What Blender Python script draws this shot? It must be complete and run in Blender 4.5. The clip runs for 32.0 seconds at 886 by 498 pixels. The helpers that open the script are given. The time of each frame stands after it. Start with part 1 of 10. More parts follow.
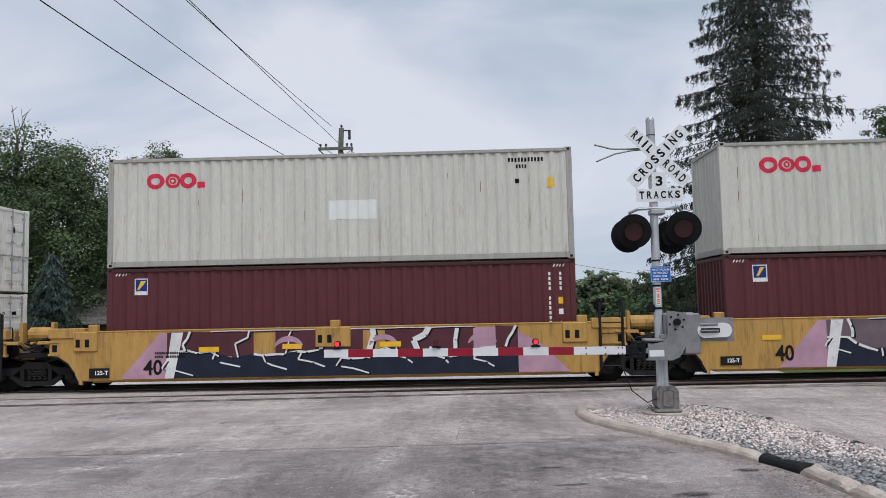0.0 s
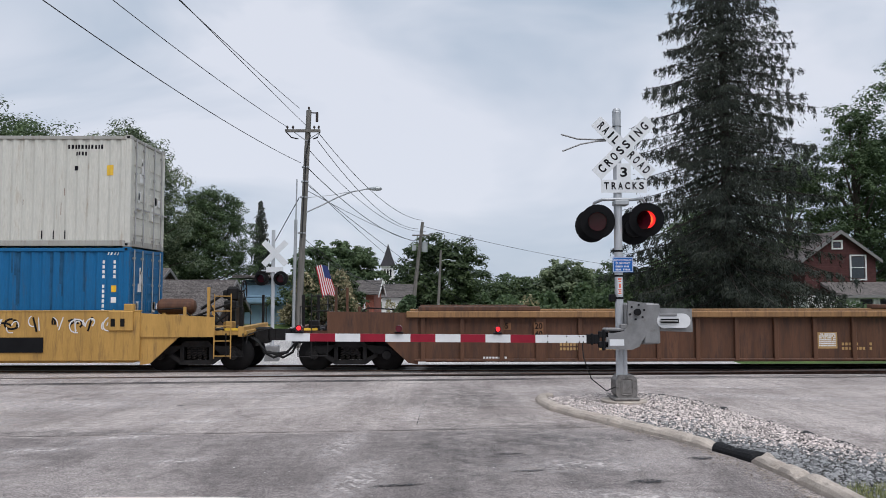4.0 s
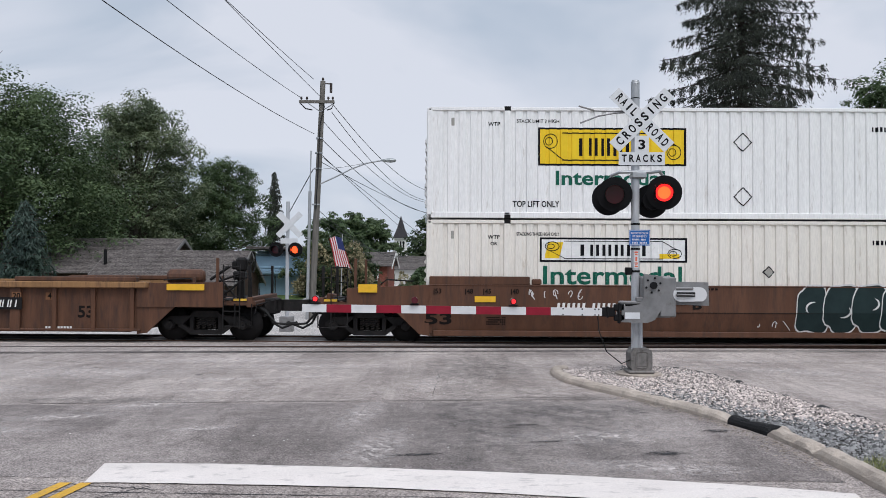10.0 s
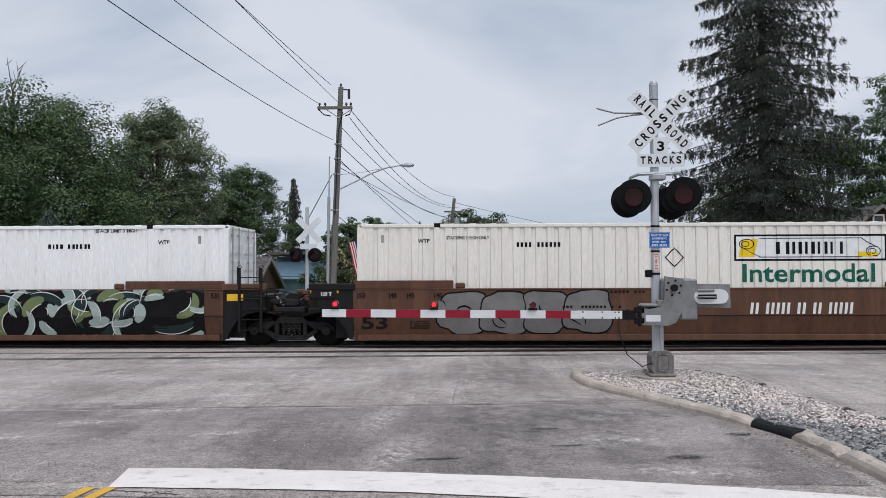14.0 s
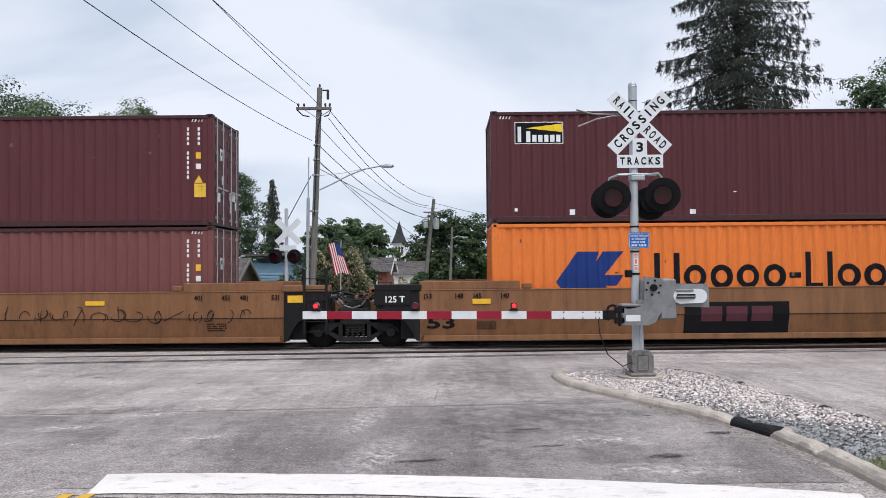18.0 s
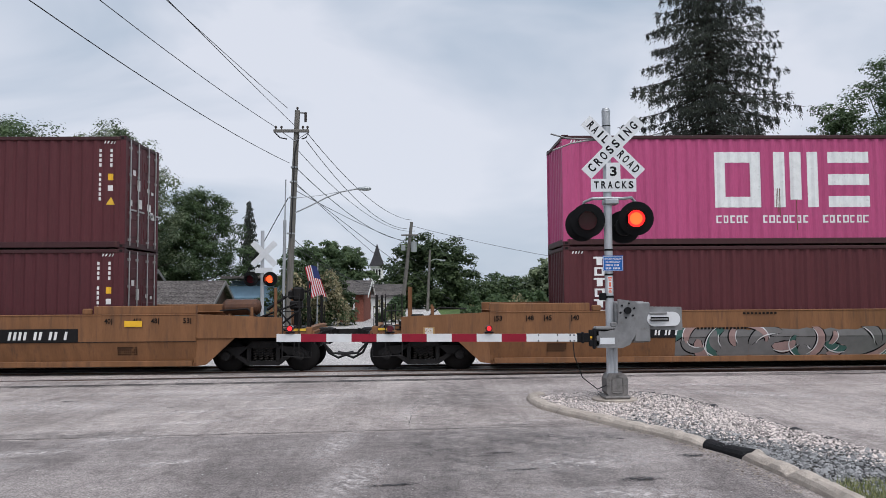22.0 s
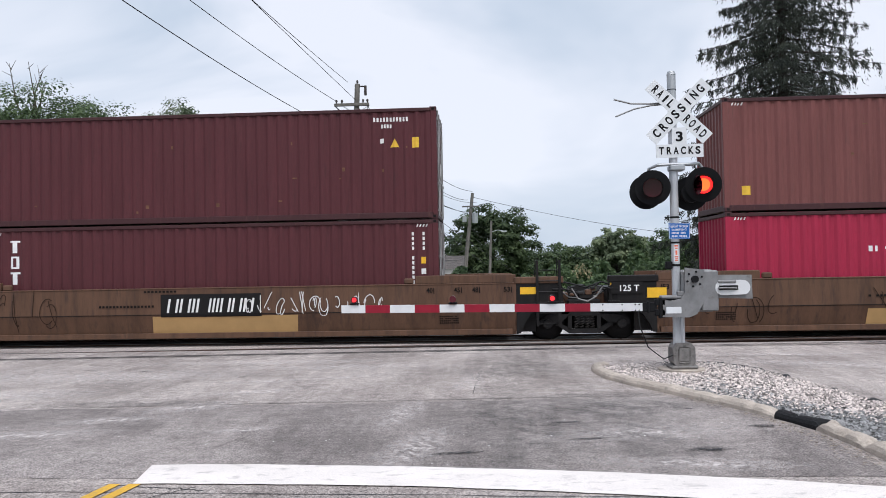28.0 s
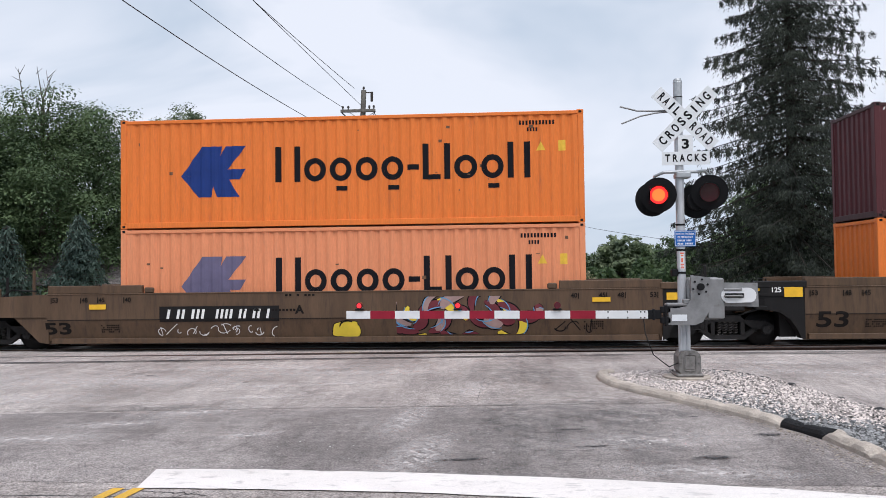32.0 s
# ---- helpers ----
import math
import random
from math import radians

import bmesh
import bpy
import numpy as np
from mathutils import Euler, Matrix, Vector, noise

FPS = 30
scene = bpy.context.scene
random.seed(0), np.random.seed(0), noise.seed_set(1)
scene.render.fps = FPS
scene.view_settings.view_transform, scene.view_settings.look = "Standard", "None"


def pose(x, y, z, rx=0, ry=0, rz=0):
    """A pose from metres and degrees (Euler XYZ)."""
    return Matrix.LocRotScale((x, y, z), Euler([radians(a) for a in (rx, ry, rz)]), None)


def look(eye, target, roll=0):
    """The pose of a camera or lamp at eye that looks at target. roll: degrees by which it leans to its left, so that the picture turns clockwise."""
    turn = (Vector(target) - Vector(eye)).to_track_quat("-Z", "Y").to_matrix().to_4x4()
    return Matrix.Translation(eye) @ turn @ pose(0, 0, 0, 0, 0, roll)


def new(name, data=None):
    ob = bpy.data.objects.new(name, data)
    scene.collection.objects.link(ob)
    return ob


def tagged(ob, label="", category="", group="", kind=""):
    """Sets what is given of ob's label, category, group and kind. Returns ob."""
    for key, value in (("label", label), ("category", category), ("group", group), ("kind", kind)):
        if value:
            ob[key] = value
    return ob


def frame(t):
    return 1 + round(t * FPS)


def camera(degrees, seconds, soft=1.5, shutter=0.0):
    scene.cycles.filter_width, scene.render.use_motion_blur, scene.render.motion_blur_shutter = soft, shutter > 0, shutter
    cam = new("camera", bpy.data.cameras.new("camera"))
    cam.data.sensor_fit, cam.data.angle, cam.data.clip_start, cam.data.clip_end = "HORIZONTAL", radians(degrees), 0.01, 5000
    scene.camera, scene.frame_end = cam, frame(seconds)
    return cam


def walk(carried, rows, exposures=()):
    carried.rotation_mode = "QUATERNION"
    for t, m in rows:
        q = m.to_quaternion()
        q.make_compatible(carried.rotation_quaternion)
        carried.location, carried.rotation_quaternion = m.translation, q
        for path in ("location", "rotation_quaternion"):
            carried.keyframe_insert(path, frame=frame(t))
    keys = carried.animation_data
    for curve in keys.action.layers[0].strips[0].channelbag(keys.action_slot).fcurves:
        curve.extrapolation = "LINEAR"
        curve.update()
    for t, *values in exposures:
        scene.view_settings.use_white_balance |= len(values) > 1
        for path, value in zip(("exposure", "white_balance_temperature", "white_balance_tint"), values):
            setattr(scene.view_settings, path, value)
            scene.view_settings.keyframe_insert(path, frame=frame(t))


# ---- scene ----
cam = camera(60.5, 32.0, 0.8)
PATH = [
    (0, (0.109, 0.153, 1.963), (0.042, 2.146, 2.116), -1.2),
    (0.5, (0.11, 0.154, 1.962), (0.022, 2.147, 2.108), -1.2),
    (1, (0.12, 0.155, 1.958), (0.034, 2.149, 2.097), -1.2),
    (1.5, (0.141, 0.17, 1.955), (0.072, 2.164, 2.09), -1.1),
    (2, (0.145, 0.175, 1.956), (0.101, 2.171, 2.087), -0.8),
    (2.5, (0.139, 0.173, 1.954), (0.123, 2.169, 2.082), -0.5),
    (3, (0.14, 0.178, 1.951), (0.151, 2.174, 2.074), -0.2),
    (3.5, (0.139, 0.174, 1.96), (0.165, 2.17, 2.079), -0.1),
    (5.5, (0.138, 0.16, 1.961), (0.118, 2.157, 2.066), -0.2),
    (6, (0.137, 0.157, 1.955), (0.109, 2.155, 2.053), -0.5),
    (6.5, (0.13, 0.15, 1.955), (0.095, 2.148, 2.04), -0.6),
    (7, (0.097, 0.145, 1.957), (0.061, 2.144, 2.027), -0.5),
    (7.5, (0.081, 0.156, 1.955), (0.054, 2.154, 2.014), -0.3),
    (8, (0.081, 0.168, 1.956), (0.065, 2.167, 2.007), -0.1),
    (8.5, (0.084, 0.171, 1.955), (0.072, 2.171, 1.999), 0.1),
    (9, (0.077, 0.164, 1.954), (0.066, 2.164, 1.994), 0.3),
    (9.5, (0.073, 0.162, 1.956), (0.061, 2.162, 1.994), 0.4),
    (10, (0.082, 0.17, 1.957), (0.07, 2.17, 2.0), 0.3),
    (10.5, (0.092, 0.157, 1.96), (0.082, 2.156, 2.014), 0.3),
    (11, (0.1, 0.147, 1.956), (0.101, 2.146, 2.022), 0.6),
    (11.5, (0.096, 0.154, 1.958), (0.115, 2.153, 2.032), 0.8),
    (12, (0.101, 0.174, 1.956), (0.128, 2.173, 2.035), 0.7),
    (12.5, (0.113, 0.174, 1.956), (0.125, 2.172, 2.037), 0.3),
    (13, (0.107, 0.161, 1.955), (0.089, 2.159, 2.031), 0.0),
    (13.5, (0.108, 0.156, 1.951), (0.062, 2.154, 2.017), -0.1),
    (14, (0.087, 0.165, 1.956), (0.025, 2.163, 2.01), -0.2),
    (14.5, (0.056, 0.167, 1.96), (-0.009, 2.166, 2.002), -0.3),
    (16.5, (0.088, 0.178, 1.954), (0.09, 2.177, 2.015), -0.4),
    (17, (0.075, 0.167, 1.963), (0.083, 2.166, 2.03), -0.6),
    (17.5, (0.071, 0.173, 1.967), (0.072, 2.172, 2.031), -0.7),
    (18, (0.063, 0.167, 1.967), (0.055, 2.166, 2.022), -0.5),
    (18.5, (0.07, 0.17, 1.964), (0.06, 2.17, 2.016), -0.3),
    (19, (0.08, 0.177, 1.96), (0.08, 2.176, 2.02), 0.0),
    (19.5, (0.078, 0.166, 1.963), (0.11, 2.164, 2.036), 0.3),
    (20, (0.088, 0.162, 1.969), (0.165, 2.159, 2.05), 0.5),
    (20.5, (0.101, 0.183, 1.962), (0.212, 2.178, 2.046), 0.4),
    (21, (0.108, 0.172, 1.959), (0.216, 2.167, 2.05), 0.2),
    (21.5, (0.102, 0.157, 1.965), (0.183, 2.153, 2.067), -0.2),
    (22, (0.107, 0.157, 1.96), (0.157, 2.153, 2.075), -0.4),
    (22.5, (0.118, 0.144, 1.963), (0.137, 2.14, 2.083), -0.7),
    (23, (0.13, 0.139, 1.964), (0.11, 2.135, 2.088), -0.9),
    (23.5, (0.118, 0.154, 1.956), (0.067, 2.15, 2.077), -1.1),
    (24, (0.105, 0.152, 1.955), (0.046, 2.148, 2.068), -1.0),
    (24.5, (0.108, 0.16, 1.949), (0.058, 2.157, 2.052), -1.0),
    (25, (0.105, 0.153, 1.952), (0.054, 2.15, 2.045), -1.0),
    (25.5, (0.112, 0.165, 1.952), (0.042, 2.162, 2.034), -0.9),
    (26, (0.102, 0.187, 1.95), (0.015, 2.184, 2.015), -0.7),
    (26.5, (0.095, 0.181, 1.945), (-0.001, 2.178, 1.996), -0.7),
    (28.5, (0.103, 0.174, 1.948), (-0.014, 2.17, 1.99), -1.1),
    (29, (0.096, 0.173, 1.946), (-0.025, 2.169, 1.991), -1.1),
    (29.5, (0.097, 0.164, 1.946), (-0.025, 2.16, 1.996), -1.1),
    (30, (0.096, 0.175, 1.943), (-0.024, 2.171, 1.993), -0.8),
    (30.5, (0.089, 0.161, 1.949), (-0.032, 2.157, 1.995), -0.5),
    (31, (0.088, 0.167, 1.945), (-0.035, 2.162, 1.99), -0.4),
    (31.5, (0.09, 0.168, 1.943), (-0.034, 2.163, 1.994), -0.6),
    (32, (0.102, 0.176, 1.944), (-0.024, 2.171, 2.003), -0.7),
]
walk(cam, [(t, look(eye, target, roll)) for t, eye, target, roll in PATH],
     [(0.0, -0.16, 6120, 12.5), (1.0, -0.09, 6120, 12.5), (2.5, -0.14, 6120, 12.5), (6.0, -0.06, 6120, 12.5), (8.0, -0.06, 6120, 12.5), (10.0, -0.16, 6120, 12.5), (14.0, -0.20, 6120, 12.5), (17.0, 0.12, 6120, 12.5), (19.0, 0.13, 6120, 12.5), (21.0, 0.16, 6120, 12.5), (22.0, -0.11, 6120, 12.5), (25.0, 0.02, 6120, 12.5), (26.0, 0.14, 6120, 12.5), (29.0, 0.14, 6120, 12.5), (31.0, 0.03, 6120, 12.5), (32.0, 0.12, 6120, 12.5)])

# ---- sky and light: an even overcast ----
world = bpy.data.worlds.new("overcast_sky")
scene.world = world
world.use_nodes = True
wn = world.node_tree
wn.nodes.clear()


def wnode(kind, **kw):
    n = wn.nodes.new(kind)
    for k, v in kw.items():
        n.inputs[k].default_value = v
    return n


sky = wn.nodes.new("ShaderNodeTexSky")
sky.sky_type = "NISHITA"
sky.sun_disc = False
sky.sun_elevation, sky.sun_rotation = radians(55), radians(150)
w_co = wn.nodes.new("ShaderNodeTexCoord")
w_map = wn.nodes.new("ShaderNodeMapping")
w_map.inputs["Scale"].default_value = (1.0, 1.0, 2.6)
w_noise = wnode("ShaderNodeTexNoise", Scale=1.7, Detail=5.0, Roughness=0.5, Distortion=0.5)
w_ramp = wn.nodes.new("ShaderNodeValToRGB")
w_ramp.color_ramp.elements[0].position, w_ramp.color_ramp.elements[0].color = 0.35, (0.395, 0.52, 0.635, 1)
w_ramp.color_ramp.elements[1].position, w_ramp.color_ramp.elements[1].color = 0.62, (0.915, 0.935, 0.972, 1)
w_sky = wnode("ShaderNodeBackground", Strength=0.10)
w_cloud = wnode("ShaderNodeBackground", Strength=0.90)
w_mix = wnode("ShaderNodeMixShader", Fac=0.93)
w_out = wn.nodes.new("ShaderNodeOutputWorld")
wn.links.new(w_co.outputs["Generated"], w_map.inputs["Vector"])
wn.links.new(w_map.outputs["Vector"], w_noise.inputs["Vector"])
wn.links.new(w_noise.outputs["Fac"], w_ramp.inputs["Fac"])
wn.links.new(w_ramp.outputs["Color"], w_cloud.inputs["Color"])
wn.links.new(sky.outputs["Color"], w_sky.inputs["Color"])
wn.links.new(w_sky.outputs["Background"], w_mix.inputs[1])
wn.links.new(w_cloud.outputs["Background"], w_mix.inputs[2])
wn.links.new(w_mix.outputs["Shader"], w_out.inputs["Surface"])

sun_data = bpy.data.lights.new("sun", "SUN")
sun_data.energy, sun_data.angle, sun_data.color = 2.65, radians(45), (1.0, 0.97, 0.93)
sun = new("sun", sun_data)
sun.matrix_world = look((5, -8, 24), (0, 6, 0))


# ---- mesh helpers ----
class Build:
    """Gathers vertices and faces for one mesh."""

    def __init__(self):
        self.v, self.f = [], []

    def face(self, pts):
        n = len(self.v)
        self.v += [tuple(p) for p in pts]
        self.f.append(tuple(range(n, n + len(pts))))

    def box(self, x0, x1, y0, y1, z0, z1):
        n = len(self.v)
        self.v += [(x, y, z) for z in (z0, z1) for y in (y0, y1) for x in (x0, x1)]
        self.f += [tuple(n + i for i in q) for q in ((0, 2, 3, 1), (4, 5, 7, 6), (0, 1, 5, 4), (2, 6, 7, 3), (0, 4, 6, 2), (1, 3, 7, 5))]
        return self

    def bbox(self, x0, x1, y0, y1, z0, z1, c=0.01):
        """A box with bevelled edges."""
        m = Build()
        xs, ys, zs = (x0, x1), (y0, y1), (z0, z1)
        n = len(self.v)
        idx = {}
        for i in (0, 1):
            for j in (0, 1):
                for k in (0, 1):
                    sx, sy, sz = (1, -1)[i], (1, -1)[j], (1, -1)[k]
                    for a, o in enumerate(((0, c, c), (c, 0, c), (c, c, 0))):
                        idx[i, j, k, a] = len(self.v)
                        self.v.append((xs[i] + sx * o[0], ys[j] + sy * o[1], zs[k] + sz * o[2]))
        F = self.f
        for i in (0, 1):
            F.append((idx[i, 0, 0, 0], idx[i, 0, 1, 0], idx[i, 1, 1, 0], idx[i, 1, 0, 0]))
            F.append((idx[0, i, 0, 1], idx[1, i, 0, 1], idx[1, i, 1, 1], idx[0, i, 1, 1]))
            F.append((idx[0, 0, i, 2], idx[0, 1, i, 2], idx[1, 1, i, 2], idx[1, 0, i, 2]))
            for j in (0, 1):
                F.append((idx[i, j, 0, 0], idx[i, j, 1, 0], idx[i, j, 1, 1], idx[i, j, 0, 1]))
                F.append((idx[i, 0, j, 0], idx[i, 1, j, 0], idx[i, 1, j, 2], idx[i, 0, j, 2]))
                F.append((idx[0, i, j, 1], idx[1, i, j, 1], idx[1, i, j, 2], idx[0, i, j, 2]))
                for k in (0, 1):
                    F.append((idx[i, j, k, 0], idx[i, j, k, 1], idx[i, j, k, 2]))
        return self

    def prism(self, pts, y0, y1):
        """A polygon of (x, z) points pulled from y0 to y1."""
        n, k = len(self.v), len(pts)
        self.v += [(x, y0, z) for x, z in pts] + [(x, y1, z) for x, z in pts]
        self.f.append(tuple(range(n, n + k)))
        self.f.append(tuple(range(n + 2 * k - 1, n + k - 1, -1)))
        self.f += [(n + i, n + (i + 1) % k, n + k + (i + 1) % k, n + k + i) for i in range(k)]
        return self

    def loft(self, rings, close=True, cap=True):
        n, k = len(self.v), len(rings[0])
        for r in rings:
            self.v += [tuple(p) for p in r]
        for a in range(len(rings) - 1):
            for i in range(k if close else k - 1):
                j = (i + 1) % k
                self.f.append((n + a * k + i, n + a * k + j, n + (a + 1) * k + j, n + (a + 1) * k + i))
        if cap and close:
            self.f.append(tuple(range(n + k - 1, n - 1, -1)))
            self.f.append(tuple(range(n + (len(rings) - 1) * k, n + len(rings) * k)))
        return self

    def tube(self, pts, radii, n=8):
        """A round bar along points; radii a number or one per point."""
        pts = [Vector(p) for p in pts]
        if not hasattr(radii, "__len__"):
            radii = [radii] * len(pts)
        rings = []
        for i, p in enumerate(pts):
            d = (pts[min(i + 1, len(pts) - 1)] - pts[max(i - 1, 0)]).normalized()
            s = d.cross(Vector((0, 0, 1)) if abs(d.z) < 0.9 else Vector((1, 0, 0))).normalized()
            u = s.cross(d)
            rings.append([p + (s * math.cos(6.28318 * a / n) + u * math.sin(6.28318 * a / n)) * radii[i] for a in range(n)])
        return self.loft(rings)

    def mesh(self, name, material, smooth=False):
        me = bpy.data.meshes.new(name)
        me.from_pydata(self.v, [], self.f)
        bm = bmesh.new()
        bm.from_mesh(me)
        bmesh.ops.recalc_face_normals(bm, faces=bm.faces)
        bm.to_mesh(me)
        bm.free()
        if material:
            me.materials.append(material)
        if smooth:
            me.polygons.foreach_set("use_smooth", [True] * len(me.polygons))
        return me


def part(name, build, material, parent=None, label="", smooth=False, m=None):
    """Links a Build or a mesh as one mesh object under a thing."""
    me = build.mesh(name, material, smooth) if isinstance(build, Build) else build
    ob = new(name, me)
    if not isinstance(build, Build) and material and not me.materials:
        me.materials.append(None)
    if not isinstance(build, Build) and material and me.materials[0] != material:
        ob.material_slots[0].link = "OBJECT"
        ob.material_slots[0].material = material
    ob.parent = parent
    if m is not None:
        ob.matrix_basis = m
    if label:
        ob["label"] = label
    return ob


def thing(name, label, category, group="", kind="", m=None):
    e = new(name)
    e.empty_display_size = 0.2
    if m is not None:
        e.matrix_basis = m
    return tagged(e, label, category, group, kind)


# ---- materials ----
def material(name, color, rough=0.6, metal=0.0, vary=0.25, scale=3.0, dirt=None, dirt_amount=0.0, bump=0.0, bump_scale=60.0, spec=0.22, stretch=(1, 1, 1), per_object=0.0, dark=None, grain=0.0, grain_scale=90.0):
    """Paint, metal, stone or wood: a base colour with broad and fine variation, stains and relief."""
    m = bpy.data.materials.new(name)
    m.use_nodes = True
    nt = m.node_tree
    b = nt.nodes["Principled BSDF"]
    b.inputs["Roughness"].default_value = rough
    b.inputs["Metallic"].default_value = metal
    b.inputs["Specular IOR Level"].default_value = spec
    co = nt.nodes.new("ShaderNodeTexCoord")
    mp = nt.nodes.new("ShaderNodeMapping")
    mp.inputs["Scale"].default_value = stretch
    nt.links.new(co.outputs["Object"], mp.inputs["Vector"])

    def noise_at(s, detail=4.0, rgh=0.6):
        n = nt.nodes.new("ShaderNodeTexNoise")
        n.inputs["Scale"].default_value, n.inputs["Detail"].default_value, n.inputs["Roughness"].default_value = s, detail, rgh
        nt.links.new(mp.outputs["Vector"], n.inputs["Vector"])
        return n.outputs["Fac"]

    def ramp(src, p0, c0, p1, c1):
        r = nt.nodes.new("ShaderNodeValToRGB")
        e = r.color_ramp.elements
        e[0].position, e[0].color, e[1].position, e[1].color = p0, (*c0, 1), p1, (*c1, 1)
        nt.links.new(src, r.inputs["Fac"])
        return r.outputs["Color"]

    def mix(fac, a, c, kind="MIX"):
        x = nt.nodes.new("ShaderNodeMix")
        x.data_type, x.blend_type = "RGBA", kind
        if isinstance(fac, float):
            x.inputs[0].default_value = fac
        else:
            nt.links.new(fac, x.inputs[0])
        nt.links.new(a, x.inputs[6])
        if isinstance(c, tuple):
            x.inputs[7].default_value = (*c, 1)
        else:
            nt.links.new(c, x.inputs[7])
        return x.outputs[2]

    lo = tuple(c * (1 - vary) for c in (dark or color))
    hi = tuple(min(1, c * (1 + vary * 0.7)) for c in color)
    col = ramp(noise_at(scale), 0.32, lo, 0.68, hi)
    if grain:
        g = ramp(noise_at(grain_scale, 2.0, 0.7), 0.35, (1 - grain,) * 3, 0.65, (1 + grain,) * 3)
        col = mix(1.0, col, g, "MULTIPLY")
    if dirt:
        d = ramp(noise_at(scale * 2.7, 6.0, 0.7), 0.56 - 0.2 * dirt_amount, (0, 0, 0), 0.78 - 0.2 * dirt_amount, (1, 1, 1))
        col = mix(d, col, dirt)
    if per_object:
        oi = nt.nodes.new("ShaderNodeObjectInfo")
        r = ramp(oi.outputs["Random"], 0.0, (1 - per_object,) * 3, 1.0, (1 + per_object,) * 3)
        col = mix(1.0, col, r, "MULTIPLY")
    nt.links.new(col, b.inputs["Base Color"])
    if bump:
        bp = nt.nodes.new("ShaderNodeBump")
        bp.inputs["Strength"].default_value, bp.inputs["Distance"].default_value = bump, 0.02
        nt.links.new(noise_at(bump_scale, 3.0), bp.inputs["Height"])
        nt.links.new(bp.outputs["Normal"], b.inputs["Normal"])
    return m


def glow(name, color, strength):
    m = bpy.data.materials.new(name)
    m.use_nodes = True
    b = m.node_tree.nodes["Principled BSDF"]
    b.inputs["Base Color"].default_value = (*color, 1)
    b.inputs["Emission Color"].default_value = (*color, 1)
    b.inputs["Emission Strength"].default_value = strength
    return m


def leaves_material(name, lo, hi, trans=0.25):
    """Leaf tissue that differs from leaf to leaf and lets some light through."""
    m = bpy.data.materials.new(name)
    m.use_nodes = True
    nt = m.node_tree
    b = nt.nodes["Principled BSDF"]
    b.inputs["Roughness"].default_value = 0.6
    b.inputs["Specular IOR Level"].default_value = 0.25
    g = nt.nodes.new("ShaderNodeNewGeometry")
    r = nt.nodes.new("ShaderNodeValToRGB")
    e = r.color_ramp.elements
    e[0].color, e[1].color = (*lo, 1), (*hi, 1)
    nt.links.new(g.outputs["Random Per Island"], r.inputs["Fac"])
    co = nt.nodes.new("ShaderNodeTexCoord")
    n = nt.nodes.new("ShaderNodeTexNoise")
    n.inputs["Scale"].default_value = 0.5
    nt.links.new(co.outputs["Object"], n.inputs["Vector"])
    q = nt.nodes.new("ShaderNodeValToRGB")
    q.color_ramp.elements[0].position, q.color_ramp.elements[0].color = 0.3, (0.6, 0.65, 0.6, 1)
    q.color_ramp.elements[1].position, q.color_ramp.elements[1].color = 0.7, (1.3, 1.25, 1.05, 1)
    nt.links.new(n.outputs["Fac"], q.inputs["Fac"])
    x = nt.nodes.new("ShaderNodeMix")
    x.data_type, x.blend_type = "RGBA", "MULTIPLY"
    x.inputs[0].default_value = 1.0
    nt.links.new(r.outputs["Color"], x.inputs[6])
    nt.links.new(q.outputs["Color"], x.inputs[7])
    nt.links.new(x.outputs[2], b.inputs["Base Color"])
    t = nt.nodes.new("ShaderNodeBsdfTranslucent")
    nt.links.new(x.outputs[2], t.inputs["Color"])
    s = nt.nodes.new("ShaderNodeMixShader")
    s.inputs[0].default_value = trans
    nt.links.new(b.outputs["BSDF"], s.inputs[1])
    nt.links.new(t.outputs["BSDF"], s.inputs[2])
    nt.links.new(s.outputs["Shader"], nt.nodes["Material Output"].inputs["Surface"])
    return m


# ---- lettering ----
glyphs = {}


def text_mesh(s, size, material_, bold=0.0, spacing=1.0):
    """Letters of the built-in font as a flat mesh in the x-z plane, centred."""
    key = (s, round(size, 4), material_.name, bold, spacing)
    if key not in glyphs:
        cu = bpy.data.curves.new("letters", "FONT")
        cu.body, cu.size, cu.align_x, cu.align_y, cu.offset, cu.space_character = s, size, "CENTER", "CENTER", bold, spacing
        cu.resolution_u = 3
        ob = bpy.data.objects.new("letters", cu)
        scene.collection.objects.link(ob)
        me = bpy.data.meshes.new_from_object(ob.evaluated_get(bpy.context.evaluated_depsgraph_get()))
        bpy.data.objects.remove(ob)
        me.transform(Matrix.Rotation(radians(90), 4, "X"))
        me.materials.clear()
        me.materials.append(material_)
        glyphs[key] = me
    return glyphs[key]


def lettering(s, size, material_, parent, x, y, z, bold=0.0, spacing=1.0, turn=0.0, name="lettering", width=None):
    me = text_mesh(s, size, material_, bold, spacing)
    ob = new(name, me)
    ob.parent = parent
    m = Matrix.Translation((x, y, z)) @ Matrix.Rotation(radians(turn), 4, "Y")
    if width:
        xs = [v.co.x for v in me.vertices]
        m = m @ Matrix.Diagonal((width / (max(xs) - min(xs)), 1, 1, 1))
    ob.matrix_basis = m
    return ob


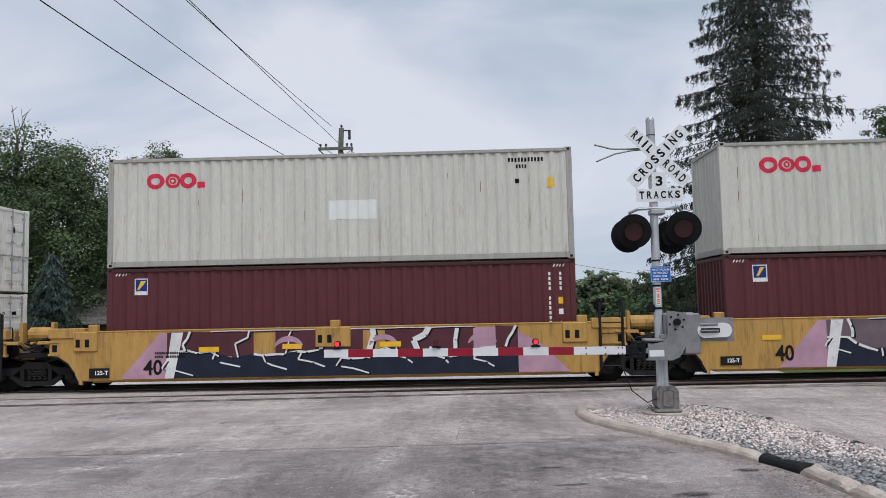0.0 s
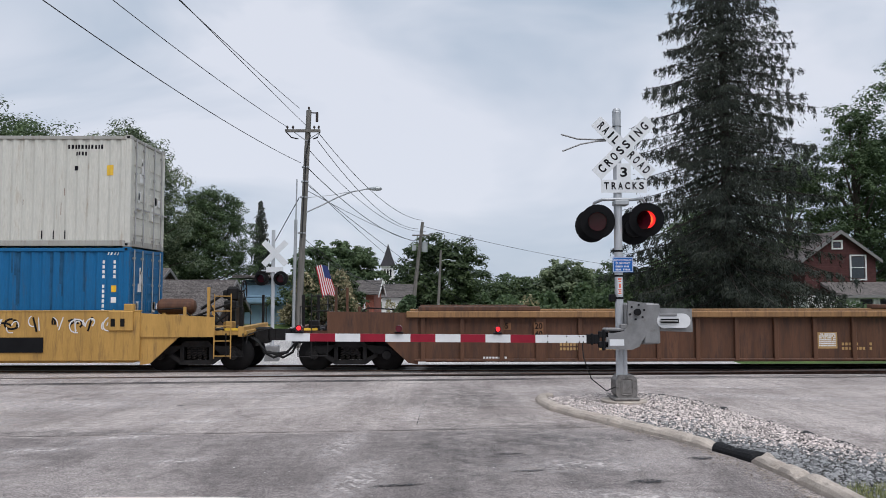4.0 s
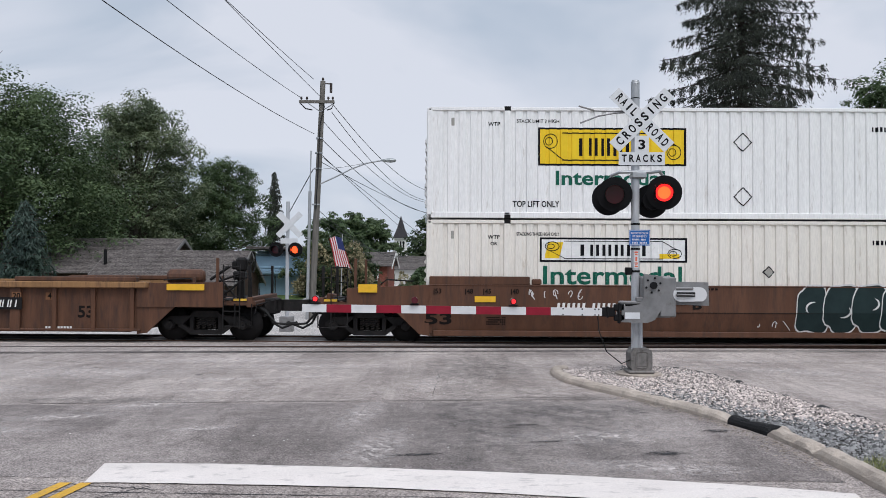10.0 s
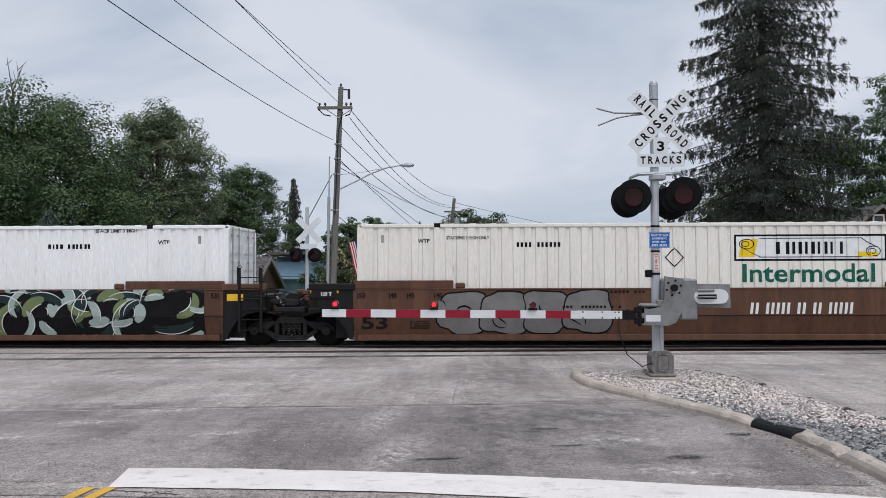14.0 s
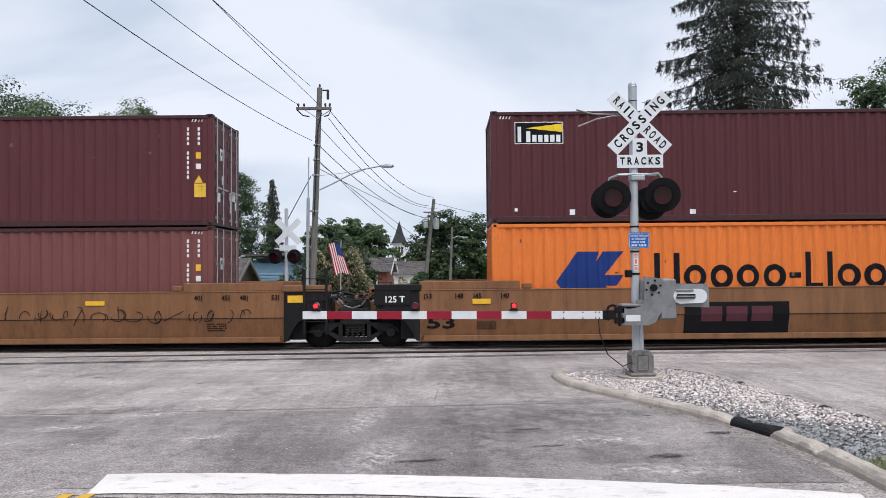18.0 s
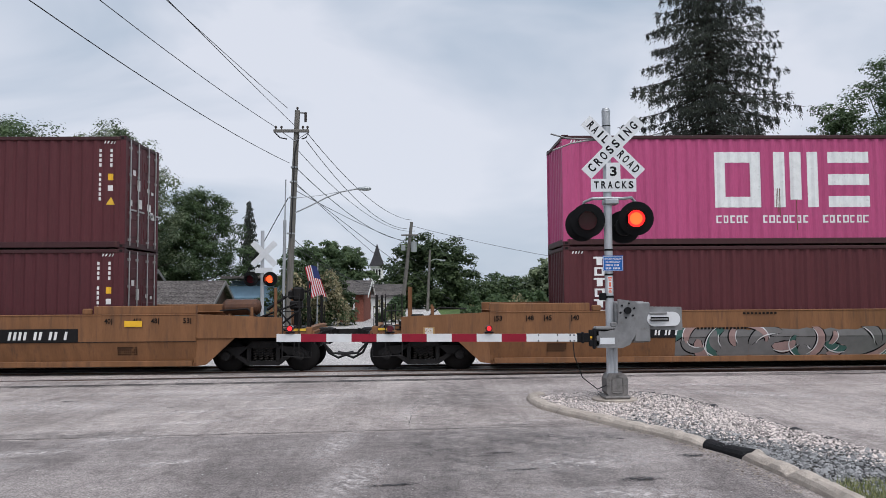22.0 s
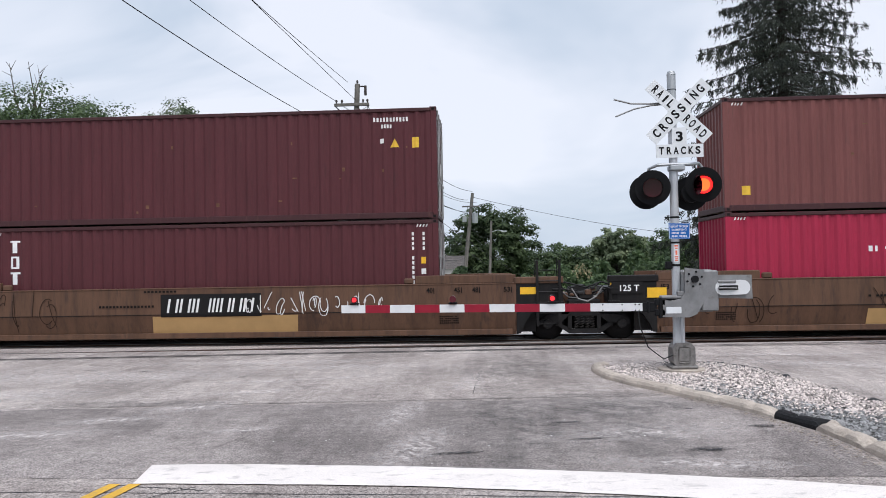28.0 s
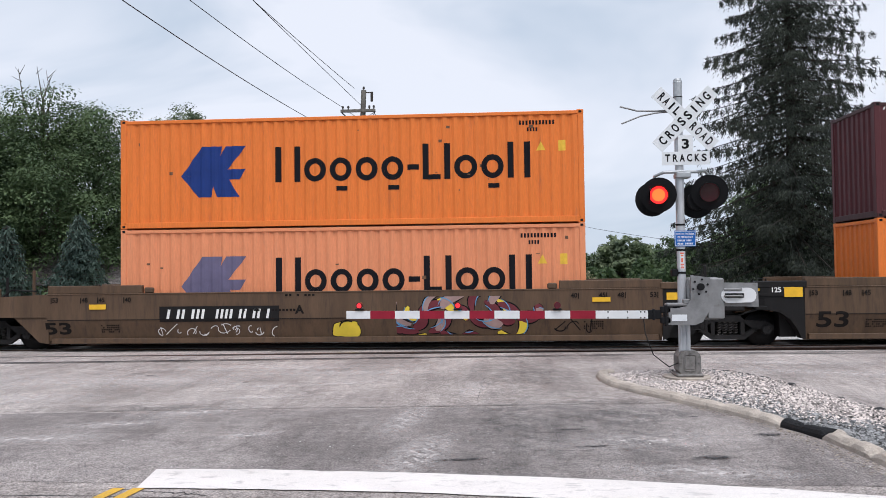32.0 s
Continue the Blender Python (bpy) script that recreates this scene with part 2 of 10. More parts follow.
# ---- shared paints ----
GRASS = material("mown_grass", (0.085, 0.13, 0.04), rough=0.9, vary=0.35, scale=0.8, bump=0.8, bump_scale=30, spec=0.2, grain=0.3, grain_scale=40)
WHITE_LINE = material("road_marking_white", (0.76, 0.70, 0.66), rough=0.7, vary=0.07, scale=1.7, dirt=(0.30, 0.27, 0.26), dirt_amount=0.02, bump=0.3, grain=0.12, stretch=(1, 2.0, 1))
YELLOW_LINE = material("road_marking_yellow", (0.62, 0.36, 0.05), rough=0.7, vary=0.1, scale=2.0, dirt=(0.2, 0.18, 0.14), dirt_amount=0.1, grain=0.15)
CONCRETE = material("old_concrete", (0.47, 0.405, 0.345), rough=0.9, vary=0.2, scale=3.0, dirt=(0.2, 0.18, 0.16), dirt_amount=0.1, bump=0.5, bump_scale=40, grain=0.15)
KERB_BLACK = material("black_painted_kerb", (0.011, 0.011, 0.012), rough=0.7, vary=0.3, scale=8, bump=0.4)
STEEL_RAIL = material("polished_rail", (0.30, 0.29, 0.28), rough=0.32, metal=0.9, vary=0.15, scale=4)
RUST = material("rusty_rail_side", (0.10, 0.06, 0.045), rough=0.85, vary=0.3, scale=8)
BALLAST = material("dark_ballast", (0.055, 0.05, 0.047), rough=0.95, vary=0.4, scale=9, bump=1.0, bump_scale=22, grain=0.4, grain_scale=24)
TIE = material("creosoted_tie", (0.05, 0.04, 0.033), rough=0.9, vary=0.3, scale=5)
STONE_LIGHT = material("pale_gravel", (0.46, 0.43, 0.40), rough=0.9, vary=0.12, scale=14, per_object=0.3, grain=0.1)
TAR = material("tar_edge", (0.03, 0.03, 0.032), rough=0.75, vary=0.3, scale=6, bump=0.5)


def asphalt(name, pale, dark, seed):
    """Old asphalt: broad worn and dark areas, streaks along the traffic, hairline cracks, and stones of the mix."""
    m = bpy.data.materials.new(name)
    m.use_nodes = True
    nt = m.node_tree
    b = nt.nodes["Principled BSDF"]
    b.inputs["Roughness"].default_value, b.inputs["Specular IOR Level"].default_value = 0.9, 0.25
    co = nt.nodes.new("ShaderNodeTexCoord")

    def tex(kind, scale, stretch=(1, 1, 1), turn=0.0, **kw):
        mp = nt.nodes.new("ShaderNodeMapping")
        mp.inputs["Scale"].default_value = stretch
        mp.inputs["Rotation"].default_value = (0, 0, radians(turn))
        mp.inputs["Location"].default_value = (seed * 3.7, seed * 1.3, 0)
        nt.links.new(co.outputs["Object"], mp.inputs["Vector"])
        n = nt.nodes.new(kind)
        n.inputs["Scale"].default_value = scale
        for k, v in kw.items():
            n.inputs[k].default_value = v
        nt.links.new(mp.outputs["Vector"], n.inputs["Vector"])
        return n

    def band(src, a, c, lo, hi):
        r = nt.nodes.new("ShaderNodeMapRange")
        for k, v in (("From Min", a), ("From Max", c), ("To Min", lo), ("To Max", hi)):
            r.inputs[k].default_value = v
        nt.links.new(src, r.inputs["Value"])
        return r.outputs["Result"]

    def calc(op, p, q):
        x = nt.nodes.new("ShaderNodeMath")
        x.operation = op
        for i, v in enumerate((p, q)):
            if isinstance(v, float):
                x.inputs[i].default_value = v
            else:
                nt.links.new(v, x.inputs[i])
        return x.outputs["Value"]

    broad = band(tex("ShaderNodeTexNoise", 0.42, (1, 0.8, 1), 8, Detail=5.0, Roughness=0.62, Distortion=0.6).outputs["Fac"], 0.34, 0.66, 0.0, 1.0)
    streak = band(tex("ShaderNodeTexNoise", 1.0, (3.2, 0.35, 1), -9, Detail=6.0, Roughness=0.7).outputs["Fac"], 0.35, 0.68, -0.30, 0.30)
    cross = band(tex("ShaderNodeTexNoise", 1.0, (0.4, 2.6, 1), 14, Detail=6.0, Roughness=0.72, Distortion=0.8).outputs["Fac"], 0.50, 0.72, 0.0, 0.42)
    fac = calc("ADD", calc("ADD", broad, streak), cross)
    mx = nt.nodes.new("ShaderNodeMix")
    mx.data_type = "RGBA"
    mx.inputs[6].default_value, mx.inputs[7].default_value = (*dark, 1), (*pale, 1)
    nt.links.new(fac, mx.inputs[0])
    grain = band(tex("ShaderNodeTexNoise", 62, Detail=2.0, Roughness=0.7).outputs["Fac"], 0.34, 0.66, 0.42, 1.58)
    mid = band(tex("ShaderNodeTexNoise", 9, Detail=4.0, Roughness=0.7).outputs["Fac"], 0.34, 0.66, 0.84, 1.16)
    v = tex("ShaderNodeTexVoronoi", 0.55, (1, 0.7, 1), 12)
    v.feature = "DISTANCE_TO_EDGE"
    wob = tex("ShaderNodeTexNoise", 2.2, Detail=5.0, Roughness=0.7)
    line = band(calc("ADD", v.outputs["Distance"], calc("MULTIPLY", wob.outputs["Fac"], 0.10)), 0.046, 0.060, 0.82, 1.0)
    tone = calc("MULTIPLY", calc("MULTIPLY", grain, mid), line)
    ml = nt.nodes.new("ShaderNodeMix")
    ml.data_type, ml.blend_type = "RGBA", "MULTIPLY"
    ml.inputs[0].default_value = 1.0
    nt.links.new(mx.outputs[2], ml.inputs[6])
    nt.links.new(tone, ml.inputs[7])
    nt.links.new(ml.outputs[2], b.inputs["Base Color"])
    bp = nt.nodes.new("ShaderNodeBump")
    bp.inputs["Strength"].default_value, bp.inputs["Distance"].default_value = 0.9, 0.02
    nt.links.new(tex("ShaderNodeTexNoise", 75, Detail=3.0).outputs["Fac"], bp.inputs["Height"])
    nt.links.new(bp.outputs["Normal"], b.inputs["Normal"])
    return m


ASPHALT = asphalt("worn_asphalt", (0.475, 0.418, 0.388), (0.268, 0.231, 0.214), 1)


def ground_z(y):
    """Height of the made ground: level street, falling to the two tracks, and up again beyond them."""
    pts = ((16.0, 0.17), (17.65, 0.085), (19.3, -0.05), (20.9, -0.10), (22.3, -0.24), (23.6, -0.50), (27.0, -0.62), (34.0, -0.45), (44.0, 0.0))
    if y <= pts[0][0]:
        return pts[0][1]
    for (a, za), (c, zc_) in zip(pts, pts[1:]):
        if y <= c:
            return za + (zc_ - za) * (y - a) / (c - a)
    return 0.0


def sheet(name, xs, ys, mat, lift, label, category, zf=ground_z):
    b = Build()
    n = len(xs)
    b.v = [(x, y, zf(y) + lift) for y in ys for x in xs]
    b.f = [(j * n + i, j * n + i + 1, (j + 1) * n + i + 1, (j + 1) * n + i) for j in range(len(ys) - 1) for i in range(n - 1)]
    ob = part(name, b, mat)
    return tagged(ob, label, category, kind="structure")


sheet("ground", (-2500, -60, 0, 60, 2500), (-300, -30, 16, 17.65, 19.3, 20.9, 22.3, 23.6, 27.0, 34.0, 44.0, 60, 4000), GRASS, -0.05, "mown grass ground reaching to the horizon", "ground")
# street and forecourt up to the crossing, and the street beyond it
sheet("road", (-60, -20, -8, 0, 8, 11.2), (-40, 0, 6.5, 10.2, 16, 17.65, 19.3, 20.9, 22.3), ASPHALT, 0.0, "worn grey asphalt street at the crossing", "road")
# pale colour raised to stand in for daylight that the train blocks
APRON = asphalt("brightened_concrete_apron", (0.54, 0.515, 0.49), (0.42, 0.395, 0.38), 5)
sheet("road", (-60, -20, -8, 0, 8, 11.2), (22.3, 23.6, 27.0, 31.0), APRON, 0.0, "pale concrete apron beyond the tracks, brightened in place of light", "road")
FORECOURT = asphalt("forecourt_asphalt", (0.165, 0.142, 0.132), (0.09, 0.077, 0.072), 3)
fb = Build()
fb.v = [(11.2, -40, 0.17), (60, -40, 0.17), (60, 14.6, 0.17), (14.2, 16.6, 0.139), (11.2, 18.6, 0.008)]
fb.f = [(0, 1, 2, 3, 4)]
tagged(part("pavement", fb, FORECOURT), "grey asphalt apron beside the crossing", "pavement", kind="structure")
sheet("road", (-8.2, -2, 1.6), (31.0, 34.0, 44.0, 60, 400), APRON, 0.0, "grey asphalt street running on beyond the tracks", "road")

# darker re-laid stretch of asphalt and its patched edge
PATCHED = asphalt("newer_asphalt", (0.350, 0.308, 0.290), (0.195, 0.170, 0.161), 2)
rnd = random.Random(4)
pb = Build()
n0 = 26
far = [(-9 + 12.4 * i / n0, 9.75 + 0.07 * (-9 + 12.4 * i / n0 + 5) + 0.16 * noise.noise((i * 0.6, 2, 0))) for i in range(n0 + 1)]
pb.v = [(x, 6.55 + 0.05 * noise.noise((x * 2, 7, 1)), 0.1735) for x, _ in far] + [(x, y, 0.1735) for x, y in far]
pb.f = [(i, i + 1, n0 + 2 + i, n0 + 1 + i) for i in range(n0)]
tagged(part("asphalt_patch", pb, PATCHED), "darker re-laid strip of asphalt across the lane", "asphalt patch", kind="structure")

# pale scuffs, dark wheel paths and cracks, feathered at their edges


def worn_patch(name, color, strength, scale=6.0):
    """A thin film of dust or oil, ragged and feathered from its middle outwards."""
    m = bpy.data.materials.new(name)
    m.use_nodes = True
    nt = m.node_tree
    b_ = nt.nodes["Principled BSDF"]
    b_.inputs["Base Color"].default_value = (*color, 1)
    b_.inputs["Roughness"].default_value = 0.9
    co = nt.nodes.new("ShaderNodeTexCoord")
    ds = nt.nodes.new("ShaderNodeVectorMath")
    ds.operation = "DISTANCE"
    ds.inputs[1].default_value = (0.5, 0.5, 0.5)
    mp = nt.nodes.new("ShaderNodeMapping")
    mp.inputs["Scale"].default_value = (1, 1, 0)
    mp.inputs["Location"].default_value = (0, 0, 0.5)
    nt.links.new(co.outputs["Generated"], mp.inputs["Vector"])
    nt.links.new(mp.outputs["Vector"], ds.inputs[0])
    fall = nt.nodes.new("ShaderNodeMapRange")
    fall.inputs["From Min"].default_value, fall.inputs["From Max"].default_value = 0.48, 0.10
    nt.links.new(ds.outputs["Value"], fall.inputs["Value"])
    n = nt.nodes.new("ShaderNodeTexNoise")
    n.inputs["Scale"].default_value, n.inputs["Detail"].default_value, n.inputs["Roughness"].default_value = scale, 8.0, 0.75
    nt.links.new(co.outputs["Object"], n.inputs["Vector"])
    rg_ = nt.nodes.new("ShaderNodeMapRange")
    rg_.inputs["From Min"].default_value, rg_.inputs["From Max"].default_value = 0.42, 0.62
    nt.links.new(n.outputs["Fac"], rg_.inputs["Value"])
    mu = nt.nodes.new("ShaderNodeMath")
    mu.operation = "MULTIPLY"
    nt.links.new(fall.outputs["Result"], mu.inputs[0])
    nt.links.new(rg_.outputs["Result"], mu.inputs[1])
    mv = nt.nodes.new("ShaderNodeMath")
    mv.operation = "MULTIPLY"
    mv.inputs[1].default_value = strength
    nt.links.new(mu.outputs["Value"], mv.inputs[0])
    tr = nt.nodes.new("ShaderNodeBsdfTransparent")
    mx = nt.nodes.new("ShaderNodeMixShader")
    nt.links.new(mv.outputs["Value"], mx.inputs[0])
    nt.links.new(tr.outputs["BSDF"], mx.inputs[1])
    nt.links.new(b_.outputs["BSDF"], mx.inputs[2])
    nt.links.new(mx.outputs["Shader"], nt.nodes["Material Output"].inputs["Surface"])
    return m


SCUFF = worn_patch("pale_dust", (0.66, 0.60, 0.57), 0.85, 9.0)
OIL = worn_patch("dark_wheel_path", (0.10, 0.097, 0.097), 0.42, 3.0)
SPOT = worn_patch("oil_spot", (0.03, 0.03, 0.032), 1.6, 14.0)
PATCH_Z = [0.1762]


def blotch(cx, cy, rx, ry, turn, mat, name="scuff", label="pale scuffed mark on the asphalt"):
    PATCH_Z[0] += 0.0002
    b = Build()
    b.face([(-rx, -ry, 0), (rx, -ry, 0), (rx, ry, 0), (-rx, ry, 0)])
    ob = part(name, b, mat, m=pose(cx, cy, PATCH_Z[0], 0, 0, math.degrees(turn)))
    return tagged(ob, label, "road wear", group="road wear", kind="structure")


for cx, cy, rx, ry, tu in ((-0.62, 7.6, 0.40, 1.25, -0.22), (-0.95, 9.3, 0.3, 1.2, -0.15), (-3.75, 9.75, 0.8, 0.4, 0.5), (-3.45, 11.9, 0.75, 0.3, 0.15), (-4.4, 9.0, 0.9, 0.28, 0.3), (-5.6, 12.6, 2.4, 1.0, 0.1), (-4.9, 8.2, 1.2, 0.3, 0.2), (-8.5, 12.5, 3.0, 1.4, 0.1), (1.7, 8.2, 1.4, 0.5, 0.2), (-2.5, 13.5, 2.5, 0.5, 0.05), (1.9, 6.95, 1.2, 0.3, -0.1), (5.9, 13.2, 2.6, 0.6, -0.4), (8.5, 10.5, 2.5, 0.9, -0.5), (-3.2, 10.9, 0.9, 0.25, 0.35), (-2.3, 12.2, 0.8, 0.2, 0.3), (-6.8, 10.8, 1.8, 0.7, 0.1), (-4.0, 14.2, 3.2, 0.5, 0.05), (-7.2, 8.4, 1.4, 0.6, 0.15), (-2.6, 8.4, 0.5, 0.18, 0.4), (-0.2, 11.6, 0.25, 1.0, -0.1), (5.5, 14.6, 2.2, 0.35, -0.1)):
    blotch(cx, cy, rx, ry, tu, SCUFF)
for cx, cy, rx, ry, tu in ((0.35, 9.0, 0.8, 3.4, 0.03), (1.5, 9.2, 1.0, 3.0, 0.1), (0.6, 13.6, 1.3, 2.4, 0.0), (1.9, 9.6, 1.3, 0.5, 0.1), (-4.5, 10.1, 2.6, 0.35, 0.08)):
    blotch(cx, cy, rx, ry, tu, OIL, "wheel_path", "darker worn wheel path on the asphalt")
for cx, cy, rx, ry in ((0.95, 8.7, 0.20, 0.05), (2.15, 7.45, 0.26, 0.12), (2.474, 9.444, 0.07, 0.06), (-0.2, 7.35, 0.3, 0.05), (1.1, 7.9, 0.25, 0.05), (-3.9, 12.4, 0.09, 0.06), (-5.9, 13.2, 0.12, 0.06), (3.0, 8.45, 0.2, 0.1)):
    blotch(cx, cy, rx, ry, 0.2, SPOT, "oil_spot", "small dark oil spot on the asphalt")
for i, (x0, y0, x1, y1, w) in enumerate(((-9, 6.3, 3.6, 5.95, 0.010), (-5.2, 9.85, 2.4, 10.45, 0.05), (-2.1, 8.9, -1.2, 9.25, 0.008), (0.55, 8.55, 1.1, 8.62, 0.008), (0.3, 7.7, 1.3, 7.78, 0.006), (-0.5, 7.28, 0.05, 7.4, 0.008), (-3.1, 6.35, -2.2, 6.2, 0.010), (-0.12, 10.6, -0.02, 13.0, 0.006), (-9, 15.1, 6, 15.6, 0.008), (1.0, 10.5, 2.6, 10.62, 0.05), (-2.9, 5.6, -2.3, 6.3, 0.008))):
    cb = Build()
    k = 40
    fn = lambda t: (x0 + (x1 - x0) * t + 0.05 * noise.noise((t * 9, i, 0)), y0 + (y1 - y0) * t + 0.05 * noise.noise((t * 14, i, 5)))
    for a in range(k):
        (ax, ay), (bx, by) = fn(a / k), fn((a + 1) / k)
        dx, dy = by - ay, ax - bx
        L = math.hypot(dx, dy) or 1
        wa, wb = (w * (0.55 + 0.45 * noise.noise((q_ * 0.8, i, 9))) for q_ in (a, a + 1))
        cb.face([(ax - dx / L * wa, ay - dy / L * wa, 0.1745), (bx - dx / L * wb, by - dy / L * wb, 0.1745), (bx + dx / L * wb, by + dy / L * wb, 0.1745), (ax + dx / L * wa, ay + dy / L * wa, 0.1745)])
    tagged(part("crack", cb, TAR if w < 0.03 else PATCHED), "dark crack running across the asphalt", "road crack", group="road cracks", kind="structure")

# stop line in three worn lengths and the double yellow centre line
sl = [(-2.96, 6.955, -2.86, 6.36), (-2.05, 6.96, -2.2, 6.345), (-1.35, 6.92, -1.55, 6.335), (-0.37, 6.855, -0.33, 6.265), (1.09, 6.675, 1.0, 6.07), (2.3, 6.45, 2.2, 5.86), (3.3, 6.2, 3.2, 5.62)]
for i in range(len(sl) - 1):
    (ax, ay, bx, by), (cx, cy, dx, dy) = sl[i], sl[i + 1]
    b = Build()
    k = 8
    g = 0.004
    for a in range(k):
        p, q = a / k, (a + 1) / k
        e0, e1 = (0.02 * noise.noise((i * 3 + r_ * 3, 1.3, 1)) for r_ in (p, q))
        b.face([(bx + (dx - bx) * p, by + (dy - by) * p + e0, 0.181), (bx + (dx - bx) * q, by + (dy - by) * q + e1, 0.181), (ax + (cx - ax) * q, ay + (cy - ay) * q + e1, 0.181), (ax + (cx - ax) * p, ay + (cy - ay) * p + e0, 0.181)])
    tagged(part("stop_line", b, WHITE_LINE), "worn white painted stop line on the asphalt", "road marking", group="road markings", kind="structure")
for x in (-3.01, -2.84):
    b = Build()
    b.face([(x - 0.10 - 0.33, 3.4, 0.1785), (x - 0.33, 3.4, 0.1785), (x + 0.05, 6.36, 0.1785), (x - 0.05, 6.36, 0.1785)])
    tagged(part("centre_line", b, YELLOW_LINE), "worn double yellow centre line stripe", "road marking", group="road markings", kind="structure")

# ---- tracks ----


def rail(p0, p1, z, name="rail", gauge_side=1):
    """One rail: polished head and rusty web, along the plan line p0-p1."""
    d = (Vector(p1) - Vector(p0)).normalized()
    s = Vector((-d.y, d.x))
    prof = [(-0.036, 0.0), (-0.036, -0.03), (-0.01, -0.045), (-0.01, -0.13), (-0.065, -0.145), (-0.065, -0.16), (0.065, -0.16), (0.065, -0.145), (0.01, -0.13), (0.01, -0.045), (0.036, -0.03), (0.036, 0.0)]
    t = thing(name, "steel rail with a polished head", "rail", group="rails", kind="structure")
    b = Build()
    b.loft([[(p[0] + s.x * a, p[1] + s.y * a, z + c) for a, c in prof] for p in (p0, p1)])
    part("rail_web", b, RUST, t)
    h = Build()
    h.loft([[(p[0] + s.x * a, p[1] + s.y * a, z + c) for a, c in ((-0.036, 0.001), (-0.036, 0.006), (0.036, 0.006), (0.036, 0.001))] for p in (p0, p1)])
    part("rail_head", h, STEEL_RAIL, t)
    # flangeway along the inner side, where the line crosses the street
    return t


def track(name, x0, x1, yc, slope, z, tie_from=None):
    for o in (-0.7175, 0.7175):
        rail((x0, yc + o + slope * x0), (x1, yc + o + slope * x1), z)


def flangeway(x0, x1, yc, slope, z, w=0.075):
    b = Build()
    b.face([(x0, yc + slope * x0 - w / 2, z), (x1, yc + slope * x1 - w / 2, z), (x1, yc + slope * x1 + w / 2, z), (x0, yc + slope * x0 + w / 2, z)])
    tagged(part("flangeway", b, TAR), "dark rubber flangeway beside a rail", "flangeway", group="flangeways", kind="structure")


TRAIN_Y = 20.92
# line of the train and the line beyond it
RAIL_Z, FAR_Z = -0.045, -0.53
track("track", -160, 160, TRAIN_Y, 0.0, RAIL_Z)
track("track", -160, 160, TRAIN_Y + 4.3, 0.0, FAR_Z)
for yy in (TRAIN_Y - 0.64, TRAIN_Y + 0.64, TRAIN_Y + 4.3 - 0.64, TRAIN_Y + 4.3 + 0.64):
    flangeway(-14, 11.2, yy, 0, ground_z(yy) + 0.006)
# siding in the street, slightly askew
track("track", -60, 13.5, 16.66, 0.075, 0.162 - 0.02)
for o in (-0.64, 0.64, -0.80, 0.80):
    flangeway(-60, 12.5, 16.66 + o, 0.075, 0.176 if o < 0 else 0.128, 0.05 if abs(o) > 0.7 else 0.075)
# ballast bed outside the crossing
for x0, x1 in ((-160, -14.0), (11.2, 160)):
    b = Build()
    ys = (18.9, 19.3, 22.6, 23.2, 23.6, 26.6, 27.2)
    zs = (-0.07, -0.12, -0.30, -0.44, -0.56, -0.62, -0.65)
    for i in range(6):
        b.face([(x0, ys[i], zs[i]), (x1, ys[i], zs[i]), (x1, ys[i + 1], zs[i + 1]), (x0, ys[i + 1], zs[i + 1])])
    tagged(part("ballast", b, BALLAST), "dark crushed-stone ballast bed of the tracks", "ballast", kind="stuff")
tie = Build().bbox(-0.11, 0.11, -1.3, 1.3, -0.10, 0.0, 0.012).mesh("tie", TIE)
for yc in (TRAIN_Y, TRAIN_Y + 4.3):
    for i in range(20):
        ob = part("tie", tie, TIE, m=pose(11.7 + 0.53 * i, yc, -0.115 if yc < 23 else -0.575))
        tagged(ob, "dark creosoted timber railway tie", "railway tie", group="ties", kind="structure")
# timber and rubber planking between the rails at the crossing
PANEL = material("crossing_panel", (0.15, 0.138, 0.133), rough=0.85, vary=0.2, scale=2, bump=0.4)
for yc, dip in ((TRAIN_Y, -0.10), (TRAIN_Y + 4.3, -0.565)):
    for k in range(10):
        b = Build().bbox(-14 + 2.52 * k + 0.01, -14 + 2.52 * (k + 1) - 0.01, yc - 0.58, yc + 0.58, -0.06 + dip, 0.018 + dip, 0.01)
        tagged(part("crossing_panel", b, PANEL), "grey rubber crossing panel between the rails", "crossing panel", group="crossing panels", kind="structure")

# ---- kerbed island with gravel ----
kerb_line = [(2.02, 13.22), (1.9, 13.12), (1.80, 12.90), (1.80, 12.45), (1.87, 11.9), (2.14, 11.2), (2.44, 10.65), (2.70, 10.1), (2.93, 9.68), (3.12, 9.20), (3.27, 8.86), (3.38, 8.55), (3.47, 8.26), (3.51, 7.85), (3.54, 7.42), (3.56, 6.9), (3.55, 6.35), (3.5, 5.3), (3.42, 3.2)]


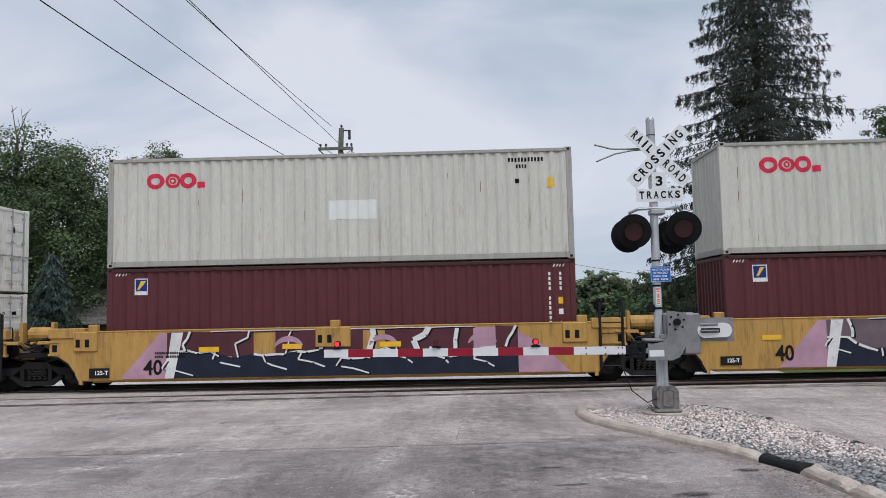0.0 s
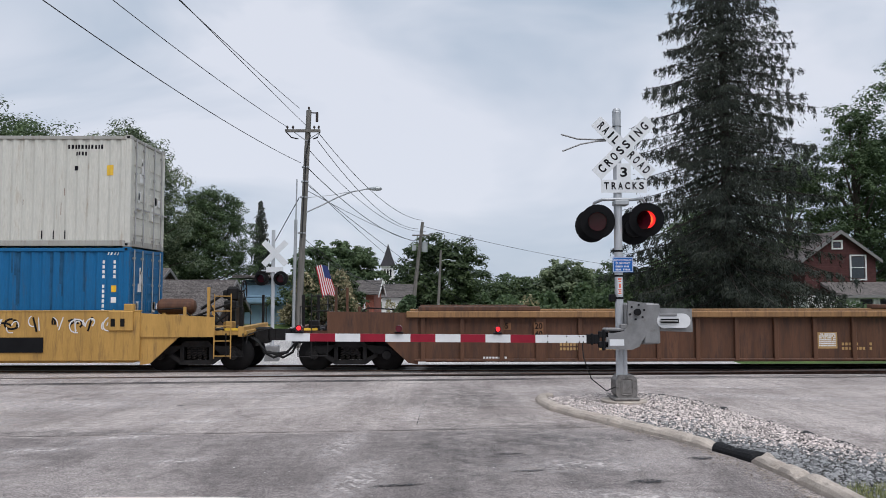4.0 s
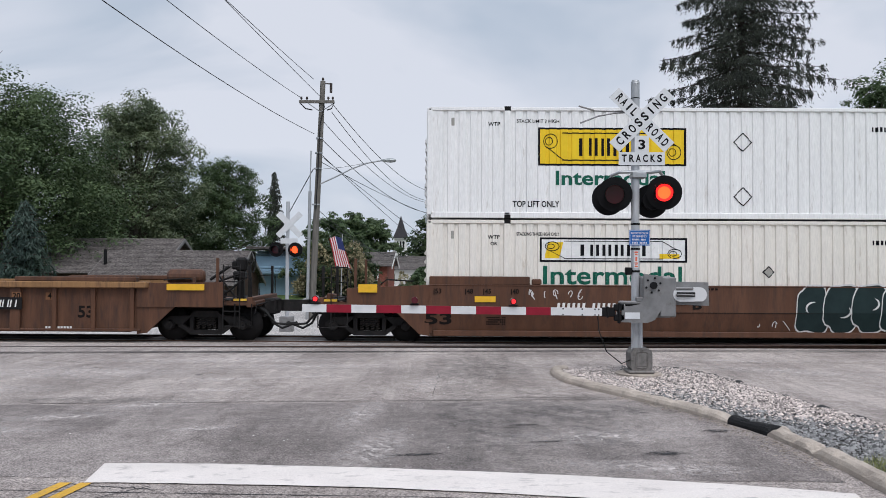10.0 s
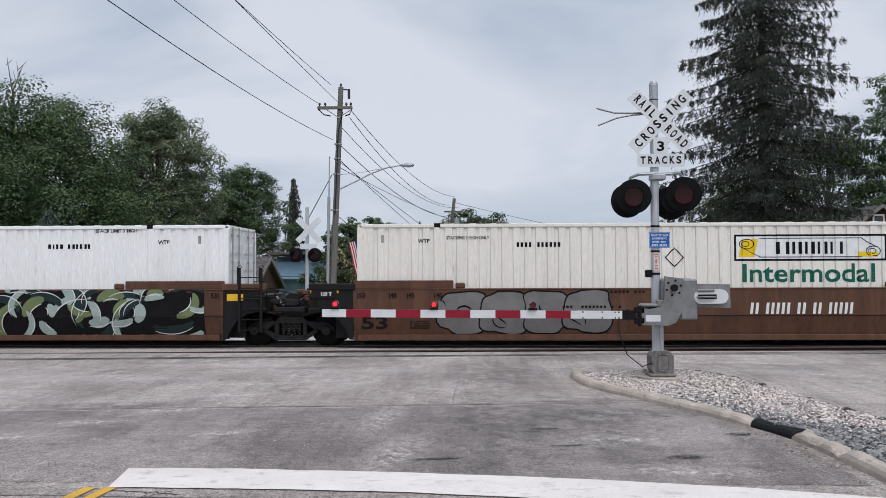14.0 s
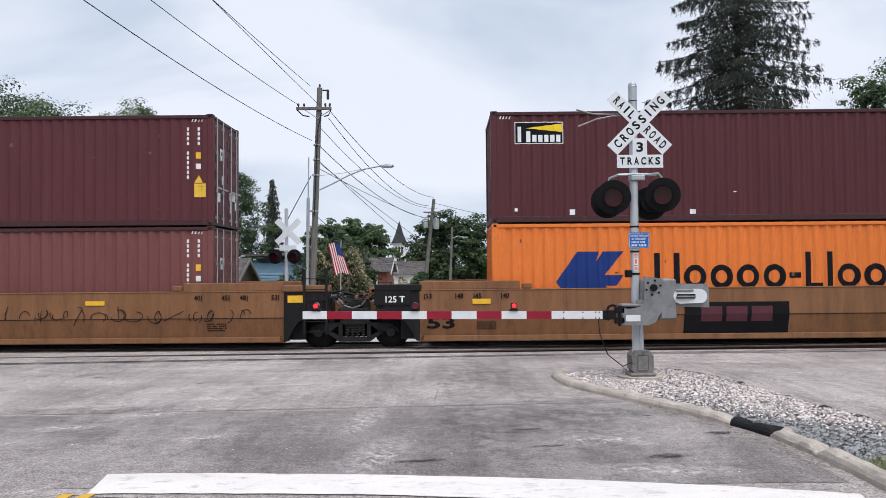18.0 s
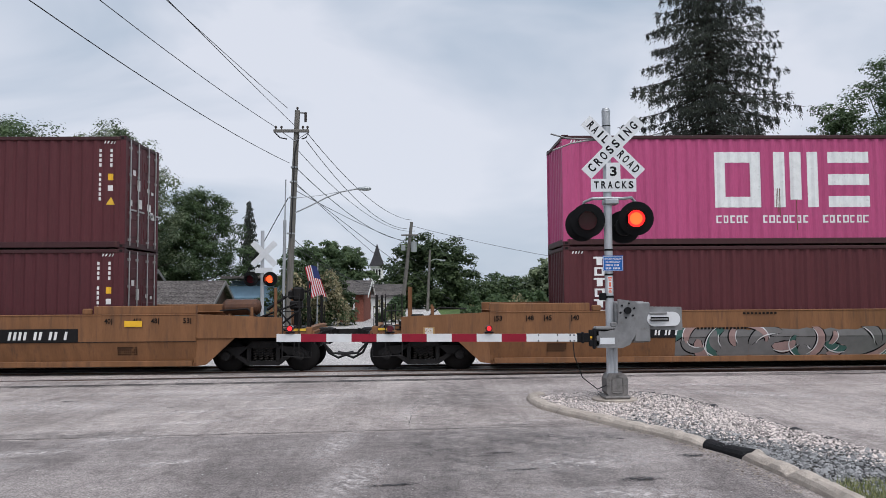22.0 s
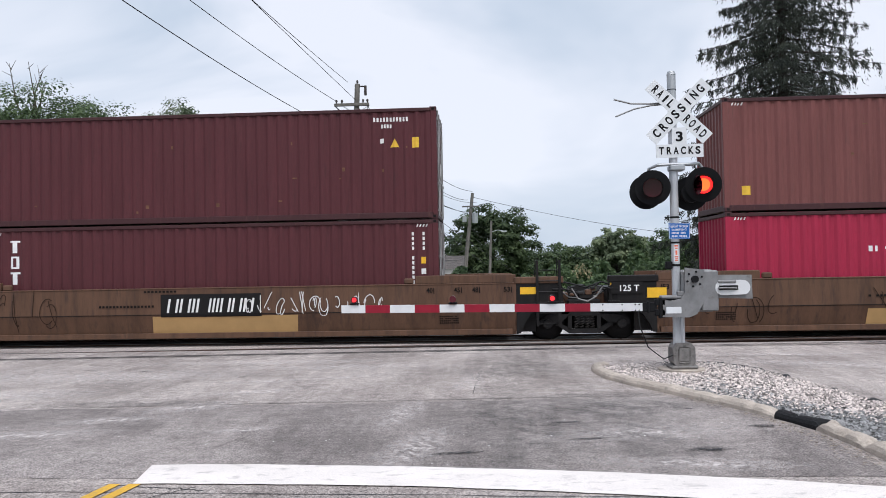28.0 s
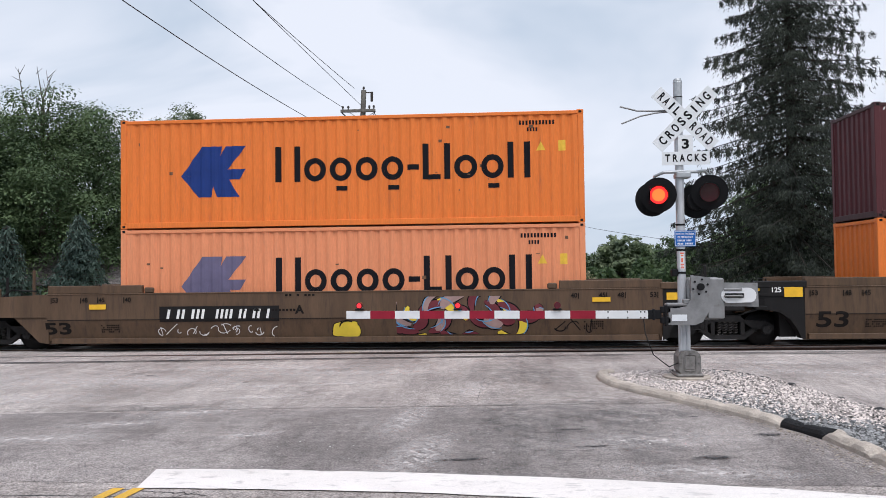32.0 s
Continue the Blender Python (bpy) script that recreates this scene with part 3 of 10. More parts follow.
def kerb_piece(i0, i1, mat, label, chip=0.05, low=1.0, ends=(0.0, 0.0)):
    """A length of kerb cut into short rings, its arris chipped and its ends broken off."""
    b = Build()
    prof = [(-0.09, -0.05), (-0.088, 0.045), (-0.07, 0.085), (-0.035, 0.108), (0.02, 0.112), (0.06, 0.10), (0.085, 0.07), (0.09, -0.05)]
    rings = []
    steps = 9
    for j in range((i1 - i0) * steps + 1):
        i, f = i0 + j // steps, (j % steps) / steps
        if i == i1:
            i, f = i1 - 1, 1.0
        p, q = Vector(kerb_line[i]), Vector(kerb_line[i + 1])
        before = Vector(kerb_line[max(i - 1, 0)])
        after = Vector(kerb_line[min(i + 2, len(kerb_line) - 1)])
        d = (q - before).normalized().lerp((after - p).normalized(), f).normalized()
        c = p.lerp(q, f)
        s = Vector((-d.y, d.x))
        k = 1 + chip * noise.noise((c.x * 3.1, c.y * 3.1, 3))
        g = j / ((i1 - i0) * steps)
        edge = min(1.0, (0.45 + g * 9 if ends[0] and g < 0.06 else 1.0), (0.45 + (1 - g) * 9 if ends[1] and g > 0.94 else 1.0))
        ring = []
        for n_, (a, z) in enumerate(prof):
            bite = chip * 0.5 * max(0.0, noise.noise((c.x * 7 + n_ * 0.4, c.y * 7, 5)) - 0.12) if n_ in (2, 3, 4, 5) else 0.0
            zz = z * k * low * edge - bite
            ring.append((c.x + s.x * (a + 0.09) * k, c.y + s.y * (a + 0.09) * k, 0.17 + zz))
        rings.append(ring)
    b.loft(rings)
    return tagged(part("kerb", b, mat), label, "kerb", group="kerb lengths", kind="structure")


kerb_piece(0, 10, CONCRETE, "weathered concrete kerb round the gravel island", 0.10, 1.0, (0, 1))
kerb_piece(10, 12, KERB_BLACK, "black tarred and sunken length of kerb", 0.35, 0.78)
kerb_piece(12, 14, CONCRETE, "chipped weathered concrete kerb by the gravel island", 0.24, 1.0, (1, 1))
kerb_piece(14, 18, CONCRETE, "chipped weathered concrete kerb by the gravel island", 0.16, 1.0, (1, 0))
back_edge = [(2.1, 13.2), (2.9, 13.4), (3.6, 13.42), (4.02, 13.2), (4.28, 12.75), (4.42, 12.2), (4.54, 11.4), (4.64, 10.6), (4.72, 10.0), (4.80, 9.4), (4.95, 8.6), (5.2, 7.6), (5.6, 6.4), (6.2, 4.8), (6.8, 3.2)]
SOIL = material("gravel_bed", (0.062, 0.056, 0.052), rough=0.95, vary=0.3, scale=2.5, bump=1.0, bump_scale=45, grain=0.45, grain_scale=42)
b = Build()
inner = list(reversed(kerb_line))
poly = [(x + 0.1, y) for x, y in kerb_line[2:]] + list(reversed(back_edge[1:]))
b.face([(x, y, 0.215) for x, y in poly])
tagged(part("gravel_bed", b, SOIL), "bed of pale gravel on the kerbed island", "gravel", kind="stuff")
# crumbled dark edge behind the gravel
b = Build()
prof = [(-0.09, 0.0), (-0.05, 0.075), (0.02, 0.080), (0.07, 0.0)]
rings = []
fine = []
for (ax, ay), (bx, by) in zip(back_edge[1:], back_edge[2:]):
    fine += [(ax + (bx - ax) * q / 6 + 0.05 * noise.noise((ax * 9 + q, 2, 2)), ay + (by - ay) * q / 6) for q in range(6)]
for i, (x, y) in enumerate(fine):
    k = max(0.62, 0.90 + 0.5 * noise.noise((i * 1.7, 8, 1)) + 0.35 * noise.noise((i * 0.31, 2, 4)))
    rings.append([(x + 1.1 * a * k, y + 0.9 * a * k, 0.165 + 0.80 * max(0, c) * k) for a, c in prof])
b.loft(rings)
tagged(part("tar_kerb", b, TAR), "crumbled dark tarmac edge behind the gravel", "kerb", kind="structure")


def inside(px, py, pg):
    c = False
    for i in range(len(pg)):
        (x0, y0), (x1, y1) = pg[i - 1], pg[i]
        if (y0 > py) != (y1 > py) and px < (x1 - x0) * (py - y0) / (y1 - y0) + x0:
            c = not c
    return c


def stone_shape(r, seed):
    """A small angular stone."""
    rr = random.Random(seed)
    ico = [(0, 0, 1), (0.9, 0, 0.1), (0.28, 0.85, 0.1), (-0.72, 0.53, 0.1), (-0.72, -0.53, 0.1), (0.28, -0.85, 0.1), (0, 0, -0.6)]
    v = [tuple(r * c * rr.uniform(0.7, 1.25) for c in p) for p in ico]
    f = [(0, 1, 2), (0, 2, 3), (0, 3, 4), (0, 4, 5), (0, 5, 1), (6, 2, 1), (6, 3, 2), (6, 4, 3), (6, 5, 4), (6, 1, 5)]
    return v, f


gv, gf = Build(), Build()
rg = random.Random(11)
count = 0
while count < 24000:
    x, y = rg.uniform(1.8, 6.4), rg.uniform(4.6, 13.5)
    if not inside(x, y, poly):
        continue
    count += 1
    dark_zone = 0.35 * noise.noise((x * 1.4, y * 1.0, 3)) + max(0.0, min(1.0, (11.2 - y) / 1.5)) * (1.35 - 1.15 * max(0.0, x - 1.9 - 0.36 * (12.3 - y))) + 0.45 * max(0.0, 9.4 - y)
    tgt = gf if dark_zone + rg.uniform(-0.55, 0.55) > 0.55 else gv
    v, f = stone_shape(rg.uniform(0.008, 0.026) * (1.0 if rg.random() < 0.96 else 1.8), count)
    a = rg.uniform(0, 6.28)
    c, s = math.cos(a), math.sin(a)
    n = len(tgt.v)
    tgt.v += [(x + p[0] * c - p[1] * s, y + p[0] * s + p[1] * c, 0.222 + p[2] * 0.7) for p in v]
    tgt.f += [tuple(n + i for i in q) for q in f]


def island_material(name, lo, hi):
    m = bpy.data.materials.new(name)
    m.use_nodes = True
    nt = m.node_tree
    g = nt.nodes.new("ShaderNodeNewGeometry")
    r = nt.nodes.new("ShaderNodeValToRGB")
    r.color_ramp.elements[0].color, r.color_ramp.elements[1].color = (*lo, 1), (*hi, 1)
    nt.links.new(g.outputs["Random Per Island"], r.inputs["Fac"])
    b_ = nt.nodes["Principled BSDF"]
    b_.inputs["Roughness"].default_value = 0.9
    nt.links.new(r.outputs["Color"], b_.inputs["Base Color"])
    return m


tagged(part("gravel", gv, island_material("pale_stones", (0.13, 0.112, 0.104), (0.80, 0.70, 0.645))), "loose pale gravel stones on the island", "gravel", kind="stuff")
tagged(part("gravel", gf, island_material("grey_stones", (0.05, 0.051, 0.053), (0.36, 0.355, 0.35))), "loose blue-grey gravel stones on the island", "gravel", kind="stuff")
# pale curled debris and grit washed against the kerb
litter = Build()
rl = random.Random(21)
for i in range(520):
    f = rl.random()
    k = min(len(kerb_line) - 2, 6 + int(f * 9))
    (ax, ay), (bx, by) = kerb_line[k], kerb_line[k + 1]
    q = rl.random()
    out = abs(rl.gauss(0, 0.16 if k > 10 else 0.07))
    x, y = ax + (bx - ax) * q - 0.03 - out, ay + (by - ay) * q - out * 0.2
    v, fc = stone_shape(rl.uniform(0.004, 0.014), 900 + i)
    a = rl.uniform(0, 6.28)
    c, sn = math.cos(a), math.sin(a)
    n = len(litter.v)
    litter.v += [(x + 1.6 * p[0] * c - p[1] * sn, y + 1.6 * p[0] * sn + p[1] * c, 0.178 + p[2] * 0.4) for p in v]
    litter.f += [tuple(n + j for j in fq) for fq in fc]
tagged(part("leaf_litter", litter, island_material("dry_litter", (0.09, 0.065, 0.05), (0.46, 0.39, 0.32))), "dry leaves and grit washed against the kerb", "litter", kind="stuff")
# single stones and grit strewn on the asphalt
grit = Build()
for i in range(900):
    x, y = rl.uniform(-8, 4.5), rl.uniform(6.0, 16.0)
    v, fc = stone_shape(rl.uniform(0.005, 0.013), 2000 + i)
    n = len(grit.v)
    grit.v += [(x + p[0], y + p[1], 0.176 + p[2] * 0.6) for p in v]
    grit.f += [tuple(n + j for j in fq) for fq in fc]
tagged(part("grit", grit, island_material("road_grit", (0.10, 0.10, 0.10), (0.70, 0.67, 0.64))), "small stones strewn on the asphalt", "gravel", kind="stuff")

blades = Build()
for i in range(9000):
    x, y = 3.72 + abs(rl.gauss(0, 0.55)), rl.uniform(4.2, 7.1)
    if not inside(x, y, poly) or y > 7.15 - 0.35 * abs(x - 4.2) + rl.uniform(-0.3, 0.1):
        continue
    hgt, a, lean = rl.uniform(0.03, 0.09), rl.uniform(0, 6.28), rl.uniform(0.0, 0.07)
    c, sn = math.cos(a), math.sin(a)
    blades.face([(x - 0.004 * sn, y + 0.004 * c, 0.21), (x + 0.004 * sn, y - 0.004 * c, 0.21), (x + lean * c, y + lean * sn, 0.21 + hgt)])
tagged(part("grass", blades, island_material("coarse_grass", (0.09, 0.12, 0.035), (0.30, 0.30, 0.12))), "coarse yellow-green grass at the end of the gravel", "grass", kind="stuff")


# ---- the train ----
def gone(t):
    """Metres that the train has run since the start; it slows a little."""
    return 10.6 * t - 0.01275 * t * t


TRAIN = []  # (thing, x at the start, y, z)
FACE = TRAIN_Y - 1.219  # near face of a container
SIDE = TRAIN_Y - 1.47  # near face of a well car

BLACK = material("dirty_black", (0.008, 0.0075, 0.0075), rough=0.85, vary=0.3, scale=4, spec=0.2)
TRUCK = material("sooty_cast_steel", (0.015, 0.014, 0.014), rough=0.8, vary=0.35, scale=5, dirt=(0.032, 0.024, 0.020), dirt_amount=0.1, spec=0.25)
WHEEL = material("worn_wheel_steel", (0.013, 0.012, 0.012), rough=0.65, metal=0.3, vary=0.3, scale=5)
TREAD = material("bright_tread", (0.38, 0.36, 0.34), rough=0.3, metal=1.0, vary=0.1)
WHITE = material("white_stencil", (0.72, 0.71, 0.69), rough=0.6, vary=0.1, scale=6)
DARKTXT = material("black_stencil", (0.014, 0.012, 0.011), rough=0.8, spec=0.1, vary=0.1, scale=6)
REFLECT = material("yellow_reflector", (0.75, 0.43, 0.03), rough=0.4, vary=0.1, scale=6)
SAFETY = material("safety_yellow", (0.72, 0.45, 0.05), rough=0.5, vary=0.12, scale=6)
HOSE = material("black_rubber", (0.015, 0.015, 0.015), rough=0.6, vary=0.2)


def weather(name, color, rusty=(0.13, 0.07, 0.045), amount=0.1, vary=0.14, rough=0.55):
    """Paint of rolling stock, streaked downwards."""
    return material(name, color, rough=rough, vary=vary, scale=1.1, dirt=rusty, dirt_amount=amount, stretch=(2.6, 2.6, 0.35), bump=0.08, bump_scale=5, grain=0.06, grain_scale=14)


PAINT = dict(
    yellow=weather("yellow_wagon_paint", (0.43, 0.25, 0.07), (0.20, 0.12, 0.05), 0.2),
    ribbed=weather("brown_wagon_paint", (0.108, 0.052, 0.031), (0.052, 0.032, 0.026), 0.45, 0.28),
    brown=weather("rust_brown_wagon_paint", (0.106, 0.050, 0.030), (0.062, 0.037, 0.028), 0.35, 0.22),
    tan=weather("tan_wagon_paint", (0.205, 0.097, 0.044), (0.118, 0.062, 0.037), 0.25, 0.2),
    olive=weather("olive_brown_wagon_paint", (0.100, 0.062, 0.038), (0.058, 0.038, 0.028), 0.35, 0.22),
    kbrown=weather("dull_brown_wagon_paint", (0.108, 0.058, 0.036), (0.055, 0.034, 0.026), 0.3, 0.25),
)


def lining(k):
    return PAINT[k]


def xsec(b, s0, s1, prof, flip=1, sec=(0,)):
    """Pulls a (y, z) profile from s0 to s1."""
    b.loft([[(s, TRAIN_Y + flip * (y - TRAIN_Y), z) for y, z in prof] for s in (s0, s1)])


GALV_DULL = material("dull_steel_pipe", (0.22, 0.215, 0.21), rough=0.55, metal=0.4, vary=0.25, scale=6)
SPRING = material("greasy_spring_steel", (0.035, 0.031, 0.028), rough=0.5, metal=0.4, vary=0.3, scale=6)
BEND, LEAN = 0.80, 0.26  # where the side sheet of a smooth car folds in, and by how much
truck_meshes = {}


def truck_parts():
    if truck_meshes:
        return truck_meshes
    f = Build()  # side frame with window for the springs
    for sg in (-1, 1):
        y0, y1 = sg * 0.98 - 0.07, sg * 0.98 + 0.07
        f.prism([(-1.15, 0.50), (-0.95, 0.63), (-0.42, 0.66), (-0.30, 0.78), (0.30, 0.78), (0.42, 0.66), (0.95, 0.63), (1.15, 0.50), (1.15, 0.40), (0.72, 0.44), (0.72, 0.36), (0.40, 0.62), (-0.40, 0.62), (-0.72, 0.36), (-0.72, 0.44), (-1.15, 0.40)], y0, y1)
        f.prism([(-0.72, 0.40), (-0.40, 0.17), (0.40, 0.17), (0.72, 0.40), (0.72, 0.50), (0.36, 0.29), (-0.36, 0.29), (-0.72, 0.50)], y0, y1)
        f.box(-0.42, -0.32, y0, y1, 0.25, 0.66)
        f.box(0.32, 0.42, y0, y1, 0.25, 0.66)
    f.box(-0.2, 0.2, -1.0, 1.0, 0.42, 0.70)
    truck_meshes["frame"] = f.mesh("side_frame", TRUCK)
    for sg in (-1, 1):
        sp = Build()
        turns, seg = 5, 9
        sp.tube([(0.046 * math.cos(6.28318 * k / seg), sg * 0.99 + 0.046 * math.sin(6.28318 * k / seg), 0.295 + 0.32 * k / (turns * seg)) for k in range(turns * seg + 1)], 0.016, 5)
        truck_meshes["springs", sg] = sp.mesh("spring", SPRING)
    w = Build()
    n = 28
    for sg in (-1, 1):
        prof = [(0.055, 0.0), (0.055, 0.10), (0.075, 0.17), (0.075, 0.33), (0.035, 0.36), (0.035, 0.42), (-0.06, 0.425), (-0.075, 0.455), (-0.085, 0.455), (-0.085, 0.38), (-0.03, 0.34), (-0.03, 0.17), (-0.06, 0.0)]
        rings = []
        for y, r in prof:
            rings.append([(max(r, 0.001) * math.cos(6.28318 * a / n), sg * (0.74 + y), max(r, 0.001) * math.sin(6.28318 * a / n)) for a in range(n)])
        w.loft(rings)
    w.tube([(0, -0.95, 0), (0, 0.95, 0)], 0.08, 12)
    truck_meshes["wheelset"] = w.mesh("wheelset", WHEEL, True)
    for sg in (-1, 1):
        c = Build()
        c.tube([(0, sg * 1.0, 0), (0, sg * 1.16, 0)], [0.13, 0.11], 12)
        for k in range(3):
            a = 2.094 * k + 0.5
            c.tube([(0.06 * math.cos(a), sg * 1.15, 0.06 * math.sin(a)), (0.06 * math.cos(a), sg * 1.185, 0.06 * math.sin(a))], 0.018, 6)
        truck_meshes["cap", sg] = c.mesh("bearing_cap", TRUCK)
    return truck_meshes


WHEELSETS = []


def add_truck(car, s, half=0.94):
    t = truck_parts()
    fr = part("truck", t["frame"], TRUCK, car, m=pose(s, TRAIN_Y, RAIL_Z + 0.005))
    for sg in (-1, 1):
        for x in (-0.21, -0.07, 0.07, 0.21):
            part("spring", t["springs", sg], SPRING, fr, m=pose(x, 0, 0))
    b = Build()
    b.bbox(-1.12, 1.12, 0.12, 0.30, 0.20, 0.86, 0.03)
    part("brake_beam", b, BLACK, fr)
    for x in (-half, half):
        ws = part("wheelset", t["wheelset"], WHEEL, fr, m=pose(x, 0, 0.42))
        WHEELSETS.append((ws, x))
        for sg in (-1, 1):
            part("bearing_cap", t["cap", sg], TRUCK, fr, m=pose(x, 0, 0.42))


def bars(parent, x0, z0, w, h, n, mat, y, rows=1, gap=0.35, seed=1, name="marking", slant=0.0):
    """Writing that is not spelt out: a row of small upright bars."""
    rr = random.Random(seed)
    b = Build()
    for r in range(rows):
        zz = z0 - r * h * 1.6
        step = w / n
        for i in range(n):
            if rr.random() < 0.12:
                continue
            b.face([(x0 + i * step, y, zz), (x0 + (i + 1 - gap) * step, y, zz), (x0 + (i + 1 - gap) * step + slant, y, zz + h), (x0 + i * step + slant, y, zz + h)])
    return tagged(part(name, b, mat, parent), kind="stuff")


def plate(parent, x0, x1, z0, z1, mat, y, name="panel", label="", slant=0.0):
    b = Build()
    b.face([(x0, y, z0), (x1, y, z0), (x1 + slant, y, z1), (x0 + slant, y, z1)])
    return part(name, b, mat, parent, label)


def ladder(b, x, w, z0, z1, y, n=4, r=0.016):
    for dx in (0, w):
        b.tube([(x + dx, y, z0), (x + dx, y, z1)], r, 6)
    for k in range(n):
        z = z0 + 0.06 + (z1 - z0 - 0.12) * k / (n - 1)
        b.tube([(x, y, z), (x + w, y, z)], r, 6)


def end_gear(car, s, side, paint, style, seed):
    """Deck, sill, ladder, stanchions and brake gear over an end truck; side -1 faces down-train, 1 up-train."""
    rr = random.Random(seed)
    pm = PAINT[paint]
    dk = PAINT["dark_end"]
    b = Build()
    a, c = sorted((s - side * 1.55, s + side * 1.35))
    b.bbox(a, c, TRAIN_Y - 1.35, TRAIN_Y + 1.35, 0.90, 1.02, 0.015)
    part("end_deck", b, pm, car)
    b = Build()
    b.bbox(a, c, TRAIN_Y - 0.35, TRAIN_Y + 0.35, 0.55, 0.90, 0.015)
    part("centre_sill", b, dk, car)
    b = Build()
    e = s + side * 1.30
    b.bbox(min(e, e - side * 0.16), max(e, e - side * 0.16), TRAIN_Y - 1.40, TRAIN_Y + 1.40, 0.86, 1.12, 0.015)
    part("end_sill", b, pm, car)
    # open grating of the crossover step
    for k in range(5):
        b = Build()
        x0 = s + side * (0.45 + 0.17 * k)
        b.bbox(x0 - 0.05, x0 + 0.05, TRAIN_Y - 1.36, TRAIN_Y + 1.2, 1.02, 1.055, 0.006)
        part("grating_bar", b, dk, car)
    b = Build()
    ladder(b, s + side * 0.75 - 0.2, 0.42, 0.32, 1.95, TRAIN_Y - 1.42, 5)
    part("ladder", b, TRUCK if style != "yellow" else pm, car)
    for k, dx in enumerate((1.18, 0.35, -0.25)):
        h = (1.92, 2.12, 1.62)[k]
        for yy in (TRAIN_Y - 1.25, TRAIN_Y + 1.25):
            b = Build()
            b.bbox(s + side * dx - 0.035, s + side * dx + 0.035, yy - 0.035, yy + 0.035, 1.0, h, 0.008)
            part("stanchion", b, pm if k else dk, car)
    # air tank on its brackets, near the well
    b = Build()
    x = s - side * 0.62
    braked = side > 0
    b.tube([(x - 0.50, TRAIN_Y - 0.75, 1.62), (x - 0.47, TRAIN_Y - 0.75, 1.62), (x - 0.40, TRAIN_Y - 0.75, 1.62), (x + 0.40, TRAIN_Y - 0.75, 1.62), (x + 0.47, TRAIN_Y - 0.75, 1.62), (x + 0.50, TRAIN_Y - 0.75, 1.62)], [0.05, 0.15, 0.205, 0.205, 0.15, 0.05], 16)
    if braked:
        part("air_reservoir", b, PAINT["brown"], car, "rust-brown air tank", smooth=False)
    for dx in ((-0.28, 0.28) if braked else ()):
        b = Build()
        b.prism([(x + dx - 0.10, 1.0), (x + dx + 0.10, 1.0), (x + dx + 0.035, 1.46), (x + dx - 0.035, 1.46)], TRAIN_Y - 0.95, TRAIN_Y - 0.55)
        part("tank_bracket", b, pm, car)
    # control valve, its pipes and the brake stand with its wheel
    b = Build()
    x = s + side * 0.12
    b.bbox(x - 0.20, x + 0.16, TRAIN_Y - 0.95, TRAIN_Y - 0.5, 1.02, 1.40, 0.04)
    b.bbox(x - 0.42, x - 0.18, TRAIN_Y - 0.9, TRAIN_Y - 0.6, 1.10, 1.34, 0.04)
    b.bbox(x + 0.12, x + 0.30, TRAIN_Y - 0.85, TRAIN_Y - 0.6, 1.06, 1.28, 0.04)
    part("brake_valve", b, TRUCK, car)
    for k, (z0, z1, dz) in enumerate(((1.34, 1.58, 0.0), (1.22, 1.10, 0.12), (1.10, 0.94, -0.05))):
        b = Build()
        b.tube([(x + side * 0.05, TRAIN_Y - 0.98, z0), (x - side * 0.25, TRAIN_Y - 1.02, z0 + dz), (x - side * 0.55, TRAIN_Y - 1.0, z1), (x - side * 1.25, TRAIN_Y - 1.0, z1 - 0.04)], 0.022, 6)
        part("air_pipe", b, dk if k else TRUCK, car)
    cx = s + side * 0.82
    if braked:
        b = Build()
        b.prism([(cx - 0.10, 1.02), (cx + 0.10, 1.02), (cx + 0.08, 1.55), (cx - 0.08, 1.55)], TRAIN_Y - 0.80, TRAIN_Y - 0.66)
        b.bbox(cx - 0.19, cx + 0.13, TRAIN_Y - 0.88, TRAIN_Y - 0.58, 1.55, 1.78, 0.04)
        b.bbox(cx - 0.13, cx + 0.17, TRAIN_Y - 0.86, TRAIN_Y - 0.60, 1.76, 2.14, 0.06)
        b.bbox(cx - 0.24, cx - 0.10, TRAIN_Y - 0.82, TRAIN_Y - 0.64, 1.82, 2.05, 0.04)
        part("brake_stand", b, dk, car)
        b = Build()
        k = 18
        wx = cx + side * 0.30
        b.tube([(wx, TRAIN_Y - 0.73 + 0.27 * math.cos(6.28318 * q / k), 2.02 + 0.27 * math.sin(6.28318 * q / k)) for q in range(k + 1)], 0.020, 6)
        for q in range(4):
            b.tube([(wx, TRAIN_Y - 0.73, 2.02), (wx, TRAIN_Y - 0.73 + 0.26 * math.cos(1.5708 * q + 0.4), 2.02 + 0.26 * math.sin(1.5708 * q + 0.4))], 0.012, 5)
        b.tube([(cx, TRAIN_Y - 0.73, 2.02), (wx, TRAIN_Y - 0.73, 2.02)], 0.03, 6)
        part("brake_wheel", b, TRUCK, car)
        for (x0, z0, x1, z1, r) in ((0.0, 1.7, -0.95, 1.35, 0.03), (-0.1, 1.1, -0.6, 1.75, 0.024), (-0.25, 1.9, -0.75, 1.55, 0.04), (0.1, 1.55, -0.5, 1.08, 0.03)):
            b = Build()
            b.tube([(cx + side * x0, TRAIN_Y - 0.92, z0), (cx + side * x1, TRAIN_Y - 0.95, z1)], r, 6)
            part("brake_lever", b, dk, car)
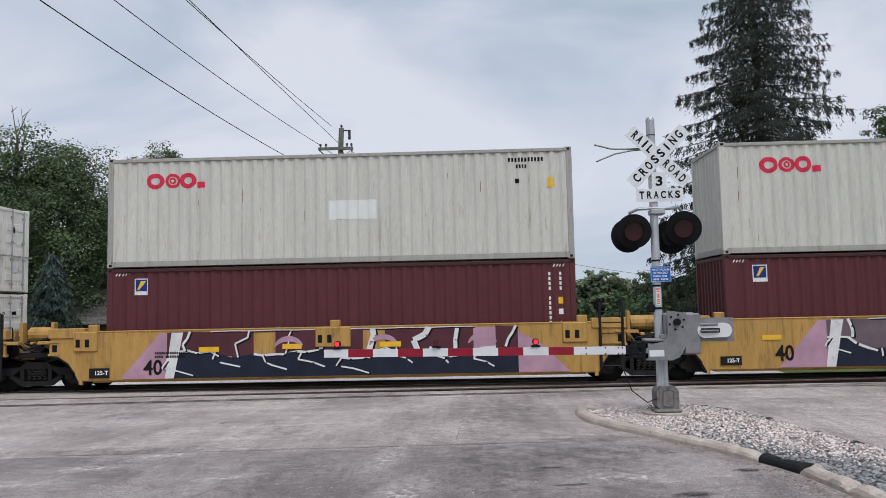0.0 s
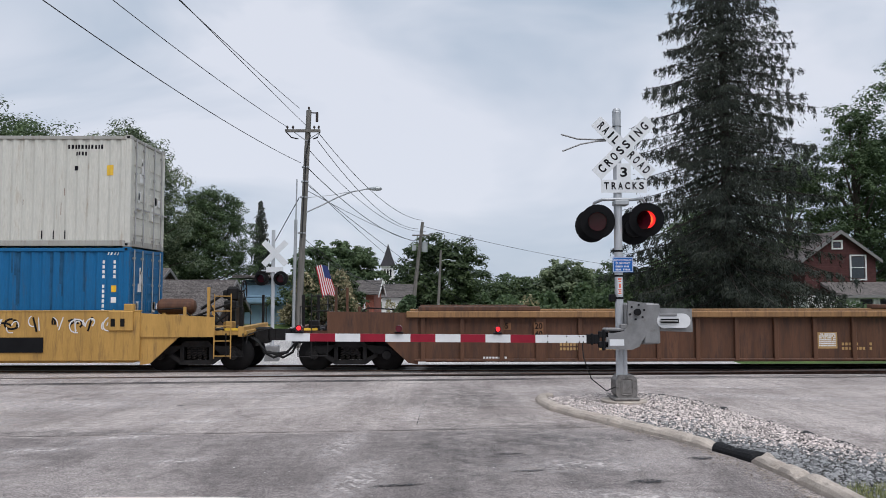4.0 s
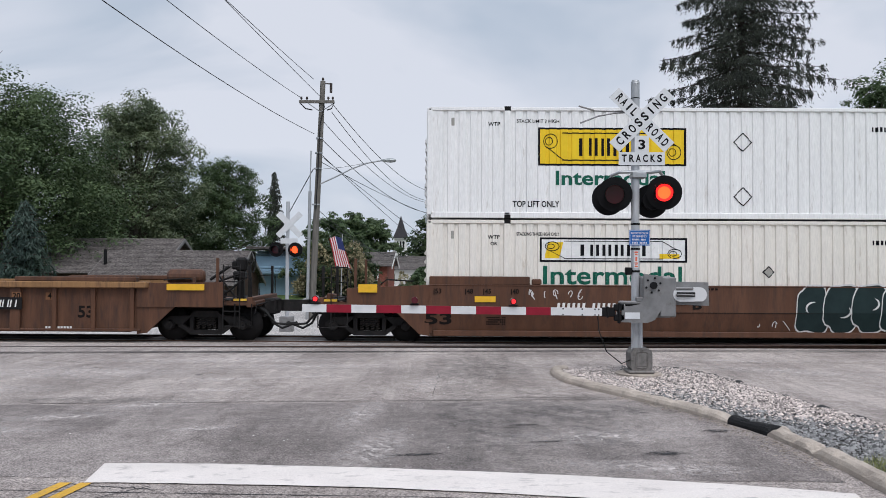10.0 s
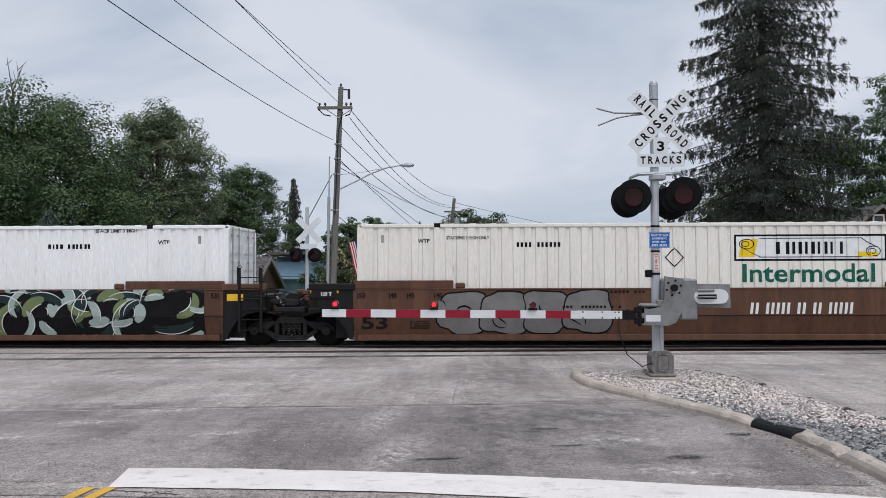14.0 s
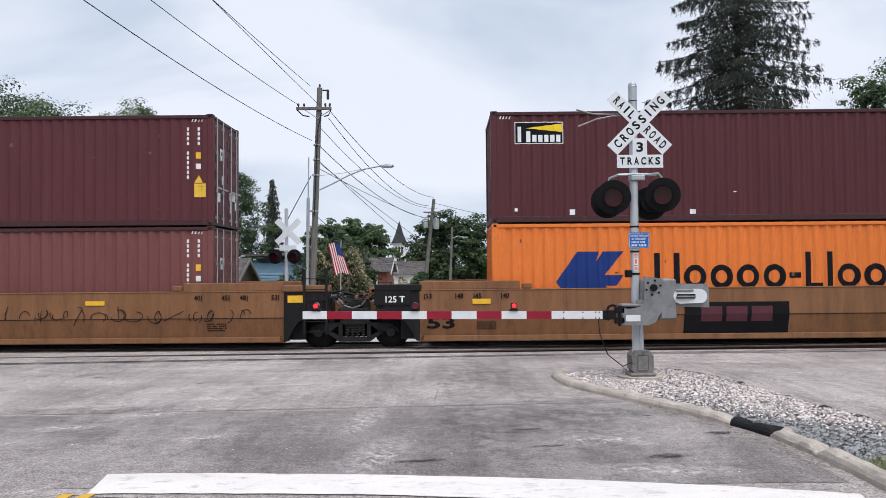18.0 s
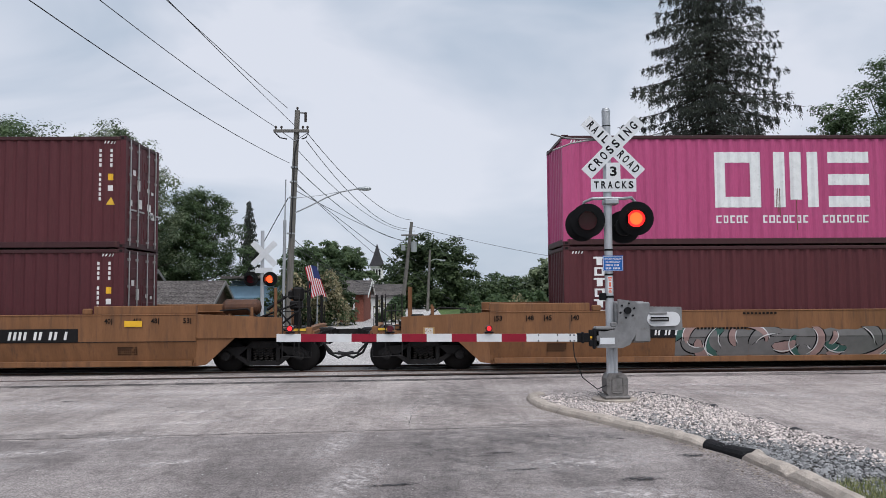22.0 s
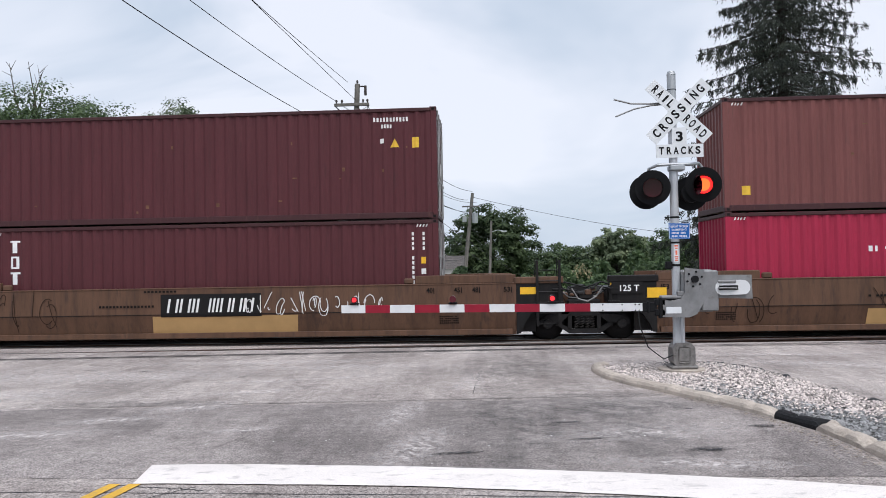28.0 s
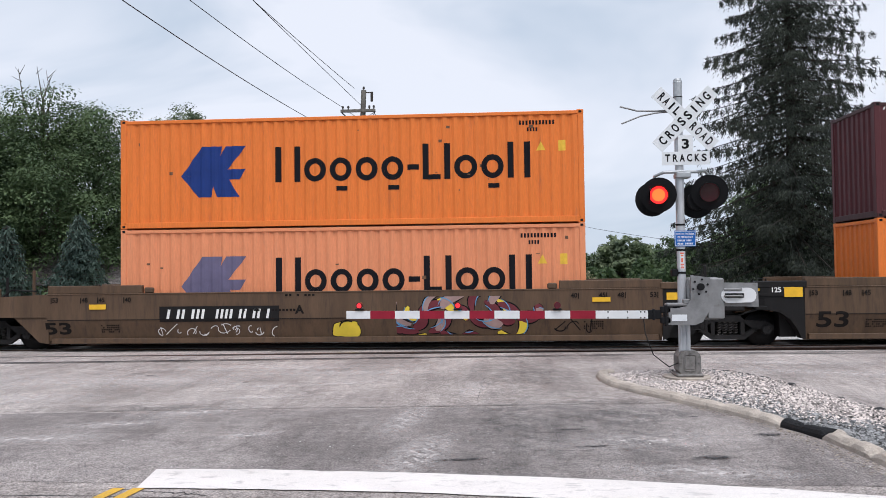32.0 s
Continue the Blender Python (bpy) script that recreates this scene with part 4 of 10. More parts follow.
    # deck boxes, hoses and sill castings
    for k in range(5):
        b = Build()
        x0 = s + side * rr.uniform(-0.5, 1.0)
        w, h = rr.uniform(0.12, 0.3), rr.uniform(0.10, 0.26)
        b.bbox(x0 - w / 2, x0 + w / 2, TRAIN_Y - 1.30, TRAIN_Y - 1.05, 1.02, 1.02 + h, 0.02)
        part("bracket", b, dk if k % 2 else pm, car)
    # handrail hoops, cutting lever and corner step
    for yy in (TRAIN_Y - 1.33, TRAIN_Y + 1.33):
        b = Build()
        b.tube([(e - side * 0.05, yy, 1.05), (e - side * 0.05, yy, 1.62), (e - side * 0.5, yy, 1.64), (e - side * 0.5, yy, 1.05)], 0.017, 6)
        part("grab_rail", b, dk, car)
    b = Build()
    b.tube([(e + side * 0.05, TRAIN_Y - 1.38, 0.70), (e + side * 0.08, TRAIN_Y - 1.30, 0.92), (e + side * 0.12, TRAIN_Y - 0.5, 0.95), (e + side * 0.45, TRAIN_Y - 0.12, 1.02)], 0.016, 6)
    part("cut_lever", b, dk, car)
    b = Build()
    b.tube([(e - side * 0.45, TRAIN_Y - 1.42, 0.95), (e - side * 0.45, TRAIN_Y - 1.42, 0.36), (e - side * 0.02, TRAIN_Y - 1.42, 0.36), (e - side * 0.02, TRAIN_Y - 1.42, 0.95)], 0.018, 6)
    part("sill_step", b, dk, car)
    b = Build()
    b.box(min(e - side * 0.5, e - side * 0.02), max(e - side * 0.5, e - side * 0.02), TRAIN_Y - 1.372, TRAIN_Y - 1.366, 1.02, 1.08)
    part("edge_stripe", b, SAFETY, car)
    b = Build()  # coupler
    pts = [(0, -0.13), (0.45, -0.11), (0.55, -0.2), (0.95, -0.18), (1.0, 0.0), (0.82, 0.04), (0.80, 0.14), (0.5, 0.16), (0.42, 0.1), (0, 0.13)]
    ring = lambda z: [(e + side * p, TRAIN_Y + q, z) for p, q in pts]
    b.loft([ring(0.70), ring(1.00)])
    part("coupler", b, TRUCK, car)
    b = Build()
    b.bbox(min(e, e + side * 0.35), max(e, e + side * 0.35), TRAIN_Y - 0.3, TRAIN_Y + 0.3, 0.62, 1.04, 0.03)
    part("striker", b, TRUCK, car)
    for yy, q in ((-0.45, 0.0), (-0.62, 0.12)):
        b = Build()
        b.tube([(e - side * 0.1, TRAIN_Y + yy, 0.86), (e + side * 0.15, TRAIN_Y + yy, 0.70), (e + side * (0.30 + q), TRAIN_Y + yy, 0.40), (e + side * (0.55 + q), TRAIN_Y + yy + 0.02, 0.26 + q), (e + side * 0.95, TRAIN_Y + yy + 0.04, 0.42)], 0.032, 8)
        part("air_hose", b, HOSE, car)


def joint_gear(car, s, paint, seed):
    """Articulated joint over a shared truck: yoke, platforms, valves and grab rails."""
    pm = PAINT[paint]
    dk = PAINT["dark_end"]
    for sg in (-1, 1):
        a, c = sorted((s + sg * 0.35, s + sg * 1.75))
        b = Build()
        b.bbox(a, c, TRAIN_Y - 0.55, TRAIN_Y + 0.55, 0.78, 1.16, 0.02)
        part("centre_sill", b, pm, car)
        a, c = sorted((s + sg * 0.95, s + sg * 1.75))
        b = Build()
        b.bbox(a, c, TRAIN_Y - 1.38, TRAIN_Y + 1.38, 0.92, 1.04, 0.012)
        part("end_deck", b, pm, car)
        b = Build()
        x = s + sg * 0.98
        b.prism([(x - 0.04, 0.84), (x + 0.04, 0.84), (x + 0.04, 1.40), (x - 0.04, 1.40)], TRAIN_Y - 1.36, TRAIN_Y - 1.20)
        b.bbox(x - 0.09, x + 0.09, TRAIN_Y - 1.39, TRAIN_Y - 1.17, 1.38, 1.46, 0.01)
        part("corner_post", b, pm, car)
        b = Build()
        b = Build()
        b.tube([(s + sg * 0.62, TRAIN_Y - 1.1, 1.05), (s + sg * 0.62, TRAIN_Y - 1.1, 1.66), (s + sg * 0.95, TRAIN_Y - 1.1, 1.66), (s + sg * 0.95, TRAIN_Y - 1.1, 1.05)], 0.018, 6)
        part("grab_rail", b, dk, car)
    b = Build()
    b.prism([(s - 0.5, 0.72), (s + 0.5, 0.72), (s + 0.34, 1.10), (s + 0.28, 1.22), (s + 0.1, 1.36), (s - 0.25, 1.30), (s - 0.4, 1.1)], TRAIN_Y - 0.34, TRAIN_Y + 0.34)
    part("articulation", b, TRUCK, car)
    for k, (z0, z1, y0) in enumerate(((1.30, 1.44, -0.75), (1.20, 1.26, -0.95), (1.02, 0.82, -1.05))):
        b = Build()
        b.tube([(s - 1.1, TRAIN_Y + y0, z0), (s - 0.45, TRAIN_Y + y0, z1), (s + 0.1, TRAIN_Y + y0 + 0.05, z1 - 0.14), (s + 0.5, TRAIN_Y + y0, z1), (s + 1.05, TRAIN_Y + y0, z0 - 0.05)], 0.026, 6)
        part("air_hose", b, HOSE if k != 1 else dk, car)
    b = Build()
    b.bbox(s - 0.42, s + 0.40, TRAIN_Y - 1.18, TRAIN_Y - 0.78, 0.86, 1.0, 0.03)
    b.bbox(s - 0.16, s + 0.22, TRAIN_Y - 1.12, TRAIN_Y - 0.8, 1.0, 1.2, 0.04)
    part("brake_valve", b, TRUCK, car)
    if paint == "yellow":
        for sg in (-1, 1):
            for dx, w, z1 in ((0.42, 0.09, 1.78), (0.62, 0.05, 1.58)):
                b = Build()
                b.bbox(s + sg * dx - w / 2, s + sg * dx + w / 2, TRAIN_Y - 1.05, TRAIN_Y - 0.85, 1.0, z1, 0.012)
                part("stanchion", b, pm, car)
            b = Build()
            b.bbox(min(s + sg * 0.75, s + sg * 1.35), max(s + sg * 0.75, s + sg * 1.35), TRAIN_Y - 1.45, TRAIN_Y - 1.1, 1.36, 1.62, 0.02)
            part("deck_box", b, pm, car)
            b = Build()
            b.bbox(min(s + sg * 0.25, s + sg * 1.2), max(s + sg * 0.25, s + sg * 1.2), TRAIN_Y - 1.46, TRAIN_Y - 1.2, 1.22, 1.30, 0.012)
            part("running_board", b, pm, car)
        b = Build()
        b.tube([(s - 0.36, TRAIN_Y - 0.7, 1.46), (s - 0.33, TRAIN_Y - 0.7, 1.46), (s + 0.33, TRAIN_Y - 0.7, 1.46), (s + 0.36, TRAIN_Y - 0.7, 1.46)], [0.12, 0.20, 0.20, 0.12], 14)
        part("air_reservoir", b, pm, car, "yellow air tank between the posts")
    # ladder at the corner, its rails bent over at the top
    high = 2.60 if paint == "ribbed" else 2.02
    for dx in (0.0, 0.56):
        b = Build()
        x = s - 1.22 + dx
        b.bbox(x - 0.035, x + 0.035, TRAIN_Y - 1.52, TRAIN_Y - 1.47, 0.36, high, 0.01)
        b.tube([(x - 0.06, TRAIN_Y - 1.46, 1.55), (x - 0.06, TRAIN_Y - 1.46, high + 0.02), (x + 0.02, TRAIN_Y - 1.46, high + 0.06), (x + 0.05, TRAIN_Y - 1.46, high)], 0.014, 6)
        part("ladder_rail", b, dk, car)
    for k in range(6):
        b = Build()
        b.tube([(s - 1.22, TRAIN_Y - 1.50, 0.42 + 0.27 * k), (s - 0.66, TRAIN_Y - 1.50, 0.42 + 0.27 * k)], 0.014, 6)
        part("rung", b, dk, car)
    # loops of hose, cut-out cock and cable tray in the gap
    rr = random.Random(seed + 40)
    for k in range(6):
        x0, x1 = s - 0.62 + rr.uniform(0, 0.3), s + 0.62 - rr.uniform(0, 0.3)
        z0, z1, dip = rr.uniform(1.15, 1.45), rr.uniform(1.15, 1.5), rr.uniform(0.12, 0.42)
        yy = TRAIN_Y - rr.uniform(0.5, 1.25)
        b = Build()
        b.tube([(x0, yy, z0), (x0 + 0.16, yy, z0 - dip * 0.75), ((x0 + x1) / 2, yy - 0.04, (z0 + z1) / 2 - dip), (x1 - 0.16, yy, z1 - dip * 0.7), (x1, yy, z1)], rr.choice((0.014, 0.02, 0.028)), 6)
        part("air_hose", b, HOSE if k % 3 else GALV_DULL, car)
    for k in range(5):
        b = Build()
        x0, w, h = s + rr.uniform(-0.5, 0.45), rr.uniform(0.08, 0.2), rr.uniform(0.06, 0.16)
        z0 = rr.uniform(1.05, 1.4)
        b.bbox(x0, x0 + w, TRAIN_Y - 1.15, TRAIN_Y - 0.95, z0, z0 + h, 0.02)
        part("angle_cock", b, TRUCK if k % 2 else pm, car)


def well_car(kind, s0, s1, paint, label, left, right, seed=1):
    """One unit of a well car between s0 and s1 (ends of its side walls). left, right: 'joint', 'end' or 'none' with the truck's place."""
    car = thing("well_car", label, "well car", group="well cars")
    TRAIN.append((car, 0.0))
    pm = PAINT[paint]
    mid = (s0 + s1) / 2
    for flip in (1, -1):
        y = lambda v: TRAIN_Y + flip * (v - TRAIN_Y)
        if kind == "ribbed":
            b = Build()
            b.box(s0, s1, min(y(SIDE + 0.10), y(SIDE + 0.13)), max(y(SIDE + 0.10), y(SIDE + 0.13)), 0.27, 1.36)
            part("side_panel", b, pm, car)
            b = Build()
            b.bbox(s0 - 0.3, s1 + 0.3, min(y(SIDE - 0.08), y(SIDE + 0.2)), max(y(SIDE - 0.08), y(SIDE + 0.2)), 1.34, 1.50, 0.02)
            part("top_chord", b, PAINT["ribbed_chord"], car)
            b = Build()
            b.bbox(s0 - 0.1, s1 + 0.1, min(y(SIDE + 0.02), y(SIDE + 0.2)), max(y(SIDE + 0.02), y(SIDE + 0.2)), 0.235, 0.30, 0.015)
            part("bottom_sill", b, pm, car)
            n = 16
            rib = Build().bbox(-0.055, 0.055, min(y(SIDE + 0.01), y(SIDE + 0.1)), max(y(SIDE + 0.01), y(SIDE + 0.1)), 0.25, 1.34, 0.01).mesh("rib", pm)
            wide = Build().bbox(-0.13, 0.13, min(y(SIDE - 0.0), y(SIDE + 0.1)), max(y(SIDE - 0.0), y(SIDE + 0.1)), 0.25, 1.36, 0.01).mesh("rib", pm)
            for k in range(n + 1):
                part("rib", wide if k in (3, n - 3) else rib, pm, car, m=pose(s0 + 0.12 + (s1 - s0 - 0.24) * k / n, 0, 0))
            for e, sg in ((s0, -1), (s1, 1)):
                b = Build()
                b.bbox(min(e, e - sg * 3.1), max(e, e - sg * 3.1), min(y(SIDE - 0.03), y(SIDE + 0.22)), max(y(SIDE - 0.03), y(SIDE + 0.22)), 1.50, 1.62, 0.02)
                part("top_lip", b, pm, car)
        else:
            lo = 0.15 if kind == "smooth" else 0.245
            up = 1.44 if kind != "yellow" else 1.50
            prof = [(SIDE, up), (SIDE, BEND), (SIDE + (LEAN if kind == "smooth" else 0.03) * (BEND - 0.28), 0.28), (SIDE + 0.15, 0.26), (SIDE + 0.15, lo), (SIDE + 0.21, lo), (SIDE + 0.21, 0.34), (SIDE + 0.07, 0.84), (SIDE + 0.07, up)]
            b = Build()
            xsec(b, s0, s1, prof, flip)
            part("side_panel", b, pm, car)
            b = Build()
            b.bbox(s0, s1, min(y(SIDE - 0.015), y(SIDE + 0.17)), max(y(SIDE - 0.015), y(SIDE + 0.17)), up, up + 0.035, 0.01)
            b.bbox(s0 + 0.1, s1 - 0.1, min(y(SIDE + 0.06), y(SIDE + 0.20)), max(y(SIDE + 0.06), y(SIDE + 0.20)), lo + 0.01, 0.30, 0.01)
            part("top_chord", b, pm, car)
            if kind == "smooth":
                for e, sg in ((s0, -1), (s1, 1)):
                    b = Build()
                    x0, x1 = sorted((e, e - sg * 2.55))
                    b.bbox(x0, x1, min(y(SIDE + 0.02), y(SIDE + 0.15)), max(y(SIDE + 0.02), y(SIDE + 0.15)), up + 0.03, 1.68, 0.015)
                    part("top_lip", b, pm, car)
                    b = Build()
                    x0, x1 = sorted((e - sg * 2.6, e - sg * 2.85))
                    b.bbox(x0, x1, min(y(SIDE + 0.02), y(SIDE + 0.12)), max(y(SIDE + 0.02), y(SIDE + 0.12)), up + 0.03, 1.62, 0.03)
                    part("guide_block", b, pm, car)
            elif kind == "yellow" and flip == 1:
                for e in (s0 + 0.28, mid, s1 - 0.28):
                    b = Build()
                    b.bbox(e - 0.5, e + 0.12 if e != mid else e + 0.4, SIDE - 0.05, SIDE + 0.05, 1.02, up + 0.02, 0.02)
                    b.bbox(e - 0.13, e + 0.13, SIDE - 0.03, SIDE + 0.1, up, up + 0.20, 0.02)
                    part("guide_block", b, pm, car)
                    for dx in (-0.38, -0.14):
                        plate(car, e + dx - 0.055, e + dx + 0.055, 1.13, 1.33, BLACK, SIDE - 0.054, "slot")
    b = Build()
    b.box(s0 + 0.2, s1 - 0.2, TRAIN_Y - 1.30, TRAIN_Y + 1.30, 0.21, 0.245)
    b.box(s0 - 0.02, s0 + 0.06, TRAIN_Y - 1.36, TRAIN_Y + 1.36, 0.24, 1.30)
    b.box(s1 - 0.06, s1 + 0.02, TRAIN_Y - 1.36, TRAIN_Y + 1.36, 0.24, 1.30)
    part("well_floor", b, pm, car)
    for (mode, s), sg, e in ((left, -1, s0), (right, 1, s1)):
        if mode == "none":
            continue
        # arch of the side wall over the truck
        b = Build()
        if mode == "end":
            x_in, x_out = e, s + sg * 0.55
            b.prism([(e, 0.86), (x_out, 0.86), (x_out, 1.36 if kind != "ribbed" else 1.50), (e, 1.46)][::1 if sg > 0 else -1], SIDE + 0.03, SIDE + 0.10)
            part("end_gusset", b, pm, car)
            b = Build()
            b.prism([(e, 0.16), (e + sg * 0.25, 0.20), (e + sg * 0.95, 0.858), (e, 0.858)][::1 if sg > 0 else -1], SIDE + 0.07, SIDE + 0.13)
            part("end_bulkhead", b, pm, car)
            add_truck(car, s)
            end_gear(car, s, sg, paint, kind, seed)
        else:
            # near-black colour for the gusset, flange and bulkhead at a joint
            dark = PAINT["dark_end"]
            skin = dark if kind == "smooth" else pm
            run = abs(s - e) - 0.58
            top = 1.44 if kind == "smooth" else 1.36
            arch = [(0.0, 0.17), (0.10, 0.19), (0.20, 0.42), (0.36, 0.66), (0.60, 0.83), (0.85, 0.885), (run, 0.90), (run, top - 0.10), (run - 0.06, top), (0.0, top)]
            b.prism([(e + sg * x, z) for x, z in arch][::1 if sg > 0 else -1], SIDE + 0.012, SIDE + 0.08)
            part("end_gusset", b, skin, car, "near-black car end over the truck" if kind == "smooth" else "")
            b = Build()
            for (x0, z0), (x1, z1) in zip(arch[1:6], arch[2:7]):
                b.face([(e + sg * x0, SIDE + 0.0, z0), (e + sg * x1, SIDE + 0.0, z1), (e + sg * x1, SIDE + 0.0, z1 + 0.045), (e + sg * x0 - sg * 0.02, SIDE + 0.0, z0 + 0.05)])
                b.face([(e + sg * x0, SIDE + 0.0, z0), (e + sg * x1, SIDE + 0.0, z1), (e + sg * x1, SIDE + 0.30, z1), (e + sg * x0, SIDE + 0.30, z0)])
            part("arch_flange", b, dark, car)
            b = Build()
            x0, x1 = sorted((e - sg * 0.05, e + sg * (run + 0.02)))
            b.bbox(x0, x1, SIDE - 0.03, SIDE + 0.22, top, top + (0.17 if kind == "smooth" else 0.26), 0.02)
            part("top_lip", b, pm if kind != "smooth" or sg > 0 else dark, car)
            # recessed pocket, and the black square of a casting hole by the gap
            x0, x1 = sorted((e + sg * (run - 0.20), e + sg * (run - 0.07)))
            plate(car, x0, x1, 1.02, 1.20, BLACK, SIDE + 0.008, "casting_hole")
            b = Build()
            x0, x1 = sorted((e + sg * (run - 0.26), e + sg * (run + 0.03)))
            b.bbox(x0, x1, SIDE - 0.02, SIDE + 0.12, 0.92, 0.98, 0.01)
            part("casting", b, skin, car)
            b = Build()
            b.bbox(x0, x1, SIDE - 0.02, SIDE + 0.12, 1.25, 1.31, 0.01)
            part("casting", b, skin, car)
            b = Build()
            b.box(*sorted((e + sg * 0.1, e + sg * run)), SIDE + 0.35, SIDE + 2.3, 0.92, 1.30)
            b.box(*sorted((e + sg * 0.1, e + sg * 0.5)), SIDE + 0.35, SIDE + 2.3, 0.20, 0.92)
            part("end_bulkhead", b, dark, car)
            if kind == "smooth":
                x0, x1, z0, z1 = (e + 0.10, e + 0.52, 1.17, 1.35) if sg > 0 else (e - run + 0.02, e - 0.38, 1.365, 1.43)
                plate(car, x0, x1, z0, z1, REFLECT, SIDE + 0.004, "reflector", "yellow reflective strip")
            if kind == "ribbed":
                bars(car, min(e + sg * 0.35, e + sg * 0.85), 1.10, 0.5, 0.03, 9, DARKTXT, SIDE + 0.008, 3, 0.3, int(abs(e)))
            if sg > 0:
                add_truck(car, s)
                joint_gear(car, s, paint, seed)
    return car


PAINT["dark_end"] = weather("near_black_end", (0.009, 0.008, 0.008), (0.022, 0.017, 0.014), 0.1)
# top chord paler and yellower than the ribbed panels below it
PAINT["ribbed_chord"] = weather("pale_chord_paint", (0.27, 0.15, 0.068), (0.12, 0.068, 0.042), 0.35)

# ---- containers ----
PITCH, DEPTH = 0.278, 0.036


def corr_breaks(length, pitch, depth, margin, at=(0.25, 0.5, 0.75)):
    """Plan of a corrugated wall as (x, depth) corner points."""
    n = int((length - 2 * margin) / pitch)
    m = (length - n * pitch) / 2
    pts = [(0.0, 0.0), (m, 0.0)]
    for i in range(n):
        x = m + i * pitch
        pts += [(x + at[0] * pitch, 0.0), (x + at[1] * pitch, depth), (x + at[2] * pitch, depth), (x + pitch, 0.0)]
    pts.append((length, 0.0))
    return pts


WALLS = {40: corr_breaks(12.192, PITCH, DEPTH, 0.16), 53: corr_breaks(16.154, 0.29, 0.034, 0.2, (0.58, 0.64, 0.94))}
box_meshes = {}


def box_parts(size, h):
    key = (size, h)
    if key in box_meshes:
        return box_meshes[key]
    L, W = (12.192, 2.438) if size == 40 else (16.154, 2.59)
    pts = WALLS[size]
    M = {}
    for side, sg, y in (("near", 1, 0.02), ("far", -1, W - 0.02)):
        b = Build()
        b.v = [(x, y + sg * d, z) for z in (0.15, h - 0.10) for x, d in pts]
        k = len(pts)
        b.f = [(i, i + 1, k + i + 1, k + i) for i in range(k - 1)]
        M[side] = b.mesh("side_wall", None)
    b = Build()
    n = 8
    step = (W - 0.3) / n
    ys = [(0.15, 0.03)]
    for i in range(n):
        y = 0.15 + i * step
        ys += [(y + 0.25 * step, 0.03), (y + 0.4 * step, 0.07), (y + 0.75 * step, 0.07), (y + 0.9 * step, 0.03)]
    ys.append((W - 0.15, 0.03))
    b.v = [(d, y, z) for z in (0.15, h - 0.1) for y, d in ys]
    k = len(ys)
    b.f = [(i, i + 1, k + i + 1, k + i) for i in range(k - 1)]
    M["front"] = b.mesh("front_wall", None)
    b = Build()
    b.box(0.05, L - 0.05, 0.05, W - 0.05, h - 0.05, h - 0.02)
    for i in range(30):
        x = 0.3 + (L - 0.6) * i / 29
        b.box(x - 0.07, x + 0.07, 0.12, W - 0.12, h - 0.02, h - 0.004)
    M["roof"] = b.mesh("roof", None)
    b = Build()
    b.box(0.05, L - 0.05, 0.05, W - 0.05, 0.10, 0.15)
    M["floor"] = b.mesh("floor_pan", None)
    posts = ((0.0, 0), (L - 0.15, 1)) if size == 40 else ((0.0, 0), (L - 0.15, 1), (1.981, 0), (L - 1.981 - 0.15, 0))
    b = Build()
    b.bbox(0, 0.15, 0, 0.14, 0.1, h - 0.1, 0.012)
    M["post"] = b.mesh("corner_post", None)
    b = Build()
    for z0, z1 in ((0.02, 0.17), (h - 0.11, h - 0.02)):
        for y in (0.0, W - 0.06):
            b.bbox(0.1, L - 0.1, y, y + 0.06, z0, z1, 0.01)
        for x in (0.0, L - 0.06):
            b.bbox(x, x + 0.06, 0.1, W - 0.1, z0, z1, 0.01)
    M["rails"] = b.mesh("rail_frame", None)
    c = Build().bbox(-0.003, 0.175, -0.003, 0.16, 0, 0.118, 0.012)
    for xh in (0.05,):
        pass
    M["casting"] = c.mesh("corner_casting", None)
    hole = Build()
    hole.box(0.05, 0.125, -0.0045, 0.01, 0.03, 0.09)
    M["hole"] = hole.mesh("casting_slot", None)
    M["leaves"] = []
    for y0, y1 in ((0.13, W / 2 - 0.008), (W / 2 + 0.008, W - 0.13)):
        d = Build()  # a door leaf with horizontal pressings
        d.bbox(L - 0.05, L - 0.02, y0, y1, 0.17, h - 0.11, 0.008)
        for k in range(5):
            z = 0.32 + k * (h - 0.62) / 5
            d.bbox(L - 0.03, L - 0.004, y0 + 0.12, y1 - 0.12, z, z + (h - 0.62) / 5 * 0.6, 0.012)
        M["leaves"].append(d.mesh("door", None))
    M["rods"] = []
    for y in (0.30, 0.85, W - 0.85, W - 0.30):
        r = Build()
        r.tube([(L + 0.02, y, 0.08), (L + 0.02, y, h - 0.05)], 0.017, 6)
        for z in (0.2, 0.9, h - 1.0, h - 0.3):
            r.box(L - 0.02, L + 0.035, y - 0.04, y + 0.04, z, z + 0.06)
        r.box(L + 0.01, L + 0.04, y, y + 0.40, 1.0, 1.04)
        M["rods"].append(r.mesh("lock_rod", None))
    M["posts"] = posts
    M["dims"] = (L, W, h)
    box_meshes[key] = M
    return M


ROD = material("galvanised_rod", (0.40, 0.39, 0.38), rough=0.45, metal=0.6, vary=0.15, scale=5)
GALV = material("galvanised_steel", (0.42, 0.43, 0.44), rough=0.45, metal=0.55, vary=0.12, scale=3, bump=0.05)


